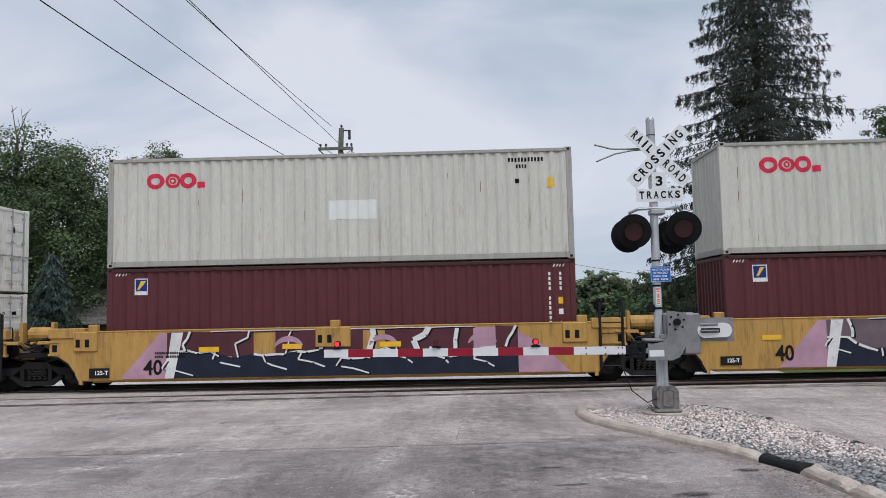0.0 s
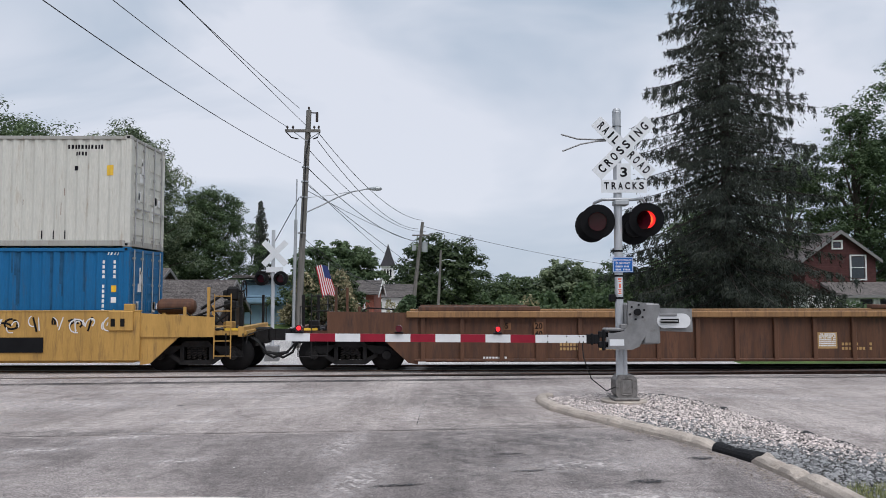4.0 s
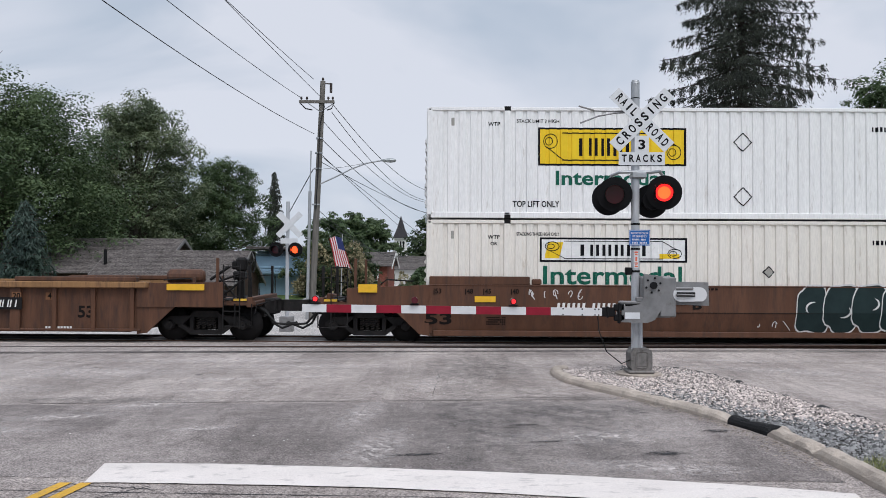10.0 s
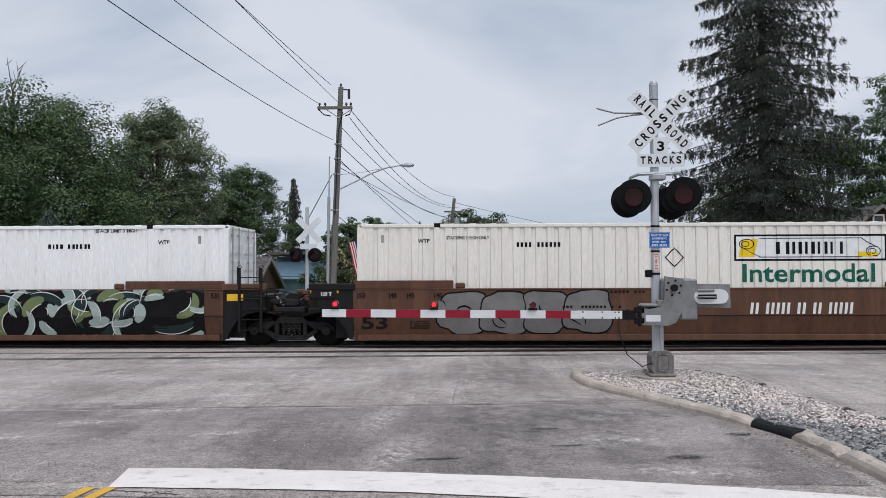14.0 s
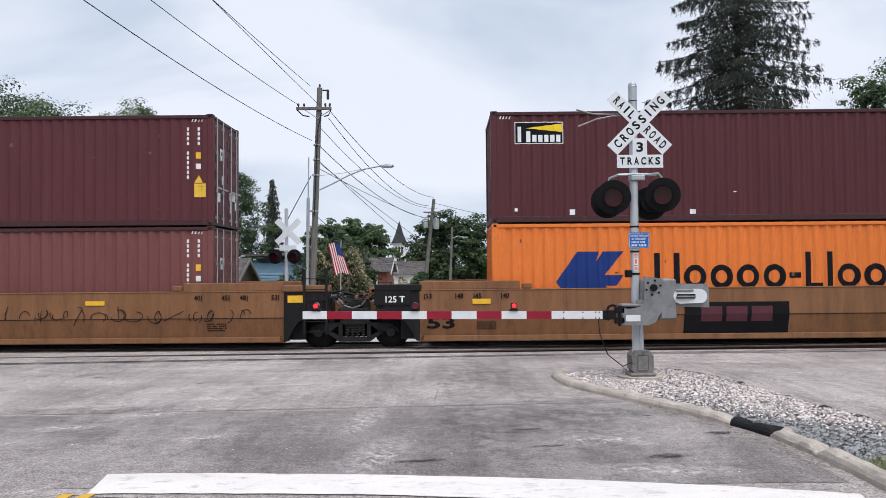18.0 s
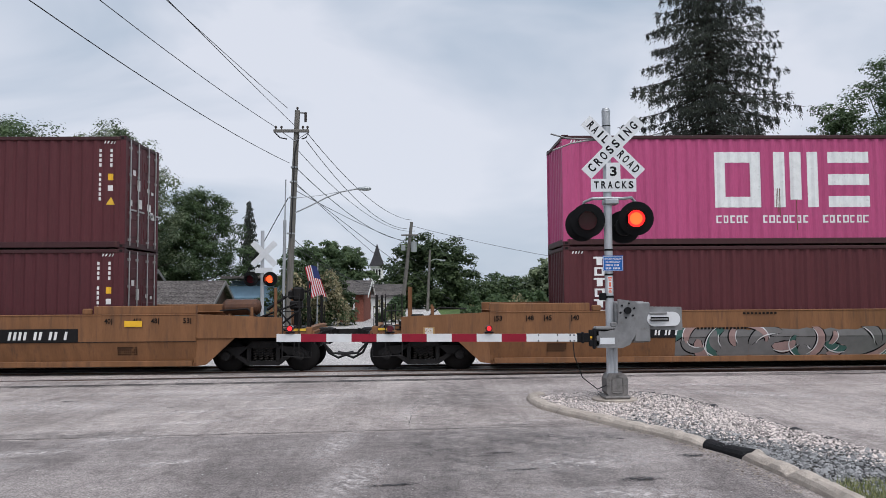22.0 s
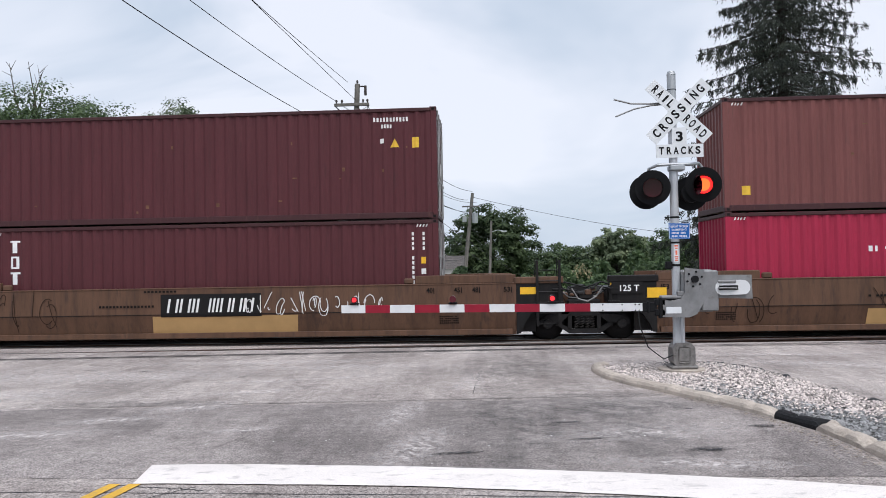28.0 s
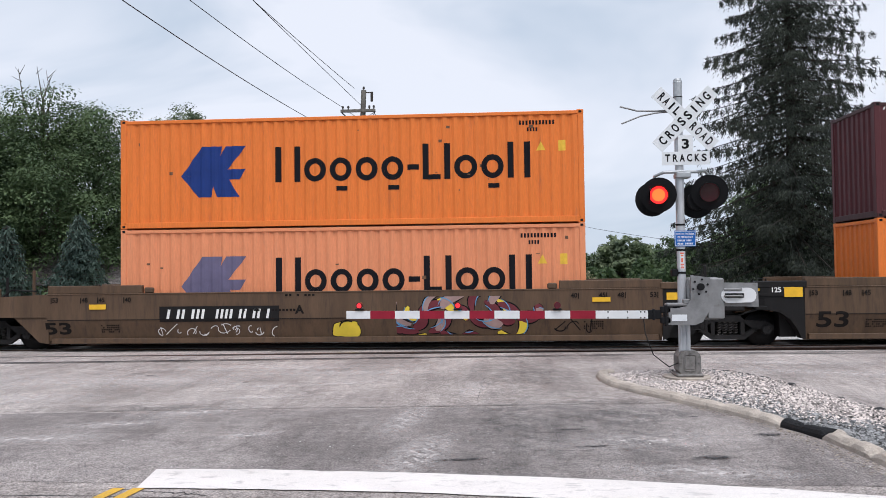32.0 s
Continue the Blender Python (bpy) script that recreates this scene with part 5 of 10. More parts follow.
def container(size, h, s0, z, paint, label, frame_mat=None, post_mat=None, door_mat=None, closed_end=0):
    M = box_parts(size, h)
    L, W, _ = M["dims"]
    c = thing("shipping_container", label, "container", group="shipping containers")
    TRAIN.append((c, s0, TRAIN_Y - W / 2, z))
    fm, pm = frame_mat or paint, post_mat or paint
    part("side_wall", M["near"], paint, c)
    part("side_wall", M["far"], paint, c)
    part("front_wall", M["front"], paint, c)
    part("roof", M["roof"], paint, c)
    part("floor_pan", M["floor"], paint, c)
    part("rail_frame", M["rails"], fm, c)
    for q, leaf_ in enumerate(M["leaves"]):
        lf = part("door", leaf_, door_mat or paint, c)
        for rod in M["rods"][2 * q : 2 * q + 2]:
            part("lock_rod", rod, ROD, lf)
        if size == 40:
            b = Build()
            rr = random.Random(int(s0 * 10) + q)
            for k in range(5):
                yy, zz = 0.3 + q * 1.15 + rr.uniform(0, 0.6), rr.uniform(0.4, h - 0.5)
                b.box(L - 0.003, L + 0.0015, yy, yy + rr.uniform(0.08, 0.3), zz, zz + rr.uniform(0.08, 0.35))
            tagged(part("door_placard", b, WHITE, lf), kind="stuff")
    if size == 53 and closed_end:
        b = Build()
        b.bbox(-0.012, 0.02, 0.14, W - 0.14, 0.16, h - 0.12, 0.006)
        wall = part("end_panel", b, paint, c)
        for k in range(8):
            z = 0.42 + k * (h - 1.30) / 7
            b = Build()
            ya, yb = 0.22, W - 0.22
            for yy in (ya, yb):
                b.face([(-0.010, yy, z + 0.10), (-0.062, yy, z + 0.02), (-0.058, yy, z - 0.03), (-0.010, yy, z - 0.05)])
            for (xa, za), (xb, zb) in (((-0.010, 0.10), (-0.062, 0.02)), ((-0.062, 0.02), (-0.058, -0.03)), ((-0.058, -0.03), (-0.010, -0.05))):
                b.face([(xa, ya, z + za), (xa, yb, z + za), (xb, yb, z + zb), (xb, ya, z + zb)])
            part("end_rib", b, paint, wall)
        b = Build()
        b.box(-0.020, -0.012, 0.72, 1.52, h - 0.56, h - 0.26)
        pl = part("placard", b, SIGN_YELLOW if closed_end == 1 else CHALK, wall, "printed sign plate")
        for k in range(6):
            b = Build()
            y = 0.84 + k * 0.10
            b.box(-0.024, -0.021, y, y + 0.055, h - 0.48, h - 0.34)
            part("sign_bar", b, INK, pl)
        for y0, z0, ww, hh in ((0.36, 0.62, 0.20, 0.26), (0.82, 0.66, 0.15, 0.16), (1.20, 0.66, 0.08, 0.14)):
            b = Build()
            b.box(-0.070, -0.063, y0, y0 + ww, z0, z0 + hh)
            part("data_plate", b, GREY_RAIL, wall)
        for z in (0.62, h - 1.15):
            for o, mt in ((0.0, INK), (0.004, CHALK)):
                b = Build()
                r = 0.19 - 5 * o
                b.face([(-0.066 - o, 1.98 - r, z), (-0.066 - o, 1.98, z + r), (-0.066 - o, 1.98 + r, z), (-0.066 - o, 1.98, z - r)])
                part("diamond_placard", b, mt, wall)
    elif size == 53:
        for y0, y1 in ((0.14, W / 2 - 0.01), (W / 2 + 0.01, W - 0.14)):
            b = Build()
            b.bbox(-0.015, 0.02, y0, y1, 0.18, h - 0.13, 0.006)
            lf = part("door", b, paint, c)
            for k in range(7):
                b = Build()
                z = 0.42 + k * (h - 0.85) / 6
                b.bbox(-0.028, -0.012, y0 + 0.06, y1 - 0.06, z - 0.03, z + 0.03, 0.006)
                part("door_rib", b, paint, lf)
            for f in (0.28, 0.74):
                b = Build()
                y = y0 + (y1 - y0) * f
                b.tube([(-0.045, y, 0.12), (-0.045, y, h - 0.08)], 0.022, 6)
                part("lock_rod", b, ROD, lf)
        b = Build()
        b.box(-0.034, -0.029, 0.30, 2.0, h - 1.0, h - 0.62)
        pl = part("placard", b, CHALK, c, "white sign plate with dark bars")
        for k in range(6):
            b = Build()
            b.box(-0.038, -0.035, 0.75 + k * 0.17, 0.85 + k * 0.17, h - 0.92, h - 0.70)
            part("sign_bar", b, INK, pl)
    for x, _ in M["posts"]:
        part("corner_post", M["post"], pm, c, m=pose(x, 0, 0))
        part("corner_post", M["post"], pm, c, m=pose(x, W - 0.14, 0))
    xs = (0.0, L - 0.172) if size == 40 else (1.981, L - 1.981 - 0.172)
    for x in xs:
        for zz in (0.0, h - 0.115):
            k = part("corner_casting", M["casting"], fm if size == 40 else BLACK, c, m=pose(x, 0, zz))
            part("casting_slot", M["hole"], BLACK, k)
            part("corner_casting", M["casting"], fm if size == 40 else BLACK, c, m=pose(x, W - 0.157, zz))
    return c


def wall_depth(size, x):
    pts = WALLS[size]
    for (a, da), (b_, db) in zip(pts, pts[1:]):
        if a <= x <= b_:
            return da + (db - da) * (x - a) / max(b_ - a, 1e-6)
    return 0.0


def clip_slab(poly, x0, x1):
    """Cuts a convex polygon of (x, z) to x0 <= x <= x1."""
    for lim, keep in ((x0, lambda p: p[0] >= x0 - 1e-9), (x1, lambda p: p[0] <= x1 + 1e-9)):
        out = []
        for i in range(len(poly)):
            p, q = poly[i - 1], poly[i]
            if keep(p) != keep(q):
                t = (lim - p[0]) / (q[0] - p[0])
                out.append((lim, p[1] + t * (q[1] - p[1])))
            if keep(q):
                out.append(q)
        poly = out
        if len(poly) < 3:
            return []
    return poly


def sprayed(parent, size, polys, mat, name="marking", label="", lift=0.005, base=0.02, kind=""):
    """Paint on a corrugated wall: convex polygons of (x, z), folded over the ribs."""
    b = Build()
    pts = WALLS[size]
    for order, poly in enumerate(polys):
        hair = 0.0003 * ((order * 5) % 13)
        lo, hi = min(p[0] for p in poly), max(p[0] for p in poly)
        for (a, _), (c, _) in zip(pts, pts[1:]):
            if c <= lo or a >= hi or c - a < 1e-6:
                continue
            cut = clip_slab(list(poly), a, c)
            if cut:
                b.face([(x, base + wall_depth(size, min(max(x, a), c)) - lift - hair, z) for x, z in cut])
    return tagged(part(name, b, mat, parent, label), kind=kind) if b.f else None


def rect(x0, x1, z0, z1, slant=0.0):
    return [(x0, z0), (x1, z0), (x1 + slant, z1), (x0 + slant, z1)]


def spray_text(parent, size, s, height, mat, x, z, bold=0.0, spacing=1.0, width=None, turn=False):
    me = text_mesh(s, height, mat, bold, spacing)
    me.calc_loop_triangles()
    k = 1.0
    if width:
        xs = [v.co.x for v in me.vertices]
        k = width / (max(xs) - min(xs))
    polys = []
    for t in me.loop_triangles:
        p = [(x + me.vertices[i].co.x * k, z + me.vertices[i].co.z) for i in t.vertices]
        if abs((p[1][0] - p[0][0]) * (p[2][1] - p[0][1]) - (p[2][0] - p[0][0]) * (p[1][1] - p[0][1])) > 1e-7:
            polys.append(p)
    return sprayed(parent, size, polys, mat, "lettering")


# ---- the consist ----
def box_paint(name, c, amount=0.0, rusty=(0.12, 0.06, 0.045), vary=0.10):
    return weather(name, c, rusty, amount, vary, 0.5)


GREY_RAIL = box_paint("rusted_grey_frame", (0.34, 0.33, 0.30), 0.1, (0.16, 0.09, 0.06))
SIGN_YELLOW = material("bright_yellow_paint", (0.82, 0.56, 0.02), rough=0.5, vary=0.06)
GREY_BOX = box_paint("pale_grey_box", (0.545, 0.53, 0.475), -0.08, (0.33, 0.27, 0.20), 0.08)
MAROON = box_paint("maroon_box", (0.095, 0.027, 0.031), -0.05, (0.085, 0.03, 0.03))
MAROON_DARK = box_paint("dark_maroon_box", (0.085, 0.024, 0.028), -0.05, (0.06, 0.022, 0.024))
MAROON_FADED = box_paint("faded_maroon_box", (0.165, 0.060, 0.055), -0.05, (0.11, 0.05, 0.045))
BLUE_BOX = box_paint("blue_box", (0.010, 0.110, 0.26), -0.02, (0.04, 0.07, 0.11))
ORANGE = box_paint("orange_box", (0.70, 0.18, 0.035), -0.1, (0.45, 0.13, 0.05), 0.07)
ORANGE_FADED = box_paint("faded_orange_box", (0.68, 0.25, 0.12), -0.05, (0.55, 0.22, 0.12), 0.07)
PINK = box_paint("magenta_box", (0.45, 0.080, 0.195), -0.06, (0.36, 0.085, 0.17), 0.08)
CRIMSON = box_paint("crimson_box", (0.33, 0.022, 0.055), -0.06, (0.28, 0.02, 0.04), 0.08)
WHITE_BOX = box_paint("white_box", (0.83, 0.825, 0.815), -0.16, (0.50, 0.46, 0.42), 0.04)
CREAM_BOX = box_paint("cream_box", (0.78, 0.74, 0.675), -0.16, (0.45, 0.36, 0.28), 0.05)
DARK_RAIL = box_paint("dark_box_frame", (0.055, 0.022, 0.024), 0.0)
SIGN_BLUE = material("deep_blue_paint", (0.012, 0.035, 0.17), rough=0.5, vary=0.1)
SIGN_GREEN = material("dark_green_paint", (0.010, 0.115, 0.075), rough=0.5, vary=0.1)
SIGN_RED = material("red_paint", (0.60, 0.03, 0.07), rough=0.5, vary=0.1)
INK = material("black_paint", (0.010, 0.010, 0.013), rough=0.8, spec=0.1, vary=0.1)
CHALK = material("white_paint", (0.78, 0.78, 0.77), rough=0.55, vary=0.08, scale=5, dirt=(0.45, 0.42, 0.40), dirt_amount=-0.1)
FADED_BLUE = material("faded_blue_paint", (0.13, 0.115, 0.19), rough=0.5, vary=0.12)


# units of the train: kind, ends of the side walls, paint, label, truck modes
JO = lambda s: ("joint", s)
EN = lambda s: ("end", s)
well_car("yellow", -25.6, -12.8, "yellow", "yellow well car unit carrying stacked containers", ("none", 0), JO(-11.3), 1)
U1 = well_car("yellow", -9.85, 3.2, "yellow", "yellow well car unit sprayed with pink and dark graffiti", JO(-11.3), JO(4.58), 2)
U2 = well_car("yellow", 6.05, 19.0, "yellow", "yellow well car unit sprayed with pink and navy graffiti", JO(4.58), JO(20.5), 3)
U3 = well_car("yellow", 22.0, 34.9, "yellow", "yellow well car end unit with black block graffiti", JO(20.5), EN(36.2), 4)
E1 = well_car("ribbed", 41.9, 58.1, "ribbed", "empty ribbed brown well car end unit", EN(40.15), JO(59.66), 5)
E2 = well_car("ribbed", 61.25, 77.5, "ribbed", "empty ribbed brown well car middle unit", JO(59.66), JO(79.15), 6)
E3 = well_car("ribbed", 80.8, 96.9, "ribbed", "empty ribbed brown well car end unit", JO(79.15), EN(98.55), 7)
W1 = well_car("smooth", 104.35, 120.4, "brown", "rust-brown well car unit with a dark green tag", EN(102.8), JO(122.05), 8)
W2 = well_car("smooth", 123.75, 139.75, "brown", "rust-brown well car unit covered in green and white graffiti", JO(122.05), JO(141.4), 9)
W3 = well_car("smooth", 143.1, 159.3, "brown", "rust-brown well car end unit with silver graffiti", JO(141.4), EN(161.2), 10)
V1 = well_car("smooth", 166.6, 182.6, "tan", "tan well car end unit with large black numerals", EN(165.0), JO(184.35), 11)
V2 = well_car("smooth", 186.05, 202.0, "tan", "tan well car middle unit with a black painted panel", JO(184.35), JO(203.75), 12)
V3 = well_car("smooth", 205.45, 221.4, "tan", "tan well car end unit with touched-up paint", JO(203.75), EN(223.0), 13)
X1 = well_car("smooth", 228.8, 244.95, "tan", "tan single well car with teal and grey graffiti", EN(227.1), EN(246.5), 14)
K1 = well_car("smooth", 252.2, 268.15, "kbrown", "dull brown well car end unit with a pale repaired strip", EN(250.6), JO(269.9), 15)
K2 = well_car("smooth", 271.6, 287.65, "kbrown", "dull brown well car middle unit with scrawled tags", JO(269.9), JO(289.4), 16)
K3 = well_car("smooth", 291.15, 307.0, "kbrown", "dull brown well car end unit with black outline tags", JO(289.4), EN(308.6), 17)
H1 = well_car("smooth", 314.6, 330.5, "olive", "olive-brown well car end unit with bright graffiti", EN(312.9), JO(332.2), 18)
H2 = well_car("smooth", 333.95, 350.0, "olive", "olive-brown well car unit with stacked containers", JO(332.2), ("none", 0), 19)

FLOOR = 0.25
HC, STD = 2.896, 2.591
UP = FLOOR + HC + 0.012
B = {}
B["u0b"] = container(40, 2.40, -25.1, 0.2, CREAM_BOX, "cream low shipping container in a well car")
B["u0t"] = container(40, 2.40, -25.09, 2.65, CREAM_BOX, "cream low shipping container stacked on another")
B["u1b"] = container(40, HC, -9.36, FLOOR, MAROON, "maroon corrugated shipping container low in a well car", DARK_RAIL)
B["u1t"] = container(40, HC, -9.36, UP, GREY_BOX, "pale grey corrugated shipping container with rusted corner posts", GREY_RAIL, GREY_RAIL)
B["u2b"] = container(40, HC, 6.6, FLOOR, MAROON, "maroon corrugated shipping container low in a well car", DARK_RAIL)
B["u2t"] = container(40, HC, 6.6, UP, GREY_BOX, "pale grey corrugated shipping container with red emblem", GREY_RAIL)
B["u3b"] = container(40, HC, 22.3, FLOOR, BLUE_BOX, "blue corrugated shipping container with white markings")
B["u3t"] = container(40, HC, 22.3, UP, GREY_BOX, "pale grey corrugated shipping container with repair patches", GREY_RAIL)
B["w1b"] = container(53, HC, 104.27, FLOOR, CREAM_BOX, "cream long domestic container with green lettering", closed_end=2)
B["w1t"] = container(53, HC, 104.27, UP, WHITE_BOX, "white long domestic container with a yellow sign", closed_end=1)
B["w2b"] = container(53, HC, 123.68, FLOOR, WHITE_BOX, "white long domestic container with a bright yellow sign")
B["w3b"] = container(53, HC, 143.17, FLOOR, CREAM_BOX, "cream long domestic container with an outlined sign")
B["v1b"] = container(40, HC, 168.54, FLOOR, MAROON_FADED, "faded maroon shipping container low in a well car", DARK_RAIL)
B["v1t"] = container(40, HC, 168.54, UP, MAROON, "maroon shipping container with a small blue emblem", DARK_RAIL)
B["v2b"] = container(40, HC, 187.91, FLOOR, ORANGE, "bright orange shipping container with large black markings")
B["v2t"] = container(40, HC, 187.91, UP, MAROON_DARK, "dark maroon shipping container with a dark sign", DARK_RAIL)
B["v3b"] = container(40, HC, 207.30, FLOOR, MAROON_DARK, "dark maroon shipping container with slanted white marks", DARK_RAIL)
B["v3t"] = container(40, HC, 207.30, UP, MAROON, "maroon shipping container with an upright white marking", DARK_RAIL)
B["x1b"] = container(40, HC, 230.74, FLOOR, MAROON, "maroon shipping container with an upright white marking", DARK_RAIL)
B["x1t"] = container(40, HC, 230.74, UP, PINK, "magenta shipping container with large worn white marks", DARK_RAIL)
B["k1b"] = container(40, STD, 254.27, FLOOR, MAROON_DARK, "dark maroon low shipping container with a white lozenge", DARK_RAIL)
B["k1t"] = container(40, HC, 254.27, FLOOR + STD + 0.012, CRIMSON, "crimson shipping container with large white marks", DARK_RAIL)
B["k2b"] = container(40, HC, 273.5, FLOOR, MAROON_DARK, "dark maroon shipping container with upright white marks", DARK_RAIL)
B["k2t"] = container(40, HC, 273.5, UP, MAROON_DARK, "dark maroon plain shipping container", DARK_RAIL)
B["k3b"] = container(40, HC, 292.95, FLOOR, CRIMSON, "crimson shipping container low in a well car", DARK_RAIL)
B["k3t"] = container(40, HC, 292.95, UP, MAROON_FADED, "faded red-brown shipping container", DARK_RAIL)
B["h1b"] = container(40, HC, 316.46, FLOOR, ORANGE_FADED, "faded orange shipping container with black markings")
B["h1t"] = container(40, HC, 316.46, UP, ORANGE, "orange shipping container with blue emblem and black markings")
B["h2b"] = container(40, HC, 335.85, FLOOR, ORANGE, "orange shipping container low in a well car")
B["h2t"] = container(40, HC, 335.85, UP, MAROON_DARK, "dark maroon shipping container stacked on an orange one", DARK_RAIL)


# ---- paint and lettering on the well cars ----
PINKISH = material("lilac_spray", (0.42, 0.25, 0.32), rough=0.6, vary=0.15, scale=2)
NAVY = material("navy_spray", (0.014, 0.017, 0.032), rough=0.6, vary=0.2, scale=2)
PLUM = material("maroon_spray", (0.085, 0.026, 0.034), rough=0.6, vary=0.15, scale=2)
WHITE_SPRAY = material("white_spray", (0.66, 0.65, 0.64), rough=0.6, vary=0.12, scale=3, dirt=(0.35, 0.33, 0.3), dirt_amount=-0.05)
SAGE = material("sage_spray", (0.135, 0.205, 0.185), rough=0.6, vary=0.15, scale=3)
DEEP_GREEN = material("deep_green_spray", (0.014, 0.028, 0.029), rough=0.6, vary=0.2, scale=3)
PALE_SAGE = material("pale_sage_spray", (0.33, 0.40, 0.37), rough=0.6, vary=0.15, scale=3)
LIME = material("lime_spray", (0.15, 0.19, 0.085), rough=0.6, vary=0.15, scale=3)
SILVER = material("silver_spray", (0.17, 0.163, 0.158), rough=0.45, vary=0.15, scale=3)
BLACK_SPRAY = material("black_spray", (0.010, 0.010, 0.011), rough=0.8, spec=0.1, vary=0.2, scale=3)
SOOT_SPRAY = material("thin_dark_marker", (0.035, 0.022, 0.016), rough=0.8, spec=0.1, vary=0.3, scale=5)
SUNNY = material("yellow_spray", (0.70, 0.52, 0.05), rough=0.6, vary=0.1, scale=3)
DUSKY = material("dusky_maroon_spray", (0.14, 0.028, 0.036), rough=0.6, vary=0.2, scale=3)
MAUVE = material("mauve_grey_spray", (0.135, 0.098, 0.112), rough=0.6, vary=0.25, scale=2)
SCARLET = material("scarlet_spray", (0.30, 0.015, 0.03), rough=0.6, vary=0.15, scale=3)
SKYBLUE = material("sky_spray", (0.12, 0.30, 0.50), rough=0.6, vary=0.15, scale=3)
JADE = material("jade_spray", (0.055, 0.125, 0.105), rough=0.6, vary=0.15, scale=3)
DUSTY = material("dusty_pink_spray", (0.33, 0.22, 0.20), rough=0.6, vary=0.15, scale=3)
PALE_TAN = material("pale_tan_touch_up", (0.42, 0.26, 0.11), rough=0.6, vary=0.1, scale=2)
BROWN_SPRAY = material("brown_panel_spray", (0.22, 0.105, 0.05), rough=0.6, vary=0.15, scale=2)


def blobs(car, items, mat, y, name="graffiti"):
    """Flat sprayed shapes, each a polygon of (s, z)."""
    b = Build()
    for k, p in enumerate(items):
        b.face([(x, y - 0.0003 * ((k * 5) % 13 if len(items) > 1 else 0), z) for x, z in p])
    ob = part(name, b, mat, car)
    return tagged(ob, kind="stuff") if len(items) > 1 else ob


def swoosh(x, z, r, a0, sweep, w, n=9):
    """A curved stroke that swells and tapers, as quads."""
    out = []
    prev = None
    for i in range(n + 1):
        t = i / n
        a = a0 + sweep * t
        px, pz = x + r * math.cos(a) * 1.25, z + r * math.sin(a)
        h = w * math.sin(math.pi * (0.08 + 0.88 * t)) ** 0.7
        cur = ((px - h * math.cos(a), pz - h * math.sin(a)), (px + h * math.cos(a), pz + h * math.sin(a)))
        if prev:
            out.append([prev[0], prev[1], cur[1], cur[0]])
        prev = cur
    return out


def clampz(polys, z0, z1, s0, s1):
    return [[(min(max(x, s0), s1), min(max(z, z0), z1)) for x, z in p] for p in polys]


def wildstyle(car, s0, s1, z0, z1, seed, fills, outline, ground, y, n=46, light=None):
    """Interlocking curved letters: a ground colour, dark outlines and filled strokes."""
    rr = random.Random(seed)
    if ground:
        k = 40
        top = [(s0 + (s1 - s0) * i / k, z1 - 0.10 * rr.random()) for i in range(k + 1)]
        bot = [(s0 + (s1 - s0) * i / k, z0 + 0.10 * rr.random()) for i in range(k + 1)]
        blobs(car, [[bot[i], bot[i + 1], top[i + 1], top[i]] for i in range(k)], ground, y)
    lanes = [[] for _ in fills]
    dark, lite = [], []
    for i in range(n):
        x = s0 + (s1 - s0) * (i + rr.random()) / n
        z = rr.uniform(z0 + 0.2, z1 - 0.2)
        r = rr.uniform(0.22, 0.62)
        a0, sw, w = rr.uniform(0, 6.28), rr.choice((-1, 1)) * rr.uniform(1.0, 2.2), rr.uniform(0.07, 0.15)
        dark += swoosh(x, z, r, a0, sw, w + 0.035)
        lanes[i % len(fills)] += swoosh(x, z, r, a0, sw, w)
        if light:
            lite += swoosh(x, z, r + w * (0.75 if i % 2 else -0.75), a0 + sw * 0.1, sw * 0.8, 0.013)
    blobs(car, clampz(dark, z0, z1, s0, s1), outline, y - 0.003)
    for q, (ln, m) in enumerate(zip(lanes, fills)):
        blobs(car, clampz(ln, z0, z1, s0, s1), m, y - 0.0075 - 0.0041 * q)
    if lite:
        blobs(car, clampz(lite, z0, z1, s0, s1), light, y - 0.024)


def letters_blob(car, s0, s1, z0, z1, seed, fill, edge, y, n=5, edge2=None):
    """Fat rounded bubble shapes side by side."""
    rr = random.Random(seed)
    outer, inner, cuts = [], [], []
    for i in range(n):
        cx = s0 + (s1 - s0) * (i + 0.5) / n
        cz = (z0 + z1) / 2 + rr.uniform(-0.05, 0.05)
        hx, hz = (s1 - s0) / n * 0.60, (z1 - z0) / 2
        ph = rr.uniform(0, 6)
        for lst, g in ((outer, 1.0), (inner, 0.945)):
            pts = []
            for k in range(26):
                a = 6.28318 * k / 26
                q = 1 + 0.10 * math.sin(3 * a + ph) + 0.06 * math.sin(5 * a + 2 * ph)
                c, s = math.cos(a), math.sin(a)
                e = 0.6
                pts.append((cx + g * hx * q * math.copysign(abs(c) ** e, c), cz + (g if g == 1 else g - 0.02) * hz * min(q, 1.0) * math.copysign(abs(s) ** e, s)))
            lst.append(pts)
        cuts += swoosh(cx + 0.02, cz + rr.uniform(-0.1, 0.15), 0.16, rr.uniform(0, 6), 2.4, 0.025)
    for i in range(n):
        blobs(car, [outer[i]], edge, y - 0.0016 * i)
        blobs(car, [inner[i]], fill, y - 0.0016 * i - 0.0008)
    blobs(car, cuts, edge, y - 0.0016 * n - 0.002)


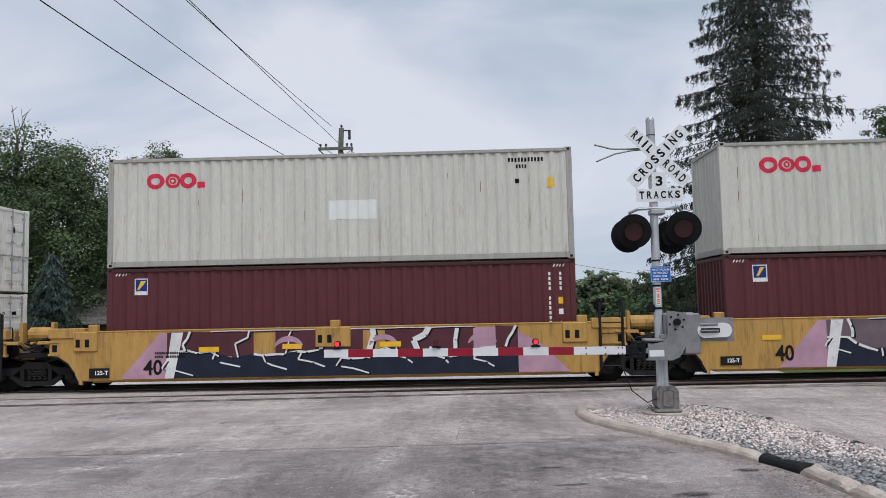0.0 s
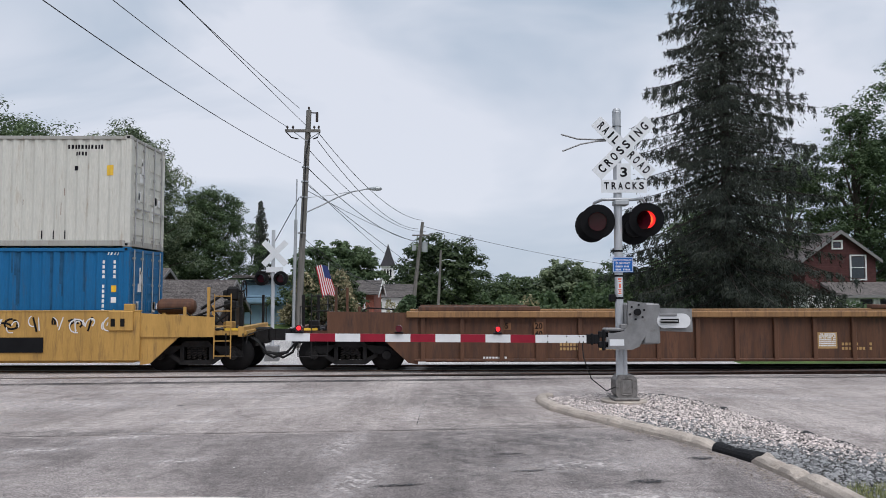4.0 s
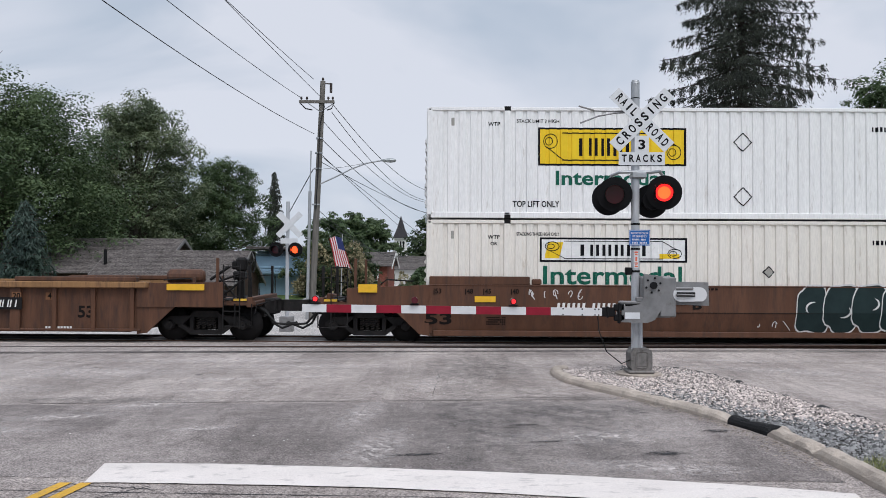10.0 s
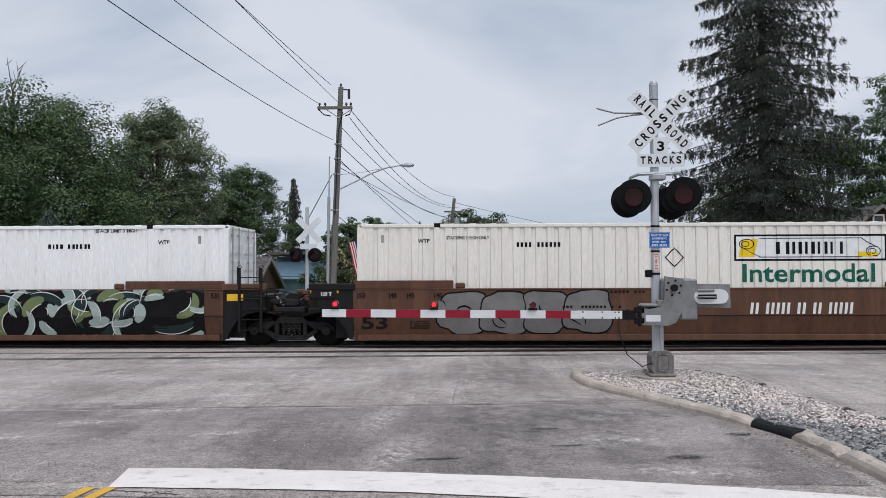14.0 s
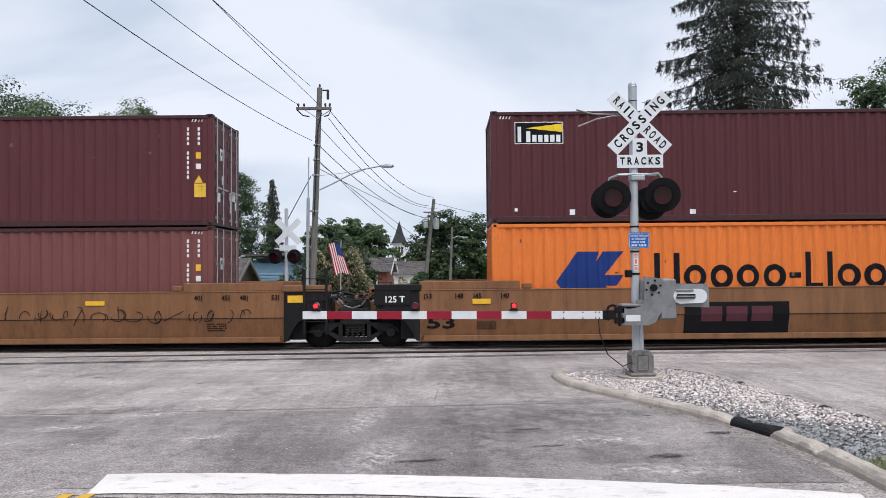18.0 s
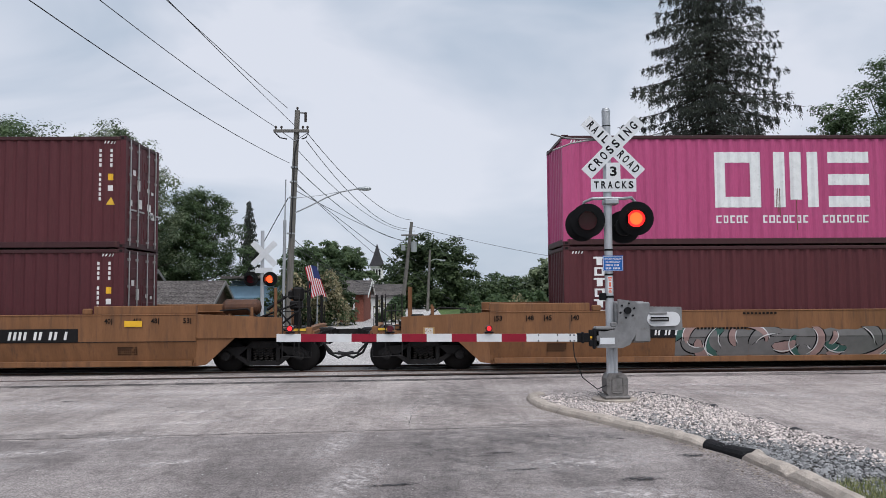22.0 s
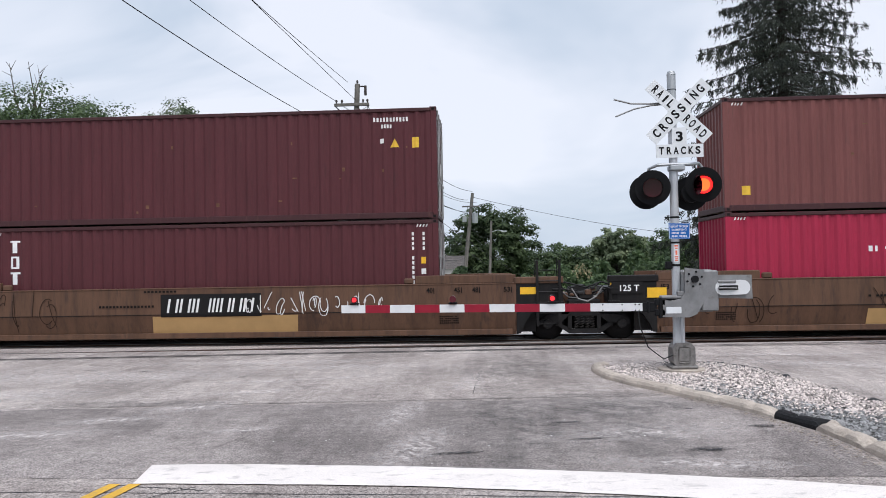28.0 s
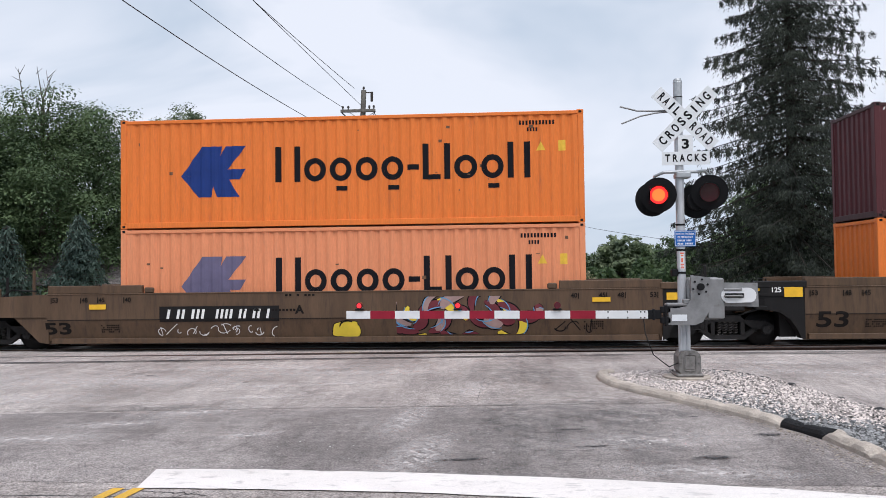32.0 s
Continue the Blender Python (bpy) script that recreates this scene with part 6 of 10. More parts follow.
def scrawl(car, s0, s1, z0, z1, seed, mat, y, w=0.02, n=5):
    """Thin hand-sprayed tag: uneven strokes that lean, loop and overshoot."""
    rr = random.Random(seed)
    polys = []
    for i in range(n):
        cx, cz = s0 + (s1 - s0) * (i + 0.5 + rr.uniform(-0.2, 0.2)) / n, (z0 + z1) / 2 + (z1 - z0) * rr.uniform(-0.12, 0.12)
        hx, hz = (s1 - s0) / n * rr.uniform(0.35, 0.65), (z1 - z0) / 2 * rr.uniform(0.5, 1.0)
        lean = rr.uniform(-0.1, 0.35)
        for _ in range(rr.choice((1, 2, 2, 3))):
            a0, sweep, ex = rr.uniform(0, 6.28), rr.choice((0.5, 1.6, 3.0, 4.5)), rr.uniform(0.15, 1.0)
            dx, dz = rr.uniform(-0.4, 0.4) * hx, rr.uniform(-0.3, 0.3) * hz
            pts = []
            for k in range(11):
                t = k / 10
                if sweep == 0.5:
                    px, pz = ex * hx * math.cos(a0) * (t - 0.5) * 2, hz * (t - 0.5) * 1.9
                else:
                    px, pz = ex * hx * math.cos(a0 + sweep * t), hz * math.sin(a0 + sweep * t) * (0.55 + 0.4 * ex)
                pts.append((cx + dx + px + lean * pz, min(max(cz + dz + pz, z0), z1)))
            for (x0, a), (x1, b_) in zip(pts, pts[1:]):
                L = math.hypot(x1 - x0, b_ - a) or 1
                ox, oz = -(b_ - a) / L * w / 2, (x1 - x0) / L * w / 2
                polys.append([(x0 - ox, a - oz), (x1 - ox, b_ - oz), (x1 + ox, b_ + oz), (x0 + ox, a + oz)])
    blobs(car, polys, mat, y, "tag")


def mark(car, kind, text, s0, s1, z0, z1):
    """One painted mark on the near side of a car between s0 and s1, z0 and z1."""
    y = SIDE - 0.006
    ribbed = car in (E1, E2, E3)
    yb = SIDE + 0.094 if ribbed else y
    seed = int(abs(s0) * 100)
    if kind in ("num", "wnum"):
        lettering(text, (z1 - z0) * 1.36, DARKTXT if kind == "num" else WHITE, car, (s0 + s1) / 2, (y if kind == "wnum" else yb) - 0.004, (z0 + z1) / 2, bold=0.012, width=s1 - s0)
    elif kind == "txt":
        if text:
            lettering(text, (z1 - z0) * 1.3, DARKTXT, car, (s0 + s1) / 2, yb, (z0 + z1) / 2, bold=0.004, width=s1 - s0)
        else:
            bars(car, s0, z0 + (z1 - z0) * 0.6, s1 - s0, (z1 - z0) * 0.36, 14, DARKTXT, y - 0.012, 2, 0.3, seed)
    elif kind in ("refl", "yel"):
        plate(car, s0, s1, z0, z1, REFLECT, (y - 0.020 if not ribbed else SIDE - 0.026), "reflector", "yellow reflective strip")
    elif kind == "blackplate":
        plate(car, s0, s1, z0, z1, PAINT["dark_end"], y - 0.012, "number_plate")
        if text in ("125T", "125-T"):
            lettering("125 T" if text == "125T" else text, (z1 - z0) * 0.60, WHITE, car, (s0 + s1) / 2 + 0.05, y - 0.016, (z0 + z1) / 2 - (0.05 if z1 - z0 > 0.3 else 0), bold=0.004)
        else:
            g = (z1 - z0) * 0.20
            lean = (z1 - z0) * 0.10
            bars(car, s0 + (s1 - s0) * 0.06, z0 + g, (s1 - s0) * 0.33, z1 - z0 - 2 * g, 8, WHITE, y - 0.016, 1, 0.46, 4, slant=lean)
            bars(car, s0 + (s1 - s0) * 0.47, z0 + g, (s1 - s0) * 0.46, z1 - z0 - 2 * g, 12, WHITE, y - 0.016, 1, 0.46, 9, slant=lean)
    elif kind == "bars":
        n = max(8, int((s1 - s0) / 0.125)) if text else 12
        bars(car, s0, z0, s1 - s0, z1 - z0, n, WHITE if text or not ribbed else PALE_TAN, yb - 0.004, 1, 0.46, seed, slant=(z1 - z0) * 0.12 if text else 0.0)
    elif kind == "white":
        if car is W2:
            wildstyle(car, s0, s1, z0, z1, 5, (PALE_SAGE, DEEP_GREEN, LIME, PALE_SAGE), BLACK_SPRAY, BLACK_SPRAY, y, 40, WHITE_SPRAY)
        else:
            plate(car, s0, s1, z0, z1, PALE_TAN, yb, "placard", "white printed placard")
            bars(car, s0 + 0.04, z0 + (z1 - z0) * 0.86, s1 - s0 - 0.08, (z1 - z0) * 0.075, 12, WHITE, yb - 0.004, 7, 0.12, seed)
    elif kind == "black":
        if ribbed:
            b = Build()
            b.box(s0, s1, SIDE - 0.004, SIDE + 0.10, max(z0, 0.24), min(z1, 1.335))
            part("stencil_panel", b, PAINT["dark_end"], car, "blackened panel with white stencilling")
            for f, tx in ((0.22, "48"), (0.78, "53")) if s1 - s0 > 1.0 else ((0.22, "53"), (0.78, "48")):
                lettering(tx, 0.20, WHITE, car, s0 + (s1 - s0) * f, SIDE - 0.008, 1.12, bold=0.006)
            if s1 - s0 > 1.0:
                bars(car, s0 + 0.32, 0.80, 0.5, 0.026, 14, WHITE, SIDE - 0.008, 7, 0.3, seed + 2)
                bars(car, s0 + 0.28, 1.22, 0.6, 0.022, 16, WHITE, SIDE - 0.008, 1, 0.3, seed + 4)
            bars(car, s0 + 0.2, 0.38, 0.55, 0.022, 14, WHITE, SIDE - 0.008, 3, 0.3, seed + 3)
        else:
            plate(car, s0, s1, z0, z1, BLACK_SPRAY, y - 0.002, "painted_panel", "black painted panel with dull red blocks")
            for k in range(3):
                a = s0 + (s1 - s0) * (0.16 + 0.24 * k)
                plate(car, a, a + (s1 - s0) * 0.2, z1 - (z1 - z0) * 0.55, z1 - (z1 - z0) * 0.12, PLUM, y - 0.005, "painted_block")
    elif kind == "brown":
        plate(car, s0, s1, z0, z1, BROWN_SPRAY, y - 0.016, "painted_panel")
        for k in range(3):
            a = s0 + (s1 - s0) * (0.12 + 0.27 * k)
            plate(car, a + 0.12, a + 0.28, z0 + 0.12, z1 - 0.12, SCARLET, y - 0.020, "painted_block")
    elif kind == "rust":
        plate(car, s0, s1, z0, z1, PALE_TAN, yb, "painted_block")
    elif kind in ("tan", "tanpatch", "brownpatch"):
        plate(car, s0, s1, z0, z1, BROWN_SPRAY if kind == "brownpatch" else PALE_TAN, y - 0.001, "touched_up_patch", slant=0.03)
    elif kind == "chalk":
        scrawl(car, s0, s1, z0, z1, seed, WHITE_SPRAY, y - 0.014, 0.022, max(3, int((s1 - s0) / 0.28)))
    elif kind == "scrawl":
        scrawl(car, s0, s1, z0, z1, seed, SOOT_SPRAY, y - 0.014, 0.02, max(3, int((s1 - s0) / 0.45)))
    elif kind == "tag":
        letters_blob(car, s0, s1, z0, z1, seed, DEEP_GREEN, WHITE_SPRAY, y, 5)
    elif kind == "silver":
        wildstyle(car, s0, s1, z0, z1, 8, (SILVER,), BLACK_SPRAY, None, y - 0.01, 4)
        letters_blob(car, s0 + 0.1, s1 - 0.3, z0 + 0.03, z1 - 0.03, seed, SILVER, BLACK_SPRAY, y, 4)
    elif kind == "teal":
        wildstyle(car, s0, s1, z0, z1, 3, (SAGE, JADE, DEEP_GREEN, SAGE), BLACK_SPRAY, JADE, y, 92, PALE_SAGE)
    elif kind == "teal2":
        wildstyle(car, s0, s1, z0, z1 - 0.15, 6, (DUSTY, JADE, SILVER, DUSTY), BLACK_SPRAY, SILVER, y, 34, WHITE_SPRAY)
    elif kind == "bright":
        a = s0 + (s1 - s0) * 0.24
        wildstyle(car, a, s1 - (s1 - s0) * 0.20, z0 + 0.08, z1, 9, (DUSKY, SUNNY, DUSKY, DUSTY), BLACK_SPRAY, None, y, 34, SKYBLUE)
        letters_blob(car, s0, s0 + 0.62, z0, z0 + 0.46, 12, SUNNY, BLACK_SPRAY, y, 1)
        scrawl(car, s1 - 1.1, s1, z0 + 0.1, z0 + 0.5, 4, BLACK_SPRAY, y, 0.025, 3)


for car, s0, s1, seed in ((U1, -9.85, 3.2, 1), (U2, 6.05, 19.0, 2)):
    y = SIDE - 0.005
    rr = random.Random(seed)
    a, c = s0 + 2.2, s1 - 1.9
    if seed == 2:
        a = s0 + 2.9
    # lilac ground at both ends, maroon above, navy below, ragged white edges between
    blobs(car, [[(a - 1.2, 0.3), (a + 1.0, 0.3), (a + 1.2, 1.45), (a - 0.2, 1.45)], [(c - 1.2, 0.3), (c + 1.3, 0.3), (c + 0.6, 1.0), (c - 0.2, 1.45), (c - 1.6, 1.45)]], PINKISH, y)
    k = 16
    xs = [a + (c - a) * i / k for i in range(k + 1)]
    mid = [0.88 + rr.uniform(-0.16, 0.16) for _ in xs]
    top = [1.46 + 0.02 * (i % 2) for i in range(k + 1)]
    blobs(car, [[(xs[i], mid[i]), (xs[i + 1], mid[i + 1]), (xs[i + 1], min(top[i + 1], 1.48)), (xs[i], min(top[i], 1.48))] for i in range(k) if i % 5 != 4], PLUM if seed == 1 else MAUVE, y - 0.002)
    blobs(car, [[(xs[i], 0.30), (xs[i + 1], 0.30), (xs[i + 1], mid[i + 1]), (xs[i], mid[i])] for i in range(k)], NAVY, y - 0.003)
    # crooked white outlines: along the seam, up across the upper band and down in hooks
    def stroke(pts, w):
        out = []
        for (x0, z0), (x1, z1) in zip(pts, pts[1:]):
            L = math.hypot(x1 - x0, z1 - z0) or 1
            ox, oz = -(z1 - z0) / L * w / 2, (x1 - x0) / L * w / 2
            out.append([(x0 - ox, z0 - oz), (x1 - ox, z1 - oz), (x1 + ox, z1 + oz), (x0 + ox, z0 + oz)])
        return out

    white = []
    for i in range(k):
        if i % 4 != 3:
            white += stroke([(xs[i], mid[i]), (xs[i] * 0.6 + xs[i + 1] * 0.4, (mid[i] + mid[i + 1]) / 2 + rr.uniform(-0.09, 0.09)), (xs[i + 1], mid[i + 1])], rr.uniform(0.03, 0.07))
        if i % 2:
            x = xs[i] + rr.uniform(-0.1, 0.3)
            white += stroke([(x, mid[i]), (x + rr.uniform(-0.12, 0.12), 1.15), (x + rr.uniform(-0.1, 0.25), 1.3), (x + rr.uniform(-0.1, 0.35), 1.475)], rr.uniform(0.03, 0.16))
        else:
            x, z = xs[i] + rr.uniform(0, 0.3), mid[i]
            white += stroke([(x, z), (x + rr.uniform(-0.15, 0.1), z - 0.2), (x + rr.uniform(0.1, 0.4), z - 0.28), (x + rr.uniform(0.3, 0.7), max(0.34, z - 0.40))], rr.uniform(0.025, 0.05))
    white += stroke([(xs[i], 1.465 + 0.012 * (i % 2)) for i in range(2, k - 1)], 0.022)
    shade = [[(x + 0.045, z - 0.03) for x, z in p] for p in white]
    blobs(car, [[(x, max(z, 0.29)) for x, z in p] for p in shade], BLACK_SPRAY, y - 0.004)
    white += [[(a - 0.05, 0.3), (a + 0.18, 0.3), (a + 0.42, 1.46), (a + 0.12, 1.46)]]
    if seed == 2:
        white += [[(c - 0.1, 1.46), (c - 0.02, 1.46), (c + 0.5, 0.32), (c + 0.4, 0.32)]]
    blobs(car, white, WHITE_SPRAY, y - 0.005)
    blobs(car, sum((swoosh(a + (c - a) * q, 0.95, 0.3, 0.4, 2.4, 0.07) for q in (0.35, 0.62, 0.9)), []), PINKISH, y - 0.007)
# block letters on the end unit
y = SIDE - 0.005
blobs(U3, [[(23.3, 0.32), (24.1, 0.32), (24.1, 1.48), (23.1, 1.48)]], WHITE_SPRAY, y)
blobs(U3, [[(23.7 + 0.95 * i, 0.30), (24.75 + 0.95 * i, 0.30), (24.7 + 0.95 * i, 1.48), (23.6 + 0.95 * i, 1.48)] for i in range(6)], BLACK_SPRAY, y - 0.002)
blobs(U3, [[(24.25, 0.30), (24.45, 0.30), (24.38, 0.8), (24.1, 1.46), (23.9, 1.46)], [(24.75, 0.32), (24.9, 0.32), (25.3, 1.44), (25.05, 1.44), (24.55, 0.95)], [(25.6, 0.32), (25.85, 0.32), (25.75, 1.42)], [(26.3, 0.32), (26.38, 0.32), (25.95, 1.40), (25.85, 1.4)], [(26.75, 1.0), (26.95, 1.0), (26.85, 1.45)], [(23.1, 1.48), (23.4, 1.48), (23.6, 1.1), (24.0, 1.15), (24.0, 1.02), (23.3, 0.98)]], WHITE_SPRAY, y - 0.004)
blobs(U3, [[(27.6, 0.5), (27.85, 0.5), (27.85, 1.0), (27.6, 0.95)], [(28.6, 0.35), (28.9, 0.35), (28.85, 0.8), (28.55, 0.8)]], PALE_TAN, y - 0.004)
letters_blob(U3, 29.3, 30.9, 0.32, 1.42, 77, PALE_TAN, BLACK_SPRAY, y, 3)
plate(U3, 30.1, 32.5, 0.48, 0.86, BLACK_SPRAY, y - 0.010, "painted_panel")
scrawl(U3, 31.0, 33.9, 0.95, 1.40, 15, BLACK_SPRAY, y, 0.05, 6)
scrawl(U3, 31.3, 34.3, 0.98, 1.44, 16, WHITE_SPRAY, y - 0.003, 0.03, 8)
mark(U1, "num", "40", -8.25, -7.76, 0.37, 0.76)
mark(U1, "txt", "", -7.96, -7.17, 0.82, 0.98)
mark(U1, "blackplate", "125-T", -9.66, -9.13, 0.34, 0.59)
mark(U1, "refl", "", -4.67, -4.18, 0.99, 1.12)
mark(U1, "refl", "", -2.19, -1.65, 1.00, 1.13)
mark(U1, "refl", "", -6.82, -6.30, 0.95, 1.08)
mark(U2, "num", "40", 7.67, 8.13, 0.44, 0.83)
mark(U2, "refl", "", 7.36, 7.83, 0.99, 1.11)
mark(U2, "refl", "", 13.71, 14.16, 0.98, 1.11)
mark(U2, "brown", "", 11.61, 13.63, 0.41, 1.01)
mark(U2, "blackplate", "125-T", 6.31, 6.83, 0.38, 0.60)
mark(U3, "refl", "", 22.66, 23.56, 0.89, 1.01)
mark(U3, "refl", "", 25.04, 25.50, 0.92, 1.05)
mark(U3, "refl", "", 27.04, 27.49, 0.94, 1.05)
mark(U3, "bars", "", 30.27, 31.30, 0.56, 0.79)
mark(U3, "bars", "", 31.55, 32.32, 0.53, 0.75)
mark(U3, "blackplate", "125-T", 22.02, 22.52, 0.31, 0.55)
mark(E1, "black", "", 56.87, 58.03, 0.19, 1.52)
mark(E1, "num", "53", 56.24, 56.85, 0.48, 0.82)
mark(E1, "yel", "", 56.73, 57.74, 1.31, 1.44)
mark(E1, "rust", "", 55.06, 55.49, 0.45, 0.76)
mark(E1, "white", "", 52.08, 52.59, 0.54, 0.95)
mark(E2, "black", "", 61.33, 62.31, 0.24, 1.32)
mark(E2, "wnum", "125T", 61.36, 62.13, 0.53, 0.78)
mark(E2, "yel", "", 60.93, 61.88, 1.34, 1.48)
mark(E2, "bars", "", 63.50, 64.07, 0.54, 0.70)
mark(E2, "bars", "", 64.36, 65.16, 0.53, 0.72)
mark(E2, "white", "", 66.45, 66.96, 0.58, 0.98)
mark(E2, "num", "53", 75.84, 76.39, 0.53, 0.81)
mark(E2, "black", "", 76.42, 77.68, 0.21, 1.44)
mark(E2, "yel", "", 76.87, 77.85, 1.30, 1.44)
mark(E3, "black", "", 80.94, 81.84, 0.23, 1.43)
mark(E3, "wnum", "125T", 80.99, 81.76, 0.49, 0.78)
mark(E3, "yel", "", 79.84, 80.78, 1.32, 1.46)
mark(E3, "blackplate", "no", 92.29, 94.00, 0.78, 1.09)
mark(E3, "txt", "NWG33E", 90.27, 90.81, 0.57, 0.74)
mark(E3, "white", "", 86.05, 86.57, 0.56, 1.01)
mark(E3, "num", "53", 95.38, 95.78, 0.56, 0.86)
mark(E3, "yel", "", 97.68, 98.64, 1.29, 1.45)
mark(W1, "yel", "", 102.55, 103.03, 1.26, 1.47)
mark(W1, "num", "53", 104.24, 104.93, 0.44, 0.73)
mark(W1, "bars", "no", 107.44, 110.36, 0.75, 1.02)
mark(W1, "num", "B", 111.00, 111.23, 0.86, 1.08)
mark(W1, "tag", "", 113.70, 117.27, 0.22, 1.54)
mark(W1, "chalk", "", 112.56, 113.67, 0.29, 0.59)
mark(W1, "chalk", "", 117.49, 118.39, 0.34, 0.64)
mark(W1, "chalk", "", 106.82, 108.36, 1.09, 1.43)
mark(W1, "yel", "", 105.50, 106.03, 1.03, 1.18)
mark(W2, "blackplate", "125T", 122.62, 123.28, 1.22, 1.44)
mark(W2, "num", "53", 123.84, 124.55, 0.40, 0.72)
mark(W2, "teal", "", 124.32, 132.25, 0.21, 1.44)
mark(W2, "white", "", 133.73, 139.27, 0.24, 1.47)
mark(W2, "yel", "", 124.88, 125.40, 1.04, 1.17)
mark(W2, "yel", "", 128.23, 128.72, 1.05, 1.18)
mark(W2, "yel", "", 131.51, 132.02, 1.07, 1.20)
mark(W2, "brownpatch", "", 132.51, 133.81, 0.61, 1.11)
mark(W3, "blackplate", "125T", 142.03, 142.68, 1.24, 1.44)
mark(W3, "num", "53", 143.31, 143.98, 0.42, 0.75)
mark(W3, "silver", "", 145.27, 149.88, 0.23, 1.46)
mark(W3, "bars", "no", 153.07, 155.78, 0.82, 1.10)
mark(W3, "chalk", "", 157.60, 159.32, 0.81, 1.51)
mark(W3, "blackplate", "no", 160.60, 161.09, 0.97, 1.27)
mark(V1, "num", "53", 166.72, 167.51, 0.47, 0.93)
mark(V1, "blackplate", "no", 169.59, 172.88, 0.73, 1.07)
mark(V1, "yel", "", 167.85, 168.34, 1.09, 1.21)
mark(V1, "yel", "", 171.14, 171.62, 1.09, 1.22)
mark(V1, "yel", "", 177.57, 178.06, 1.14, 1.25)
mark(V1, "yel", "", 164.72, 165.21, 1.24, 1.46)
mark(V1, "scrawl", "", 175.40, 181.86, 0.60, 1.12)
mark(V2, "blackplate", "125T", 184.90, 185.82, 1.09, 1.46)
mark(V2, "num", "53", 186.24, 186.95, 0.46, 0.76)
mark(V2, "black", "", 192.75, 195.40, 0.20, 1.10)
mark(V2, "yel", "", 187.39, 187.85, 1.10, 1.23)
mark(V2, "num", "C", 190.77, 191.04, 0.78, 1.04)
mark(V3, "blackplate", "125T", 204.11, 205.29, 1.05, 1.47)
mark(V3, "num", "53", 205.59, 206.35, 0.46, 0.78)
mark(V3, "blackplate", "no", 215.22, 218.49, 0.78, 1.12)
mark(V3, "num", "A", 214.60, 214.84, 0.83, 1.07)
mark(V3, "yel", "", 213.19, 213.66, 1.14, 1.28)
mark(V3, "yel", "", 219.63, 220.07, 1.16, 1.31)
mark(V3, "tanpatch", "", 210.93, 212.02, 0.64, 1.20)
mark(V3, "tanpatch", "", 213.42, 213.81, 0.48, 0.68)
mark(X1, "blackplate", "no", 231.48, 233.75, 0.80, 1.02)
mark(X1, "teal2", "", 233.53, 241.97, 0.23, 1.18)
mark(X1, "num", "53", 243.75, 244.07, 0.59, 0.84)
mark(X1, "white", "", 227.11, 227.39, 0.87, 1.09)
mark(X1, "yel", "", 230.95, 231.43, 0.78, 0.91)
mark(X1, "yel", "", 245.65, 246.12, 0.94, 1.10)
mark(K1, "yel", "", 250.47, 250.96, 0.96, 1.18)
mark(K1, "num", "53", 252.45, 253.13, 0.55, 0.94)
mark(K1, "blackplate", "no", 255.04, 258.35, 0.72, 1.05)
mark(K1, "tan", "", 257.20, 263.17, 0.32, 0.73)
mark(K1, "yel", "", 256.56, 257.02, 1.43, 1.54)
mark(K1, "yel", "", 260.04, 260.52, 1.27, 1.39)
mark(K1, "chalk", "", 264.73, 265.63, 1.00, 1.37)
mark(K2, "blackplate", "125T", 270.57, 271.36, 1.11, 1.47)
mark(K2, "yel", "", 271.53, 272.02, 1.09, 1.30)
mark(K2, "scrawl", "", 273.45, 275.80, 0.36, 1.47)
mark(K2, "blackplate", "ttx", 278.47, 281.12, 0.72, 1.31)
mark(K2, "chalk", "", 280.64, 284.37, 0.71, 1.33)
mark(K2, "tan", "", 278.21, 282.03, 0.27, 0.74)
mark(K3, "blackplate", "125T", 290.03, 290.79, 1.15, 1.51)
mark(K3, "num", "53", 291.20, 291.91, 0.51, 0.90)
mark(K3, "scrawl", "", 291.82, 294.28, 0.38, 1.21)
mark(K3, "scrawl", "", 296.40, 299.03, 0.49, 1.40)
mark(K3, "tan", "", 296.25, 302.13, 0.29, 0.69)
mark(K3, "blackplate", "no", 300.78, 304.09, 0.77, 1.08)
mark(K3, "yel", "", 290.91, 291.39, 1.04, 1.29)
mark(K3, "num", "B", 300.13, 300.40, 0.83, 1.05)
mark(H1, "num", "53", 314.51, 315.24, 0.39, 0.70)
mark(H1, "blackplate", "no", 317.63, 320.79, 0.72, 1.12)
mark(H1, "num", "A", 321.20, 321.44, 0.90, 1.11)
mark(H1, "bright", "", 322.22, 328.87, 0.26, 1.31)
mark(H1, "chalk", "", 317.45, 320.73, 0.32, 0.67)
mark(H1, "yel", "", 312.75, 313.27, 1.26, 1.49)
mark(H1, "yel", "", 315.75, 316.20, 1.06, 1.19)
mark(H1, "yel", "", 328.76, 329.21, 1.14, 1.25)
mark(H2, "blackplate", "125T", 332.87, 333.69, 1.24, 1.53)
mark(H2, "num", "53", 334.24, 335.01, 0.43, 0.83)
mark(H2, "yel", "", 333.45, 333.89, 1.21, 1.48)
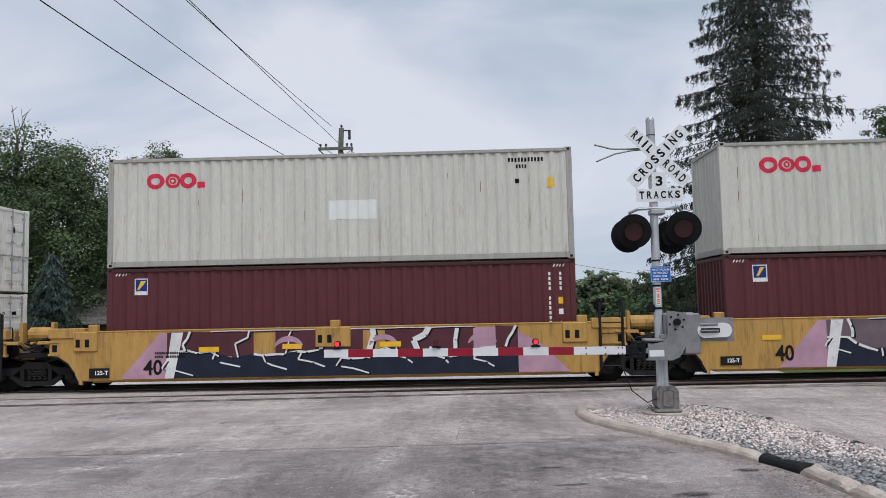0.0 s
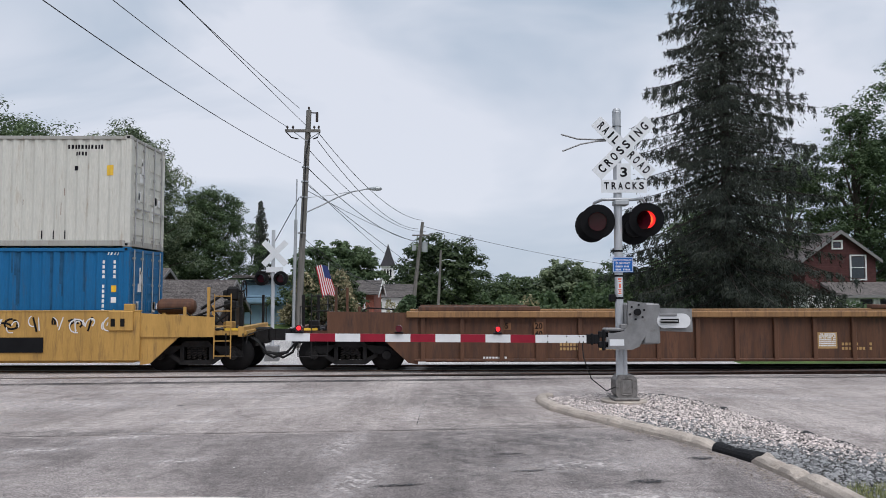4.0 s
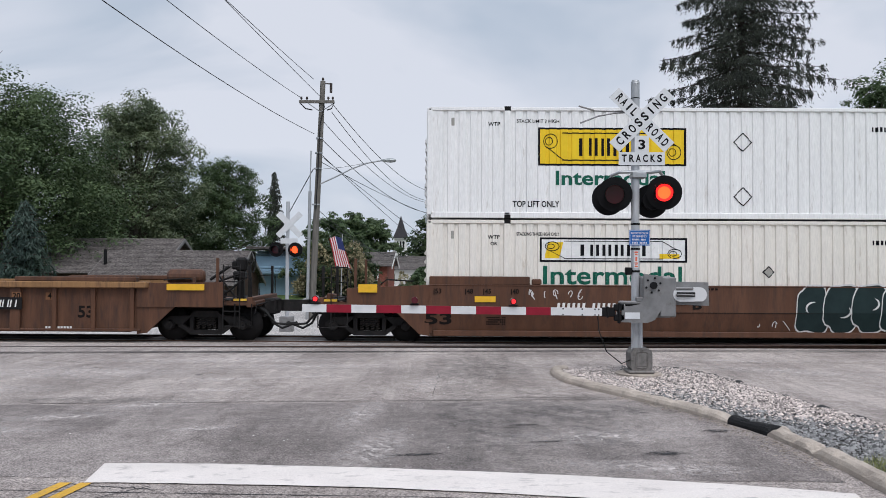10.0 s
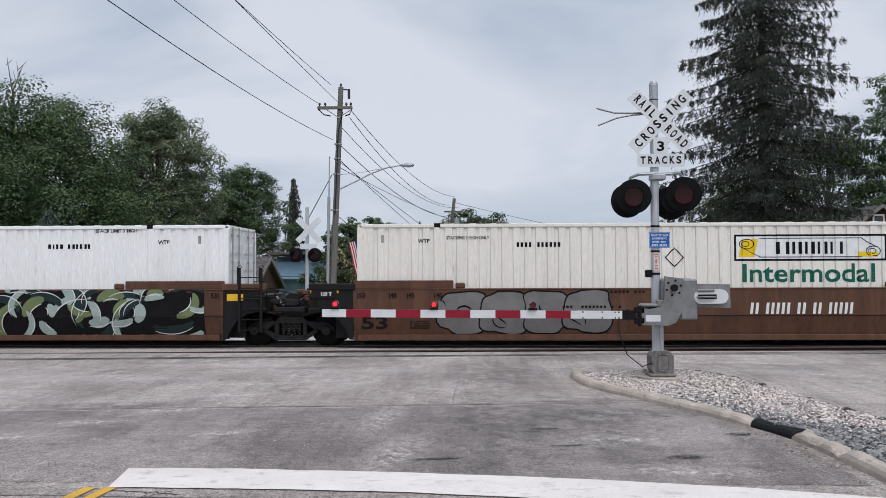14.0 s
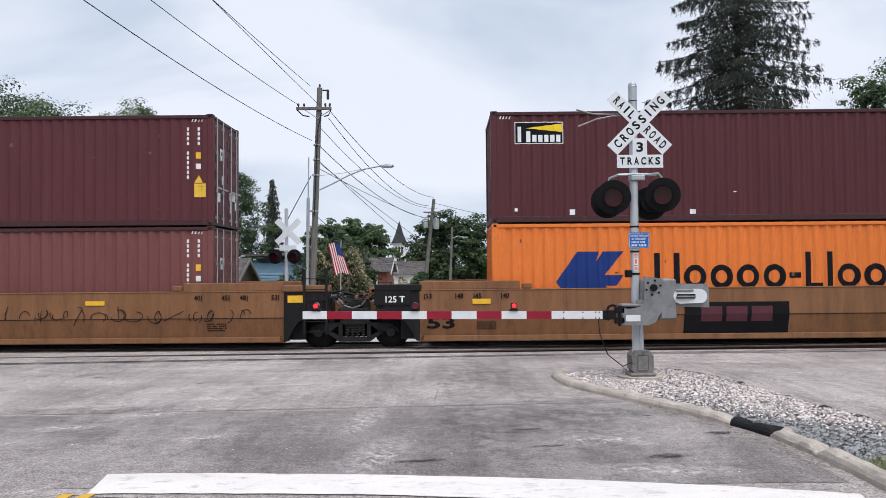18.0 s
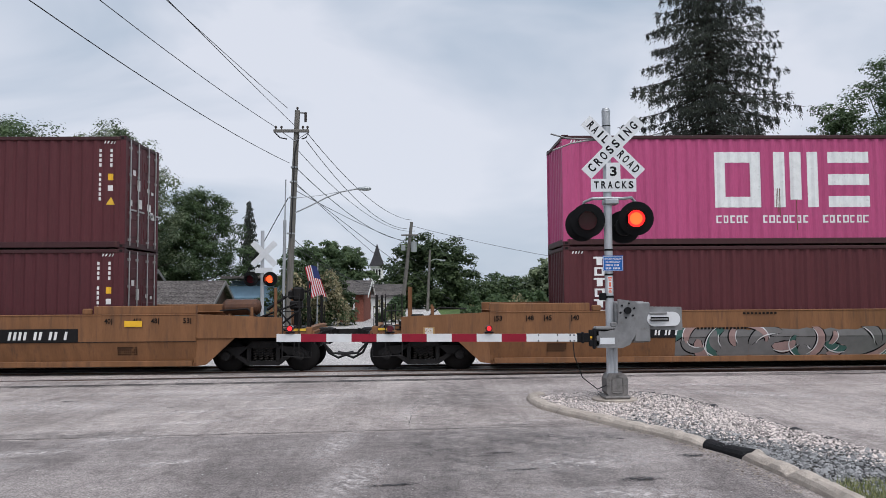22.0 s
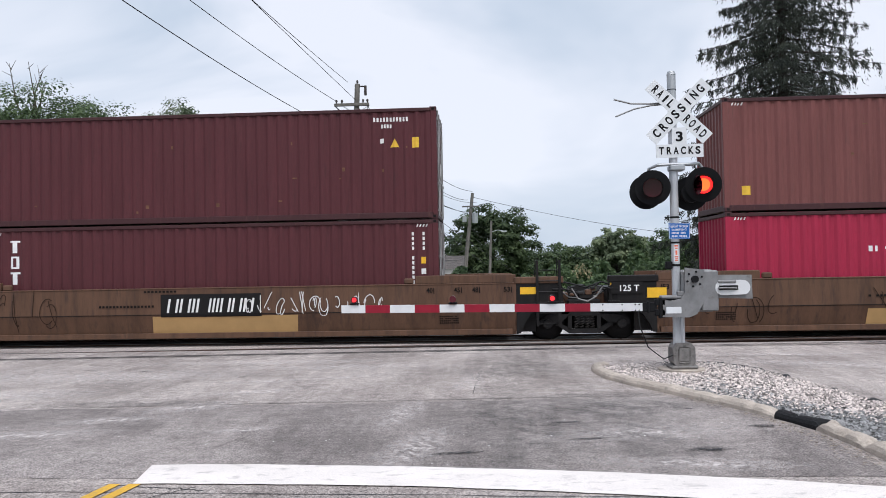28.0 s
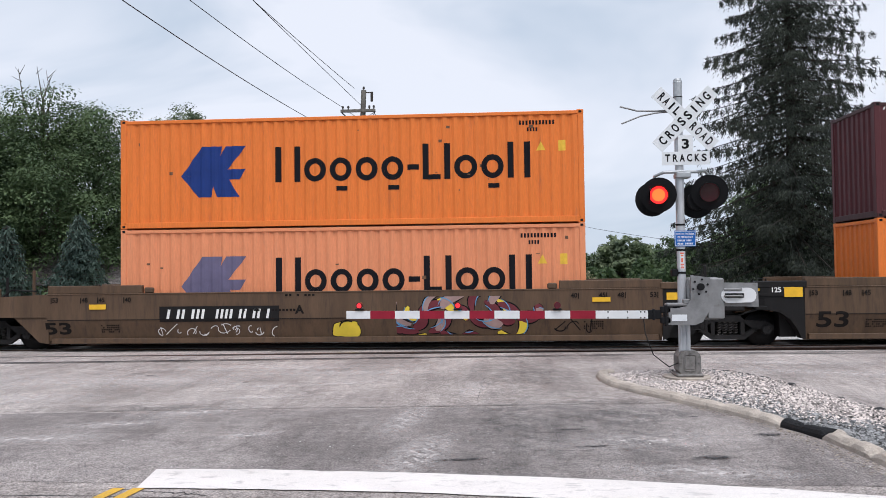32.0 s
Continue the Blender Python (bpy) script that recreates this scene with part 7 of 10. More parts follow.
# small stencils common to the smooth cars
for car, s0, s1 in ((W1, 104.35, 120.4), (W2, 123.75, 139.75), (W3, 143.1, 159.3), (V1, 166.6, 182.6), (V2, 186.05, 202.0), (V3, 205.45, 221.4), (X1, 228.8, 244.95), (K1, 252.2, 268.15), (K2, 271.6, 287.65), (K3, 291.15, 307.0), (H1, 314.6, 330.5), (H2, 333.95, 350.0)):
    for e, sg in ((s0, 1), (s1, -1)):
        for off, tx in ((0.12, "53"), (0.92, "48"), (1.38, "45"), (2.08, "40")):
            x = e + sg * (off + 0.11)
            lettering(tx, 0.17, DARKTXT, car, x, SIDE - 0.022, 1.30, bold=0.004, width=0.16)
            plate(car, e + sg * off - 0.012, e + sg * off + 0.012, 1.22, 1.37, DARKTXT, SIDE - 0.022, "tick")
        bars(car, e + sg * 1.7 - 0.25, 0.62, 0.5, 0.035, 10, DARKTXT, SIDE - 0.022, 4, 0.3, int(s0))
    mid = (s0 + s1) / 2
    bars(car, mid - 1.6, 1.36, 0.9, 0.05, 9, DARKTXT, SIDE - 0.022, 1, 0.35, int(s0) + 1)
    bars(car, mid - 2.8, 0.98, 1.5, 0.055, 16, DARKTXT, SIDE - 0.022, 1, 0.35, int(s0) + 2)
    b = Build()
    b.box(s0, s1, SIDE - 0.004, SIDE + 0.01, 0.775, 0.79)
    part("weld_seam", b, PAINT["dark_end"], car)
for car, s0, s1 in ((E1, 41.9, 58.1), (E2, 61.25, 77.5), (E3, 80.8, 96.9)):
    for e, sg in ((s0, 1), (s1, -1)):
        x = e + sg * 3.05
        for z, tx in ((1.12, "20"), (0.92, "40")):
            plate(car, x - 0.12, x + 0.12, z - 0.095, z + 0.095, BROWN_SPRAY, SIDE - 0.004, "stencil_ground")
            lettering(tx, 0.2, DARKTXT, car, x, SIDE - 0.008, z, bold=0.006)
        plate(car, e + sg * 2.2 - 0.16, e + sg * 2.2 + 0.16, 1.03, 1.21, BROWN_SPRAY, SIDE + 0.094, "stencil_ground")
        lettering("45", 0.2, DARKTXT, car, e + sg * 2.2, SIDE + 0.088, 1.12, bold=0.006)
        bars(car, e + sg * 3.9 - 0.3, 0.62, 0.6, 0.07, 7, PALE_TAN, SIDE + 0.09, 2, 0.3, int(s0))
        bars(car, e + sg * 5.0 - 0.4, 0.62, 0.8, 0.07, 9, PALE_TAN, SIDE + 0.09, 2, 0.3, int(s0) + 3)
        bars(car, e + sg * 2.0 - 0.35, 0.30, 0.7, 0.05, 9, WHITE, SIDE + 0.09, 2, 0.3, int(s0) + 5)
for k in range(3):
    plate(E2, 70.3 + 0.75 * k, 70.85 + 0.75 * k, 0.55, 1.15, PLUM, SIDE + 0.094, "painted_block")

# ---- paint on the containers; brand lettering is drawn as plain shapes ----
LIGHT_PATCH = material("pale_repair_patch", (0.68, 0.69, 0.66), rough=0.5, vary=0.04)
RUST_MARK = material("rust_streak", (0.16, 0.085, 0.05), rough=0.8, vary=0.3, scale=6)


def id_marks(c, h, mat=None, columns=True, tri=True):
    """Number columns, warning triangle and plates near the door end."""
    mat = mat or WHITE
    w = []
    for x, n, hh in ((11.50, 11, 0.085), (11.78, 4, 0.085)):
        for i in range(n):
            if i not in (4,):
                w.append(rect(x, x + 0.055, h - 0.42 - i * 0.125, h - 0.42 - i * 0.125 + hh))
    w += [rect(11.74, 11.86, h - 1.42, h - 1.28)]
    for i in range(4):
        w.append(rect(11.62 + i * 0.08, 11.655 + i * 0.08, h - 0.20, h - 0.13, 0.03))
        w.append(rect(0.22 + i * 0.08, 0.255 + i * 0.08, h - 0.20, h - 0.13, 0.03))
    tagged(sprayed(c, 40, w, mat, "number_mark"), kind="stuff")
    sprayed(c, 40, [rect(11.74, 11.86, h - 1.15, h - 0.98)], REFLECT, "label_plate")
    if tri:
        sprayed(c, 40, [[(11.70, h - 1.78), (11.92, h - 1.78), (11.81, h - 1.58)]], SAFETY, "warning_triangle", "yellow warning triangle")


def id_row(c, h, mat, tri=True):
    w = []
    for i in range(11):
        w.append(rect(10.55 + i * 0.085, 10.60 + i * 0.085, h - 0.36, h - 0.25))
    for i in range(4):
        w.append(rect(10.75 + i * 0.075, 10.795 + i * 0.075, h - 0.53, h - 0.43))
    w.append(rect(10.72, 10.82, h - 0.92, h - 0.80))
    tagged(sprayed(c, 40, w, mat, "number_mark"), kind="stuff")
    sprayed(c, 40, [rect(11.55, 11.73, h - 1.05, h - 0.78)], SAFETY, "label_plate")
    if tri:
        sprayed(c, 40, [[(10.98, h - 1.03), (11.22, h - 1.03), (11.10, h - 0.80)]], SAFETY, "warning_triangle", "yellow warning triangle")


def ring_shape(x0, x1, z0, z1, t, tv=None):
    tv = tv or t
    return [rect(x0, x1, z0, z0 + tv), rect(x0, x1, z1 - tv, z1), rect(x0, x0 + t, z0 + tv, z1 - tv), rect(x1 - t, x1, z0 + tv, z1 - tv)]


def round_ring(cx, cz, rx, rz, t, n=18):
    out = []
    for i in range(n):
        a, b_ = 6.28318 * i / n, 6.28318 * (i + 1) / n
        out.append([(cx + rx * math.cos(a), cz + rz * math.sin(a)), (cx + rx * math.cos(b_), cz + rz * math.sin(b_)), (cx + (rx - t) * math.cos(b_), cz + (rz - t) * math.sin(b_)), (cx + (rx - t) * math.cos(a), cz + (rz - t) * math.sin(a))])
    return out


def blocks(c, size, groups, mat, label=""):
    """Each block of a wordmark as a painted part of its own."""
    for g in groups:
        sprayed(c, size, g, mat, "letter_block", label)


def red_emblem(c, h):
    blocks(c, 40, [round_ring(1.26, h - 0.62, 0.24, 0.21, 0.115), round_ring(1.72, h - 0.62, 0.21, 0.20, 0.085, 10) + round_ring(1.72, h - 0.62, 0.09, 0.09, 0.05, 8), round_ring(2.13, h - 0.62, 0.22, 0.21, 0.115), [rect(2.37, 2.58, h - 0.82, h - 0.66)]], SIGN_RED, "red ring-shaped emblem")


def blue_emblem(c, h):
    sprayed(c, 40, [rect(0.72, 1.08, h - 0.70, h - 0.27)], WHITE, "emblem_ground")
    sprayed(c, 40, [rect(0.745, 1.055, h - 0.60, h - 0.295)], SIGN_BLUE, "emblem", lift=0.007)
    sprayed(c, 40, [[(0.80, h - 0.56), (0.86, h - 0.56), (1.03, h - 0.33), (0.90, h - 0.34)]], SAFETY, "emblem_stroke", lift=0.009)


def liner_marks(c, h, blue, faded=False):
    """Winged emblem and a row of tall and low block shapes."""
    z0, z1 = h - 2.10, h - 0.74
    sprayed(c, 40, [[(1.64, h - 1.52), (2.1, z0 + 0.02), (2.45, z0 + 0.02), (2.55, h - 1.52)], [(1.64, h - 1.52), (2.55, h - 1.52), (2.75, z1), (2.2, z1)], [(2.35, h - 1.52), (2.75, h - 1.52), (3.39, z1), (2.85, z1)], [(2.4, h - 1.5), (2.85, h - 1.5), (3.2, z0 + 0.02), (2.6, z0 + 0.02)], [(2.7, h - 1.35), (3.38, h - 1.35), (3.2, h - 1.62), (2.7, h - 1.62)]], blue, "emblem", "blue winged emblem")
    zb, xh, cap, t = h - 1.72, 0.62, 0.93, 0.155
    sh, x = [], 4.17
    for k, (tall, wd) in enumerate(((1, 0.66), (0, 0.58), (0, 0.58), (0, 0.58), (0, 0.58), (2, 0.30), (1, 0.46), (1, 0.155), (0, 0.60), (0, 0.58), (1, 0.58))):
        g = []
        sh.append(g)
        if tall == 2:
            g += [rect(x, x + wd, zb + 0.26, zb + 0.40)]
        else:
            top = zb + (cap if tall else xh)
            low = zb - (0.25 if k in (2, 4, 9) else 0)
            if tall:
                g += [rect(x, x + t, zb, top)]
                if wd > 0.5:
                    g += [rect(x + wd - t, x + wd, zb, top)]
                elif wd > 0.2:
                    g += [rect(x + t, x + wd, zb, zb + 0.13)]
            else:
                g += round_ring(x + wd / 2, zb + xh / 2, wd / 2, xh / 2, t * 0.92, 20)
                if low < zb:
                    g += [rect(x + wd * 0.3, x + wd * 0.8, low, low + 0.12)]
        x += wd + 0.10
    blocks(c, 40, sh, INK)
    id_row(c, h, INK)


def bar_mark(c, h):
    """Large worn white blocks over a row of small ones."""
    z0, z1 = h - 1.92, h - 0.46
    blocks(c, 40, [ring_shape(4.02, 5.23, z0, z1, 0.28), [rect(5.57, 5.87, z0, z1)], [rect(6.02, 6.32, z0 + 0.2, z1)], [rect(6.47, 6.76, z0, z1)], [rect(7.02, 8.11, z0, z0 + 0.29)], [rect(7.02, 8.11, z0 + 0.58, z0 + 0.87)], [rect(7.02, 8.11, z1 - 0.29, z1)]], CHALK, "large worn white block shape")
    sh = []
    for x0, n in ((4.04, 5), (5.26, 7), (6.86, 7)):
        for i in range(n):
            x = x0 + i * 0.178
            sh += ring_shape(x, x + 0.135, h - 2.33, h - 2.13, 0.04) if i % 2 else [rect(x, x + 0.045, h - 2.33, h - 2.13), rect(x, x + 0.13, h - 2.17, h - 2.13), rect(x, x + 0.12, h - 2.33, h - 2.29)]
    tagged(sprayed(c, 40, sh, CHALK, "small_blocks"), kind="stuff")
    sprayed(c, 40, [rect(5.62 + 0.05 * i, 5.64 + 0.05 * i, z0 - 0.3 * ((i * 37) % 5) / 5, z0 + 0.5) for i in range(3)] + [rect(6.15, 6.17, z0 - 0.6, z0 + 0.2), rect(1.95, 1.97, 0.2, 0.4), rect(8.6, 8.62, 0.3, 1.2)], RUST_MARK, "rust_streaks", lift=0.008, kind="stuff")


def slab_mark(c, h, mat):
    """A large and four smaller serifed white blocks between quote marks."""
    z0, z1, zs = h - 1.74, h - 0.93, h - 1.17
    def serif(x0, x1, a, b_):
        return [rect(x0, x1, a, a + 0.07), rect(x0, x1, b_ - 0.07, b_)]
    groups = [[rect(q, q + 0.08, z1 - 0.12, z1 + 0.02)] for q in (3.52, 3.66, 5.13, 5.27)]
    groups.append([rect(4.03, 4.26, z0 + 0.07, z1 - 0.07), rect(4.68, 4.91, z0 + 0.07, z1 - 0.07), rect(4.26, 4.68, z0 + 0.32, z0 + 0.46)] + serif(3.9, 4.40, z0, z1) + serif(4.56, 5.08, z0, z1))
    for x, w, two in ((5.47, 0.63, False), (6.27, 0.31, False), (6.73, 0.82, True), (7.70, 0.66, True)):
        sh = [rect(x + 0.09, x + 0.24, z0, zs)] + serif(x, x + 0.33, z0, zs)
        if two:
            sh += [rect(x + w - 0.24, x + w - 0.09, z0, zs)] + serif(x + w - 0.33, x + w, z0, zs)
        elif w > 0.4:
            sh += [rect(x + 0.24, x + w, z0, z0 + 0.10)]
        groups.append(sh)
    blocks(c, 40, groups, mat)


def upright_blocks(c, h, n, mat, x0=0.78, x1=1.10, top=0.28, step=0.275):
    sh = []
    for i in range(n):
        z1 = h - top - i * step
        z0 = z1 - step * 0.78
        if i % 2 == 0:
            sh.append([rect(x0, x1, z1 - 0.05, z1), rect(x0 + 0.08, x1 - 0.08, z0, z1 - 0.05)])
        else:
            sh.append(ring_shape(x0 + 0.02, x1 - 0.03, z0, z1, 0.07, 0.045))
    blocks(c, 40, sh, mat)


def lozenge(c, size, x, z, r, mat, fill=None):
    if fill:
        sprayed(c, size, [[(x - r, z), (x, z - r), (x + r, z), (x, z + r)]], fill, "placard_face")
    t = 0.018
    P = [(x - r, z), (x, z - r), (x + r, z), (x, z + r)]
    Q = [(x - r + 2 * t, z), (x, z - r + 2 * t), (x + r - 2 * t, z), (x, z + r - 2 * t)]
    sprayed(c, size, [[P[i - 1], P[i], Q[i], Q[i - 1]] for i in range(4)], mat, "placard", lift=0.007)


def carrier_sign(c, h, x0, x1, zt, zb, yellow):
    """Sign of dark blocks between two scrolls, in a black border."""
    border = INK
    sprayed(c, 53, [rect(x0, x1, h - zb, h - zt)], border, "sign_border")
    sprayed(c, 53, [rect(x0 + 0.05, x1 - 0.05, h - zb + 0.05, h - zt - 0.05)], SIGN_YELLOW if yellow == 1 else CHALK, "sign_face", lift=0.008)
    if yellow == 2:
        sprayed(c, 53, [rect(x0 + 0.12, x0 + 0.5, h - zb + 0.1, h - zt - 0.12, 0.1), rect(x1 - 0.7, x1 - 0.2, h - zb + 0.1, h - zb + 0.22)], SIGN_YELLOW, "sign_accent", lift=0.010)
    H = zb - zt
    za, zc = h - zb + H * 0.26, h - zt - H * 0.28
    n = 6
    sh = []
    a, w = x0 + (x1 - x0) * 0.26, (x1 - x0) * 0.50
    for i in range(n):
        q = a + w * i / n
        g = w / n * 0.70
        if i in (0, n - 1):
            sh += [rect(q + g * 0.30, q + g * 0.70, za, zc)]
        else:
            sh += [rect(q, q + g * 0.34, za, zc), rect(q + g * 0.66, q + g, za, zc)]
    sh += [rect(x0 + 0.62, x1 - 0.62, h - zb + H * 0.13, h - zb + H * 0.16), rect(x0 + 0.62, x1 - 0.62, h - zt - H * 0.16, h - zt - H * 0.13)]
    for cx, cz in ((x0 + 0.32, h - zt - H * 0.36), (x1 - 0.32, h - zb + H * 0.36)):
        sh += round_ring(cx, cz, 0.19, H * 0.2, 0.022) + round_ring(cx - 0.04, cz, 0.10, H * 0.11, 0.02)
    sh += [[(x0 + 0.25, h - zt - H * 0.55), (x0 + 0.28, h - zt - H * 0.55), (x0 + 0.68, h - zb + H * 0.14), (x0 + 0.64, h - zb + H * 0.14)], [(x1 - 0.66, h - zt - H * 0.14), (x1 - 0.62, h - zt - H * 0.14), (x1 - 0.24, h - zb + H * 0.52), (x1 - 0.28, h - zb + H * 0.52)]]
    sprayed(c, 53, sh, INK, "wordmark", lift=0.011, kind="stuff")


for k in ("u1t", "u2t", "u3t"):
    red_emblem(B[k], HC)
    id_row(B[k], HC, INK, False)
    rr = random.Random(k)
    sprayed(B[k], 40, [rect(x, x + 0.012, z, z + rr.uniform(0.06, 0.35)) for x, z in ((rr.uniform(0.4, 11.8), rr.uniform(0.25, 2.2)) for _ in range(9))], RUST_MARK, "rust_streaks", kind="stuff")
sprayed(B["u1t"], 40, [rect(5.85, 7.1, HC - 1.75, HC - 1.25)], LIGHT_PATCH, "repair_patch")
sprayed(B["u3t"], 40, [rect(3.72, 4.45, HC - 2.33, HC - 1.82), rect(7.88, 8.51, HC - 2.40, HC - 1.88)], LIGHT_PATCH, "repair_patch")
sprayed(B["u3t"], 40, [rect(5.8 + 0.3 * i + (1.2 if i > 1 else 0) + (1.4 if i > 4 else 0), 5.84 + 0.3 * i + (1.2 if i > 1 else 0) + (1.4 if i > 4 else 0), 0.2, 0.42) for i in range(8)], INK, "scuff_mark", kind="stuff")
for k in ("u1b", "u2b", "v1t"):
    blue_emblem(B[k], HC)
for k in ("u1b", "u2b", "v1b", "v1t", "v2t", "v3b", "v3t", "x1b", "x1t", "k1t", "k2b", "k3b", "k3t", "u3b", "h2t"):
    id_marks(B[k], HC)
id_marks(B["k1b"], STD, tri=False)
id_row(B["k2t"], HC, WHITE)
for k in ("v1t", "v2t", "k2b"):
    sprayed(B[k], 40, [rect(11.70, 12.0, HC - 2.15, HC - 1.80)], SAFETY, "caution_label", lift=0.007)
    spray_text(B[k], 40, "CAUTION", 0.075, INK, 11.85, HC - 1.87, 0.001, width=0.26)
STAIN = material("brown_water_stain", (0.018, 0.082, 0.17), rough=0.8, vary=0.3, scale=5)
rr = random.Random(51)
sprayed(B["u3b"], 40, [rect(x, x + rr.uniform(0.02, 0.06), HC - 0.12 - h_, HC - 0.12) for x, h_ in ((rr.uniform(0.3, 11.2), rr.uniform(0.3, 1.6)) for _ in range(34))], STAIN, "stain", lift=0.003, kind="stuff")
# blue box: white arch, row of rounds, column of squares
sh = round_ring(6.15, HC - 1.33, 0.60, 0.52, 0.06, 24)
sh = [p for p in sh if max(q[1] for q in p) > HC - 1.12]
for i, x in enumerate((5.12, 5.55, 5.97, 6.39, 6.81)):
    sh += round_ring(x + 0.19, HC - 1.38, 0.20, 0.19, 0.075, 14)
sh += [rect(5.15 + 0.30 * i, 5.40 + 0.30 * i, HC - 1.90, HC - 1.68) for i in range(7)]
for i in range(4):
    sh += ring_shape(0.50, 0.74, HC - 0.95 - 0.31 * i, HC - 0.71 - 0.31 * i, 0.04) + [rect(0.60, 0.64, HC - 0.97 - 0.31 * i, HC - 0.68 - 0.31 * i)]
sprayed(B["u3b"], 40, sh, CHALK, "wordmark", "white arch over a row of rings")
# long domestic boxes
for k, sg, words, w0, w1, wt, wb, kindy, limit in (("w1t", (2.85, 6.65, 0.54, 1.52), "Intermodal", 3.30, 6.10, 1.66, 2.05, 1, "STACK LIMIT 3 HIGH"), ("w1b", (2.90, 6.67, 0.46, 1.09), "Intermodal", 2.98, 6.54, 1.20, 1.70, 2, "STACKING THREE HIGH ONLY"), ("w2b", (2.80, 6.45, 0.25, 0.86), "Intermodal", 3.00, 6.30, 1.00, 1.52, 1, "STACK LIMIT 3 HIGH"), ("w3b", (9.60, 13.40, 0.33, 1.00), "Intermodal", 9.80, 13.10, 1.08, 1.58, 2, "STACKING 3 HIGH ONLY")):
    c = B[k]
    carrier_sign(c, HC, *sg, kindy)
    spray_text(c, 53, words, (wb - wt) * 1.30, SIGN_GREEN, (w0 + w1) / 2, HC - (wt + wb) / 2, 0.012, width=w1 - w0)
    for x in (2.85, 13.2):
        spray_text(c, 53, limit, 0.12, INK, x, HC - 0.16 if k == "w2b" else HC - 0.38, 0.002, width=1.1)
    for x in (1.72, 14.45):
        spray_text(c, 53, "WTP", 0.14, INK, x, HC - 0.46, 0.003)
        if k == "w1b":
            spray_text(c, 53, "OR", 0.12, INK, x, HC - 0.63, 0.003)
    x0 = 11.4 if k != "w3b" else 4.1
    sprayed(c, 53, [rect(x0 + 0.105 * i, x0 + 0.06 + 0.105 * i, HC - 0.62, HC - 0.50) for i in range(11) if i != 4], INK, "number_mark")
    lozenge(c, 53, 8.1 if k != "w1b" else 8.75, HC - 0.9 if k != "w1b" else HC - 1.32, 0.25 if k != "w1b" else 0.16, INK, None if k != "w1b" else GREY_RAIL)
    sprayed(c, 53, [rect(0.62, 0.70, HC - 0.50, HC - 0.30), rect(15.35, 15.43, HC - 0.50, HC - 0.30)], GREY_RAIL, "label_plate")
lozenge(B["w1t"], 53, 8.1, HC - 2.3, 0.25, INK)
for x in (2.80, 13.28):
    spray_text(B["w1t"], 53, "TOP LIFT ONLY", 0.22, INK, x, HC - 2.52, 0.004, width=1.2)
# dark sign with a pale beam
c = B["v2t"]
sprayed(c, 40, [rect(0.62, 1.88, HC - 0.85, HC - 0.28)], WHITE, "sign_border")
sprayed(c, 40, [rect(0.64, 1.86, HC - 0.83, HC - 0.30)], INK, "sign_face", lift=0.007)
sprayed(c, 40, [[(0.9, HC - 0.44), (1.85, HC - 0.55), (1.85, HC - 0.33)]], SIGN_YELLOW, "sign_beam", lift=0.009)
sprayed(c, 40, [rect(0.70, 0.79, HC - 0.80, HC - 0.40)] + [rect(0.92 + 0.155 * i, 1.03 + 0.155 * i, HC - 0.80, HC - (0.52 if i == 0 else 0.62)) for i in range(6)], CHALK, "wordmark", lift=0.009)
sprayed(c, 40, [rect(0.60, 0.68, 0.30, 0.38), rect(2.02, 2.16, 0.20, 0.34), rect(5.12, 5.26, 0.2, 0.32), rect(11.25, 11.42, 0.35, 0.45), rect(6.25, 6.33, 0.75, 0.78)], CHALK, "scuff_mark", kind="stuff")
liner_marks(B["v2b"], HC, SIGN_BLUE)
liner_marks(B["h1t"], HC, SIGN_BLUE)
liner_marks(B["h1b"], HC, FADED_BLUE)
bar_mark(B["x1t"], HC)
slab_mark(B["k1t"], HC, CHALK)
slab_mark(B["k3b"], HC, CHALK)
upright_blocks(B["v3t"], HC, 6, CHALK)
upright_blocks(B["x1b"], HC, 6, CHALK)
upright_blocks(B["k2b"], HC, 3, CHALK, 0.75, 1.02, 0.35, 0.42)
sprayed(B["v3b"], 40, [rect(0.62, 0.74, HC - 0.92, HC - 0.50, 0.14), rect(0.84, 0.96, HC - 0.92, HC - 0.50, 0.14), rect(0.58, 0.72, HC - 1.65, HC - 1.22, 0.14), rect(0.72, 0.98, HC - 1.30, HC - 1.22), rect(0.68, 0.88, HC - 1.48, HC - 1.41)], CHALK, "wordmark", "slanted white marks")
sprayed(B["k1b"], 40, [[(7.38, STD - 0.72), (7.46, STD - 0.61), (7.62, STD - 0.61), (7.70, STD - 0.72), (7.62, STD - 0.83), (7.46, STD - 0.83)]], CHALK, "placard")
sprayed(B["k3t"], 40, [rect(0.45, 0.66, 0.42, 0.65)], SAFETY, "label_plate")
for k in ("h1t", "h1b", "v2b", "k3t", "k2t", "v1t"):
    rr = random.Random(k)
    sprayed(B[k], 40, [rect(x, x + rr.uniform(0.02, 0.12), z, z + rr.uniform(0.02, 0.10)) for x, z in ((rr.uniform(0.4, 11.8), rr.uniform(0.25, 2.5)) for _ in range(12))], RUST_MARK, "scuff_mark", kind="stuff")


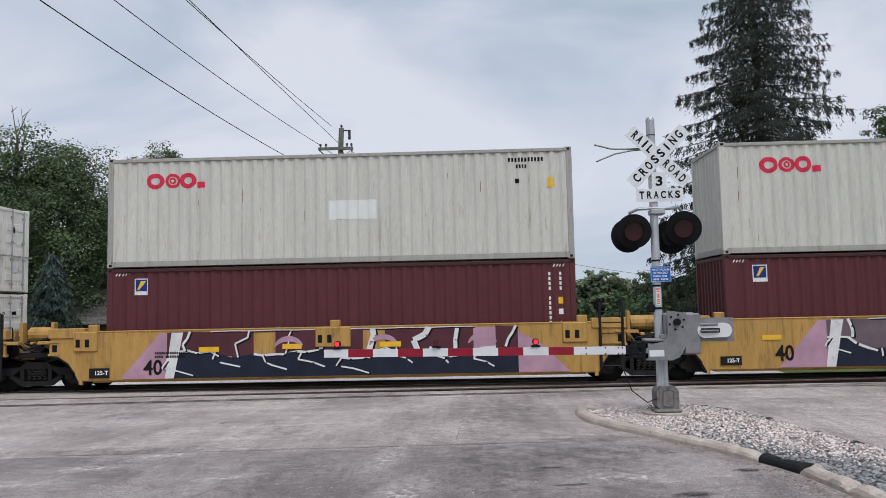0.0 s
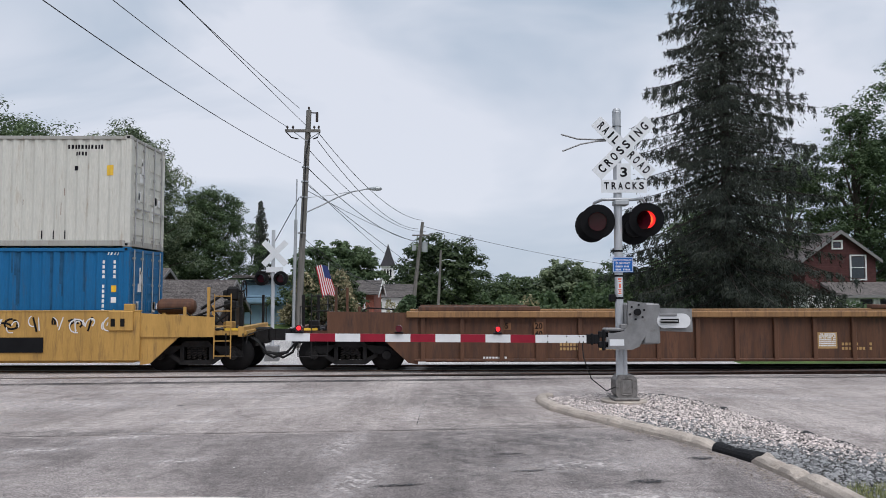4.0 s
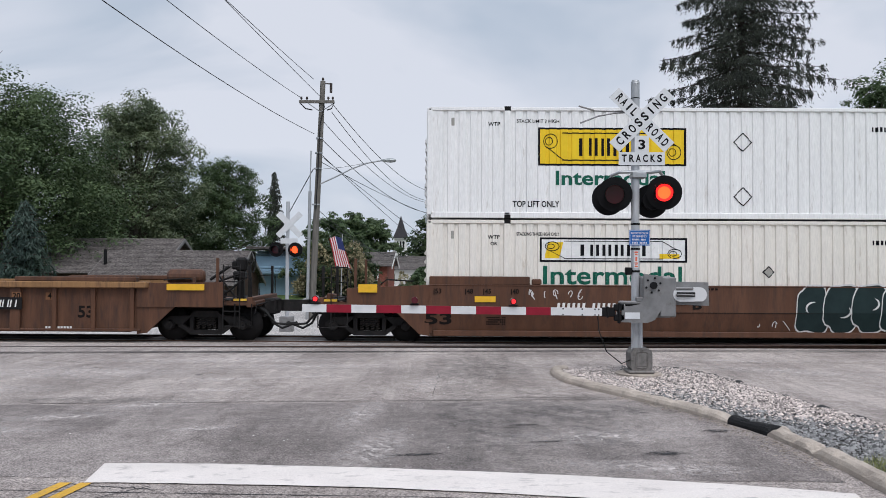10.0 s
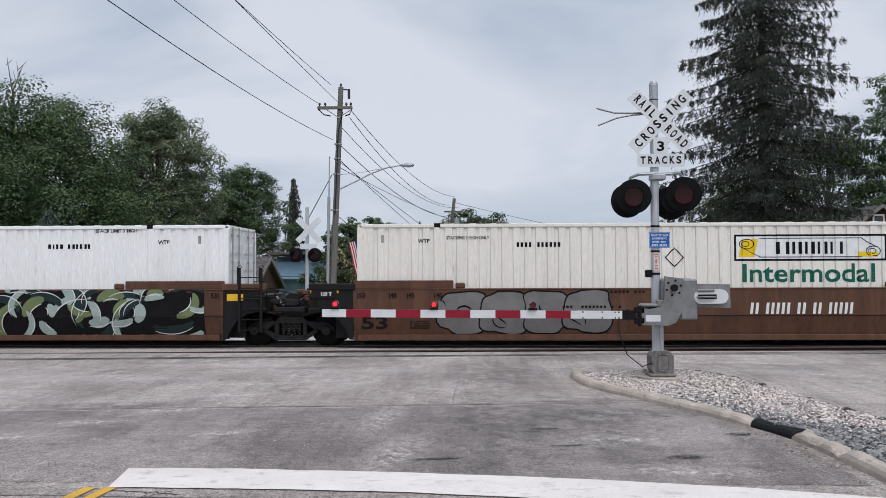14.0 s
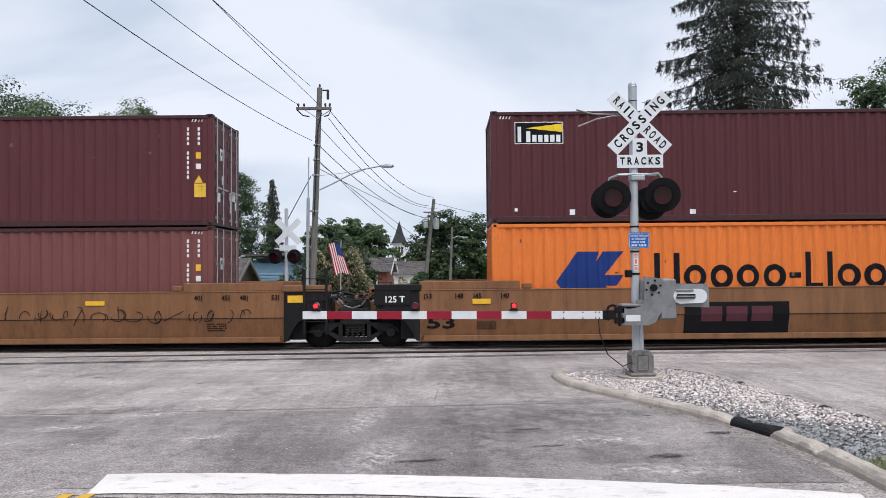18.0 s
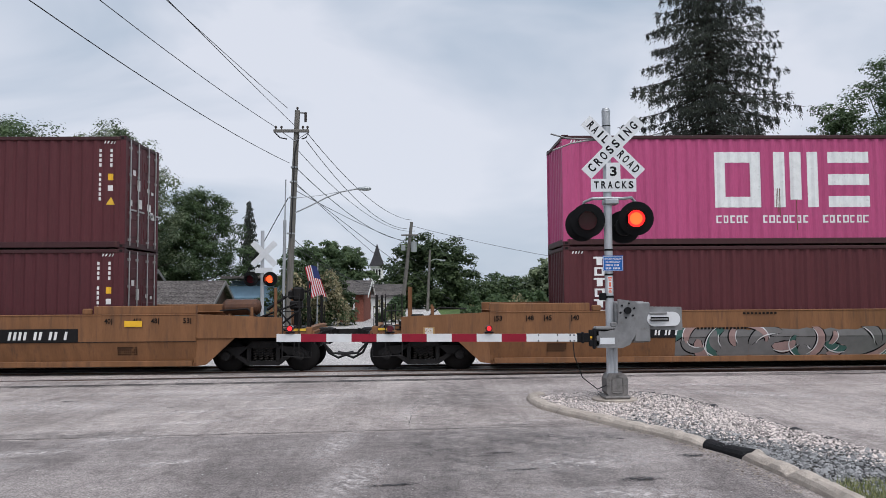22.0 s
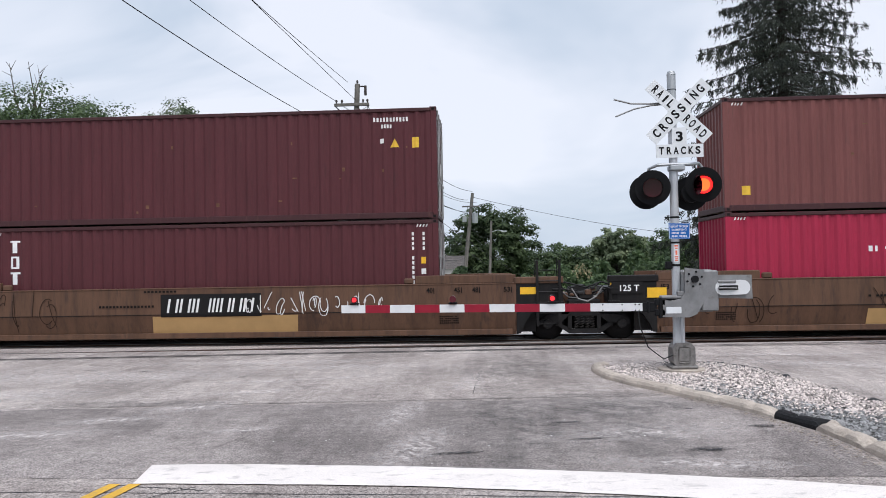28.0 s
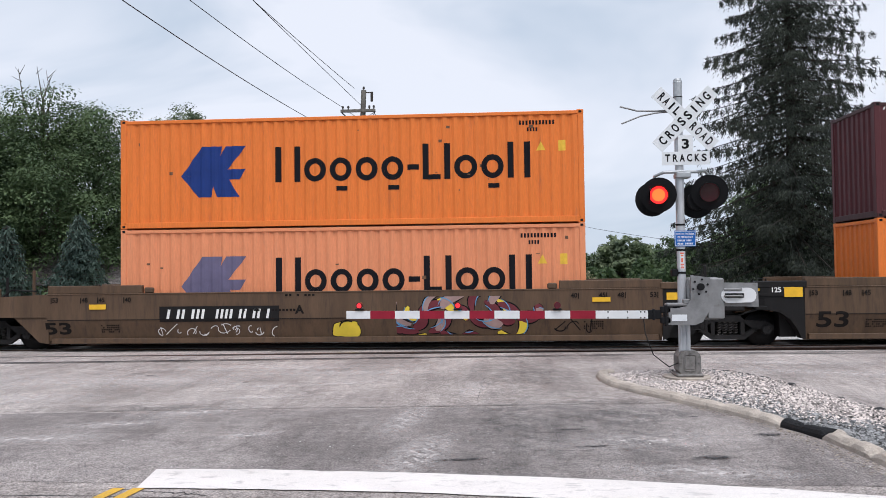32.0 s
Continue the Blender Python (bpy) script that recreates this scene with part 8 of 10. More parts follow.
def fold_marks(car):
    """Lays the paint on a smooth car over the fold of its side sheet."""
    for ob in list(car.children):
        if ob.type != "MESH" or len(ob.data.vertices) == 0:
            continue
        m = ob.matrix_basis.copy()
        ys = [(m @ v.co).y for v in ob.data.vertices]
        if min(ys) < SIDE - 0.05 or max(ys) > SIDE + 0.002:
            continue
        me = ob.data.copy() if ob.data.users > 1 else ob.data
        me.transform(m)
        if min(v.co.z for v in me.vertices) < BEND:
            bm = bmesh.new()
            bm.from_mesh(me)
            bmesh.ops.bisect_plane(bm, geom=bm.verts[:] + bm.edges[:] + bm.faces[:], plane_co=(0, 0, BEND), plane_no=(0, 0, 1))
            for v in bm.verts:
                v.co.y += max(0.0, BEND - v.co.z) * LEAN
            bm.to_mesh(me)
            bm.free()
        ob.data = me
        ob.matrix_basis = Matrix.Identity(4)


for car in (W1, W2, W3, V1, V2, V3, X1, K1, K2, K3, H1, H2):
    fold_marks(car)


# ---- crossing signal with its gate ----
SIGN_WHITE = material("reflective_white_sign", (0.68, 0.69, 0.70), rough=0.45, vary=0.05, scale=8, dirt=(0.4, 0.4, 0.4), dirt_amount=-0.1)
SIGN_BLACK = material("sign_black", (0.011, 0.011, 0.012), rough=0.75, spec=0.12, vary=0.1)
MAST = material("aluminium_mast", (0.50, 0.51, 0.53), rough=0.45, metal=0.35, vary=0.10, scale=5, dirt=(0.32, 0.31, 0.30), dirt_amount=-0.05, stretch=(1, 1, 0.3))
GATE_GREY = material("grey_gate_casting", (0.235, 0.232, 0.232), rough=0.5, metal=0.35, vary=0.2, scale=5, dirt=(0.15, 0.135, 0.12), dirt_amount=0.0, bump=0.1, bump_scale=40)
WEATHERED = material("grimy_base_casting", (0.20, 0.188, 0.178), rough=0.7, metal=0.2, vary=0.3, scale=9, dirt=(0.07, 0.058, 0.05), dirt_amount=0.12, bump=0.15, bump_scale=30)
HOOD = material("black_hood", (0.008, 0.008, 0.009), rough=0.7, spec=0.15, vary=0.2)
DARK_LENS = material("unlit_red_lens", (0.085, 0.007, 0.015), rough=0.2, vary=0.15, spec=0.5)
LIT = glow("lit_signal_lamp", (1.0, 0.02, 0.018), 1.7)
LIT_CORE = glow("lit_signal_core", (1.0, 0.10, 0.018), 2.4)
LIT_FAR = glow("lit_far_signal_lamp", (1.0, 0.09, 0.02), 2.1)
GATE_LAMP = glow("gate_lamp_glow", (1.0, 0.02, 0.025), 1.2)
RED_TAPE = material("red_reflective_tape", (0.25, 0.012, 0.028), rough=0.5, vary=0.12, scale=6)
WHITE_TAPE = material("white_reflective_tape", (0.66, 0.66, 0.66), rough=0.5, vary=0.06, scale=6)
BLUE_SIGN = material("blue_notice", (0.015, 0.12, 0.42), rough=0.4, vary=0.06)
ORANGE_STK = material("orange_sticker", (0.70, 0.16, 0.09), rough=0.5, vary=0.1)
SHUTTERS = []


def disc(b, c, r, y0, y1, n=28):
    b.loft([[(c[0] + rr * math.cos(6.28318 * a / n), y, c[1] + rr * math.sin(6.28318 * a / n)) for a in range(n)] for y, rr in ((y0, r), (y1, r))])


def lamp_unit(sig, x, y, z, r, facing, name="flashing_lamp", turn=0.0, lit_rows=(), tilt=0.0, glow_mats=None):
    """Round lamp with background disc, hood and lens, and an added vane that covers its steady glow while unlit."""
    m = pose(x, y, z, tilt, 0, turn)
    hub = part(name, (lambda b: (disc(b, (0, 0), r, 0.0, 0.02), b)[1])(Build()), HOOD, sig, m=m)
    b = Build()
    disc(b, (0, 0), r * 0.55, 0.02, 0.22)
    part("lamp_housing", b, HOOD, hub)
    b = Build()  # hood: a half tube over the lens
    n = 22
    ri = r * 0.56
    out, inn = [], []
    for rad, y0, y1 in ((ri, 0, -0.30), (ri - 0.008, -0.30, 0)):
        pass
    ring0 = [(ri * math.cos(a), 0.0, ri * math.sin(a)) for a in [radians(-35 + 250 * k / n) for k in range(n + 1)]]
    ring1 = [(ri * math.cos(a), -0.30 - 0.06 * math.sin(a), ri * math.sin(a)) for a in [radians(-35 + 250 * k / n) for k in range(n + 1)]]
    ring2 = [(p[0] * 0.96, p[1], p[2] * 0.96) for p in ring1]
    ring3 = [(p[0] * 0.96, p[1], p[2] * 0.96) for p in ring0]
    b.loft([ring0, ring1, ring2, ring3], close=False)
    part("hood", b, HOOD, hub)
    b = Build()
    disc(b, (0, 0), r * 0.50, -0.012, 0.0)
    ln = part("lit_lens", b, glow_mats[0] if glow_mats else LIT, hub)
    b = Build()
    disc(b, (0, 0), r * 0.36, -0.016, -0.012)
    part("lit_core", b, glow_mats[1] if glow_mats else LIT_CORE, ln)
    # added vane, no part of a real lamp: its swing stands in for flashing
    b = Build()
    disc(b, (r * 0.54, 0), r * 0.54, -0.0012, 0.0012)
    sh = part("lens_vane", b, DARK_LENS, hub, m=pose(-r * 0.54, -0.045, 0))
    SHUTTERS.append((sh, lit_rows))
    return hub


SIG_X, SIG_Y = 3.10, 12.4
L_ON = ((0.25, 0.75), (1.75, 2.25), (3.4, 3.9), (4.6, 5.1), (6.25, 6.75), (7.75, 8.25), (9.15, 9.75), (10.45, 11.45), (14.85, 15.25), (15.75, 16.12), (16.85, 17.35), (18.1, 18.6), (22.5, 24.5), (25.35, 26.2), (26.95, 27.45), (28.1, 28.4), (28.9, 29.25), (29.85, 30.45), (31.35, 32.2))
R_ON = ((0.8, 1.65), (2.3, 3.3), (4.0, 4.5), (5.2, 5.75), (6.85, 7.5), (8.3, 8.8), (9.85, 10.4), (11.55, 12.35), (14.2, 14.75), (15.32, 15.68), (16.2, 16.75), (18.75, 19.3), (20.5, 20.95), (21.6, 22.4), (24.7, 25.3), (26.25, 26.85), (27.52, 28.02), (28.46, 28.84), (29.3, 29.8), (30.6, 31.3))
sig = thing("crossing_signal", "railroad crossing signal with crossbuck, flashing lamps and lowered gate", "crossing signal")
b = Build()
b.tube([(SIG_X, SIG_Y, 0.6), (SIG_X, SIG_Y, 4.92)], 0.066, 20)
part("mast", b, MAST, sig, smooth=False)
b = Build()
b.tube([(SIG_X, SIG_Y, 4.90), (SIG_X, SIG_Y, 4.96)], [0.073, 0.055], 18)
part("mast_cap", b, GALV, sig)
for z, hh in ((4.66, 0.012), (2.62, 0.03), (2.22, 0.03), (1.86, 0.035), (1.32, 0.05)):
    b = Build()
    b.tube([(SIG_X, SIG_Y, z), (SIG_X, SIG_Y, z + hh)], 0.072, 18)
    part("mast_band", b, SIGN_BLACK, sig)
    if z < 2:
        b = Build()
        b.bbox(SIG_X - 0.16, SIG_X - 0.06, SIG_Y - 0.06, SIG_Y + 0.06, z - 0.04, z + 0.08, 0.015)
        part("clamp", b, SIGN_BLACK, sig)
b = Build()
b.tube([(SIG_X, SIG_Y, 4.50), (SIG_X, SIG_Y, 4.93)], 0.0685, 20)
part("mast_sleeve", b, GALV, sig)
# crossbuck
SY = SIG_Y - 0.085
cx, cz = 3.185, 4.305


def blade(sig, ang, y, words, gap_out):
    b = Build()
    b.bbox(-0.625, 0.625, y - 0.002, y + 0.002, -0.112, 0.112, 0.001)
    k = part("crossbuck_blade", b, SIGN_WHITE, sig, m=Matrix.Translation((cx, 0, cz)) @ Matrix.Rotation(radians(-ang), 4, "Y"))
    for w, x, width in words:
        n = len(w)
        for q, ch_ in enumerate(w):
            lettering(ch_, 0.19, SIGN_BLACK, k, x + width * (q + 0.5 - n / 2) / n, y - 0.0045, 0.0, bold=0.006, width=None if ch_ == "I" else width / n * 0.66)
    return k


blade(sig, 45, SY, (("CROSSING", 0.0, 1.12),), 0)
blade(sig, -45, SY + 0.006, (("RAIL", -0.345, 0.44), ("ROAD", 0.345, 0.46)), 0)
b = Build()
b.bbox(2.815, 3.555, SY, SY + 0.004, 3.575, 3.785, 0.001)
b.bbox(3.07, 3.30, SY, SY + 0.004, 3.785, 4.05, 0.001)
tr = part("tracks_sign", b, SIGN_WHITE, sig)
for q, ch_ in enumerate("TRACKS"):
    lettering(ch_, 0.16, SIGN_BLACK, tr, 3.185 + 0.113 * (q - 2.5), SY - 0.004, 3.68, bold=0.005, width=0.08)
lettering("3", 0.21, SIGN_BLACK, tr, 3.185, SY - 0.004, 3.90, bold=0.006, width=0.11)
# cross arm and lamps
b = Build()
b.tube([(2.72, SIG_Y + 0.16, 3.30), (2.74, SIG_Y + 0.1, 3.43), (2.85, SIG_Y - 0.02, 3.47), (3.10, SIG_Y - 0.08, 3.47), (3.35, SIG_Y - 0.02, 3.47), (3.52, SIG_Y + 0.1, 3.50), (3.62, SIG_Y + 0.16, 3.40)], 0.026, 8)
b.bbox(3.03, 3.26, SIG_Y - 0.11, SIG_Y + 0.11, 3.37, 3.46, 0.015)
part("lamp_arm", b, GALV, sig)
lamp_unit(sig, 2.735, SIG_Y - 0.16, 3.10, 0.275, -1, lit_rows=L_ON, turn=-12, tilt=5)
lamp_unit(sig, 3.52, SIG_Y - 0.16, 3.13, 0.275, -1, lit_rows=R_ON, turn=-16, tilt=5)
lamp_unit(sig, 2.70, SIG_Y + 0.18, 3.06, 0.275, 1, turn=188)
lamp_unit(sig, 3.40, SIG_Y + 0.18, 3.02, 0.275, 1, turn=172)
b = Build()
b.box(3.255, 3.30, SIG_Y - 0.10, SIG_Y - 0.095, 2.83, 2.835)
# bare bent wires of a missing bell
b = Build()
b.tube([(3.1, SIG_Y, 4.47), (2.75, SIG_Y - 0.02, 4.45), (2.45, SIG_Y - 0.03, 4.46), (2.18, SIG_Y - 0.05, 4.53)], 0.014, 6)
b.tube([(3.1, SIG_Y, 4.45), (2.75, SIG_Y - 0.03, 4.42), (2.5, SIG_Y - 0.05, 4.37), (2.2, SIG_Y - 0.08, 4.25)], 0.014, 6)
part("bent_conduit", b, GATE_GREY, sig)
# notices
b = Build()
b.bbox(2.985, 3.315, SIG_Y - 0.082, SIG_Y - 0.078, 2.29, 2.54, 0.001)
bs = part("notice", b, BLUE_SIGN, sig, "blue notice with white writing")
b = Build()
for z0, z1 in ((2.300, 2.306), (2.524, 2.530)):
    b.face([(2.995, SIG_Y - 0.0835, z0), (3.305, SIG_Y - 0.0835, z0), (3.305, SIG_Y - 0.0835, z1), (2.995, SIG_Y - 0.0835, z1)])
for x0, x1 in ((2.992, 2.998), (3.302, 3.308)):
    b.face([(x0, SIG_Y - 0.0835, 2.300), (x1, SIG_Y - 0.0835, 2.300), (x1, SIG_Y - 0.0835, 2.530), (x0, SIG_Y - 0.0835, 2.530)])
part("border", b, SIGN_WHITE, bs)
lettering("REPORT PROBLEM", 0.045, SIGN_WHITE, bs, 3.15, SIG_Y - 0.084, 2.485, bold=0.001, width=0.27)
lettering("OR EMERGENCY", 0.045, SIGN_WHITE, bs, 3.15, SIG_Y - 0.084, 2.435, bold=0.001, width=0.24)
bars(bs, 3.03, 2.37, 0.24, 0.028, 12, SIGN_WHITE, SIG_Y - 0.084, 1, 0.3, 5)
bars(bs, 3.03, 2.32, 0.24, 0.028, 10, SIGN_WHITE, SIG_Y - 0.084, 1, 0.3, 6)
b = Build()
n = 6
b.loft([[(3.10 + 0.0675 * math.sin(a), SIG_Y - 0.0675 * math.cos(a), z) for a in [radians(-32 + 64 * k / n) for k in range(n + 1)]] for z in (1.93, 2.21)], close=False)
stk = part("sticker", b, SIGN_WHITE, sig, "white sticker with orange-red writing")
b = Build()
for z0, z1, w in ((2.17, 2.195, 24), (2.135, 2.155, 18), (2.04, 2.11, 13), (2.0, 2.02, 22), (1.975, 1.99, 16), (1.945, 1.965, 22)):
    b.loft([[(3.10 + 0.0685 * math.sin(a), SIG_Y - 0.0685 * math.cos(a), z) for a in [radians(-w + 2 * w * k / n) for k in range(n + 1)]] for z in (z0, z1)], close=False)
tagged(part("sticker_marking", b, ORANGE_STK, stk), kind="stuff")
# gate mechanism: cabinet, curved arm support, counterweight
GY = SIG_Y - 0.24
b = Build()
b.bbox(3.16, 3.66, SIG_Y - 0.10, SIG_Y + 0.22, 1.14, 1.80, 0.03)
part("gate_cabinet", b, GATE_GREY, sig)
b = Build()
b.bbox(3.42, 3.68, SIG_Y - 0.27, SIG_Y - 0.10, 1.16, 1.79, 0.02)
part("cabinet_cover", b, GATE_GREY, sig)
b = Build()
curve = [(2.82, 1.34), (2.95, 1.33), (3.10, 1.36), (3.16, 1.46), (3.17, 1.62), (3.17, 1.84), (3.46, 1.80), (3.47, 1.50), (3.43, 1.27), (3.34, 1.12), (3.22, 1.07), (2.82, 1.08)]
b.prism(curve, GY - 0.05, GY)
part("arm_support", b, GATE_GREY, sig)
b = Build()
disc(b, (3.31, 1.66), 0.055, GY - 0.10, GY - 0.05, 14)
hub_ = part("hub", b, SIGN_BLACK, sig)
for k in range(6):
    a = 1.0472 * k + 0.3
    b = Build()
    disc(b, (3.31 + 0.115 * math.cos(a), 1.66 + 0.115 * math.sin(a)), 0.017, GY - 0.065, GY - 0.0495, 8)
    part("bolt", b, SIGN_BLACK, hub_)
plate(sig, 2.87, 3.10, 1.135, 1.235, SIGN_WHITE, GY - 0.0535, "label_plate")
b = Build()
b.prism([(3.62, 1.72), (4.20, 1.71), (4.21, 1.34), (3.62, 1.36)], GY + 0.03, GY + 0.06)
part("counterweight_arm", b, GATE_GREY, sig)
b = Build()
k = 16
b.prism([(3.92 + 0.16 * max(-1, min(1, 1.0)) * 0 + (0.20 if math.cos(6.28318 * q / k) > 0 else -0.30) * 0.6 + 0.115 * math.cos(6.28318 * q / k), 1.52 + 0.115 * math.sin(6.28318 * q / k)) for q in range(k)], GY - 0.04, GY + 0.02)
part("counterweight", b, WHITE_TAPE, sig)
plate(sig, 3.68, 3.97, 1.485, 1.555, SIGN_BLACK, GY - 0.045, "slot")
b = Build()
for k in range(3):
    b.bbox(3.66 + 0.02 * k, 3.95 - 0.03 * k, GY - 0.075 - 0.02 * k, GY - 0.05, 1.50 + 0.008 * k, 1.53 - 0.004 * k, 0.004)
part("weight_bolt", b, GATE_GREY, sig)
b = Build()
b.bbox(3.66, 3.94, GY - 0.062, GY - 0.04, 1.595, 1.635, 0.01)
part("weight_rim", b, GATE_GREY, sig)
b = Build()
b.bbox(2.5, 2.72, GY - 0.035, GY + 0.0, 1.165, 1.31, 0.01)
b.bbox(2.58, 2.62, GY - 0.05, GY + 0.02, 1.15, 1.325, 0.01)
b.bbox(2.70, 2.86, GY - 0.05, GY + 0.02, 1.10, 1.20, 0.01)
b.bbox(2.70, 2.86, GY - 0.05, GY + 0.02, 1.26, 1.36, 0.01)
b.bbox(2.76, 2.80, GY - 0.06, GY + 0.03, 1.06, 1.38, 0.01)
part("arm_bracket", b, SIGN_BLACK, sig)
b = Build()
b.bbox(2.80, 3.18, GY - 0.03, GY + 0.14, 1.36, 1.41, 0.015)
b.bbox(3.05, 3.16, GY - 0.03, GY + 0.05, 1.40, 1.47, 0.01)
part("pivot_bracket", b, GATE_GREY, sig)
# striped arm
xs = [2.51, 2.03, 1.685] + [1.685 - 0.388 * k for k in range(1, 10)]
x_tip = -2.20
arm_y = GY - 0.018
zc = lambda x: 1.235 + (2.51 - x) * 0.0075
edges = [2.51, 1.71]
while edges[-1] > x_tip + 0.1:
    edges.append(max(edges[-1] - 0.392, x_tip))
for k in range(len(edges) - 1):
    a, c = edges[k], edges[k + 1]
    b = Build()
    b.loft([[(x, arm_y - 0.02, zc(x) - 0.058), (x, arm_y + 0.02, zc(x) - 0.058), (x, arm_y + 0.02, zc(x) + 0.064), (x, arm_y - 0.02, zc(x) + 0.064)] for x in (a, c)])
    part("arm_stripe", b, WHITE_TAPE if k % 2 == 0 else RED_TAPE, sig)
bb = Build()
for x in (2.46, 2.40, 2.2, 1.9):
    for dz in (-0.045, 0.045):
        disc(bb, (x, zc(x) + dz), 0.012, arm_y - 0.026, arm_y - 0.02, 8)
part("bolts", bb, SIGN_BLACK, sig)
# the arm's middle lamp, and its inner one, which burns whenever the middle one rests
M_ON = tuple(q for q in L_ON if not 22.0 < q[0] < 24.0) + ((12.25, 12.92), (13.5, 14.26), (19.5, 20.3), (20.92, 21.55), (22.45, 23.1), (23.7, 24.5))
M_ON = tuple(sorted(M_ON))
G_ON = tuple((q0[1], q1[0]) for q0, q1 in zip(((-3, -2),) + M_ON, M_ON + ((34, 35),)) if q1[0] - q0[1] > 0.15)
for x in (-1.99, -0.43, 1.12):
    b = Build()
    b.bbox(x - 0.07, x + 0.07, arm_y - 0.05, arm_y + 0.05, zc(x) + 0.072, zc(x) + 0.10, 0.01)
    gl = part("gate_lamp", b, SIGN_BLACK, sig)
    b = Build()
    b.tube([(x, arm_y - 0.055, zc(x) + 0.15), (x, arm_y - 0.065, zc(x) + 0.15)], [0.036, 0.033], 14)
    part("gate_lens", b, GATE_LAMP, gl)
    # added vane hides the always glowing lens between flashes
    if x > -1:
        b = Build()
        disc(b, (0.05, 0), 0.05, -0.001, 0.001, 14)
        SHUTTERS.append((part("lens_vane", b, DARK_LENS, gl, m=pose(x - 0.05, arm_y - 0.085, zc(x) + 0.15)), G_ON if x > 0 else M_ON))
    b = Build()
    b.tube([(x, arm_y - 0.052, zc(x) + 0.15), (x, arm_y + 0.05, zc(x) + 0.15)], 0.052, 14)
    part("gate_lamp_body", b, DARK_LENS, gl)
# cable, lower struts and junction base
b = Build()
b.tube([(2.44, arm_y, 1.25), (2.46, arm_y - 0.03, 0.95), (2.58, arm_y - 0.03, 0.62), (2.82, arm_y, 0.43), (3.02, SIG_Y - 0.1, 0.48)], 0.009, 6)
part("cable", b, HOSE, sig)
b = Build()
b.tube([(3.06, SIG_Y - 0.03, 0.6), (3.06, SIG_Y - 0.03, 1.15)], 0.035, 10)
b.tube([(3.17, SIG_Y - 0.03, 0.6), (3.17, SIG_Y - 0.03, 1.15)], 0.04, 10)
part("conduit", b, MAST, sig)
b = Build()
oct_ = [(2.99, 0.36), (3.03, 0.30), (3.29, 0.30), (3.33, 0.36), (3.33, 0.58), (3.27, 0.66), (3.05, 0.66), (2.99, 0.58)]
b.prism(oct_, SIG_Y - 0.17, SIG_Y + 0.17)
part("junction_base", b, WEATHERED, sig)
b = Build()
b.bbox(3.07, 3.25, SIG_Y - 0.185, SIG_Y - 0.17, 0.36, 0.60, 0.02)
for dx, dz in ((0.02, 0.35), (0.02, 0.63), (-0.14, 0.48), (0.15, 0.48)):
    disc(b, (3.15 + dx, dz), 0.017, SIG_Y - 0.19, SIG_Y - 0.17, 8)
part("junction_cover", b, WEATHERED, sig)
b = Build()
b.tube([(3.15, SIG_Y, 0.18), (3.15, SIG_Y, 0.255)], 0.36, 26)
part("footing", b, CONCRETE, sig)
b = Build()
b.bbox(2.95, 3.37, SIG_Y - 0.19, SIG_Y + 0.19, 0.255, 0.31, 0.02)
part("base_plate", b, WEATHERED, sig)

# ---- signal on the far side ----
FX, FY = -6.0, 29.0
fs = thing("crossing_signal", "railroad crossing signal on the far side seen from its back", "crossing signal")
b = Build()
b.tube([(FX, FY, -0.6), (FX, FY, 4.35)], 0.07, 12)
part("mast", b, MAST, fs)
for ang in (45, -45):
    b = Build()
    b.bbox(-0.61, 0.61, FY - 0.10, FY - 0.095, -0.112, 0.112, 0.001)
    part("crossbuck_blade", b, SIGN_WHITE, fs, m=Matrix.Translation((FX + 0.08, 0.008 if ang > 0 else 0, 3.47)) @ Matrix.Rotation(radians(ang), 4, "Y"))
b = Build()
b.bbox(FX - 0.25, FX + 0.4, FY - 0.09, FY - 0.085, 2.75, 2.95, 0.001)
part("tracks_sign", b, SIGN_WHITE, fs)
b = Build()
b.tube([(FX - 0.45, FY, 2.82), (FX + 0.38, FY, 2.82)], 0.03, 8)
part("lamp_arm", b, GALV, fs)
lamp_unit(fs, FX - 0.40, FY - 0.14, 2.52, 0.275, -1, lit_rows=(), turn=0)
F_ON = ((-1, 0.3), (5.0, 6.4), (6.9, 7.5), (8.8, 10.3), (11.7, 12.5), (16.0, 17.0), (21.7, 22.5), (24.6, 25.3), (26.3, 27), (30.7, 31.3))
lamp_unit(fs, FX + 0.32, FY - 0.14, 2.52, 0.275, -1, lit_rows=F_ON, turn=0, glow_mats=(LIT_FAR, LIT_FAR))
b = Build()
b.bbox(FX - 0.25, FX + 0.25, FY - 0.2, FY + 0.2, -0.6, 0.0, 0.03)
part("junction_base", b, GATE_GREY, fs)


# ---- utility poles and wires ----
OLD_WOOD = material("weathered_pole_wood", (0.155, 0.145, 0.13), rough=0.9, vary=0.25, scale=3, stretch=(4, 4, 0.4), bump=0.3, bump_scale=18)
PORCELAIN = material("brown_porcelain", (0.05, 0.04, 0.035), rough=0.4, vary=0.1)
WIRE = material("wire", (0.02, 0.02, 0.022), rough=0.6, vary=0.1)
LAMP_GREY = material("lamp_housing_grey", (0.36, 0.38, 0.38), rough=0.45, metal=0.3, vary=0.1)


def insulator(b, x, y, z, h=0.16):
    b.tube([(x, y, z), (x, y, z + h * 0.4), (x, y, z + h * 0.45), (x, y, z + h)], [0.03, 0.03, 0.06, 0.04], 8)


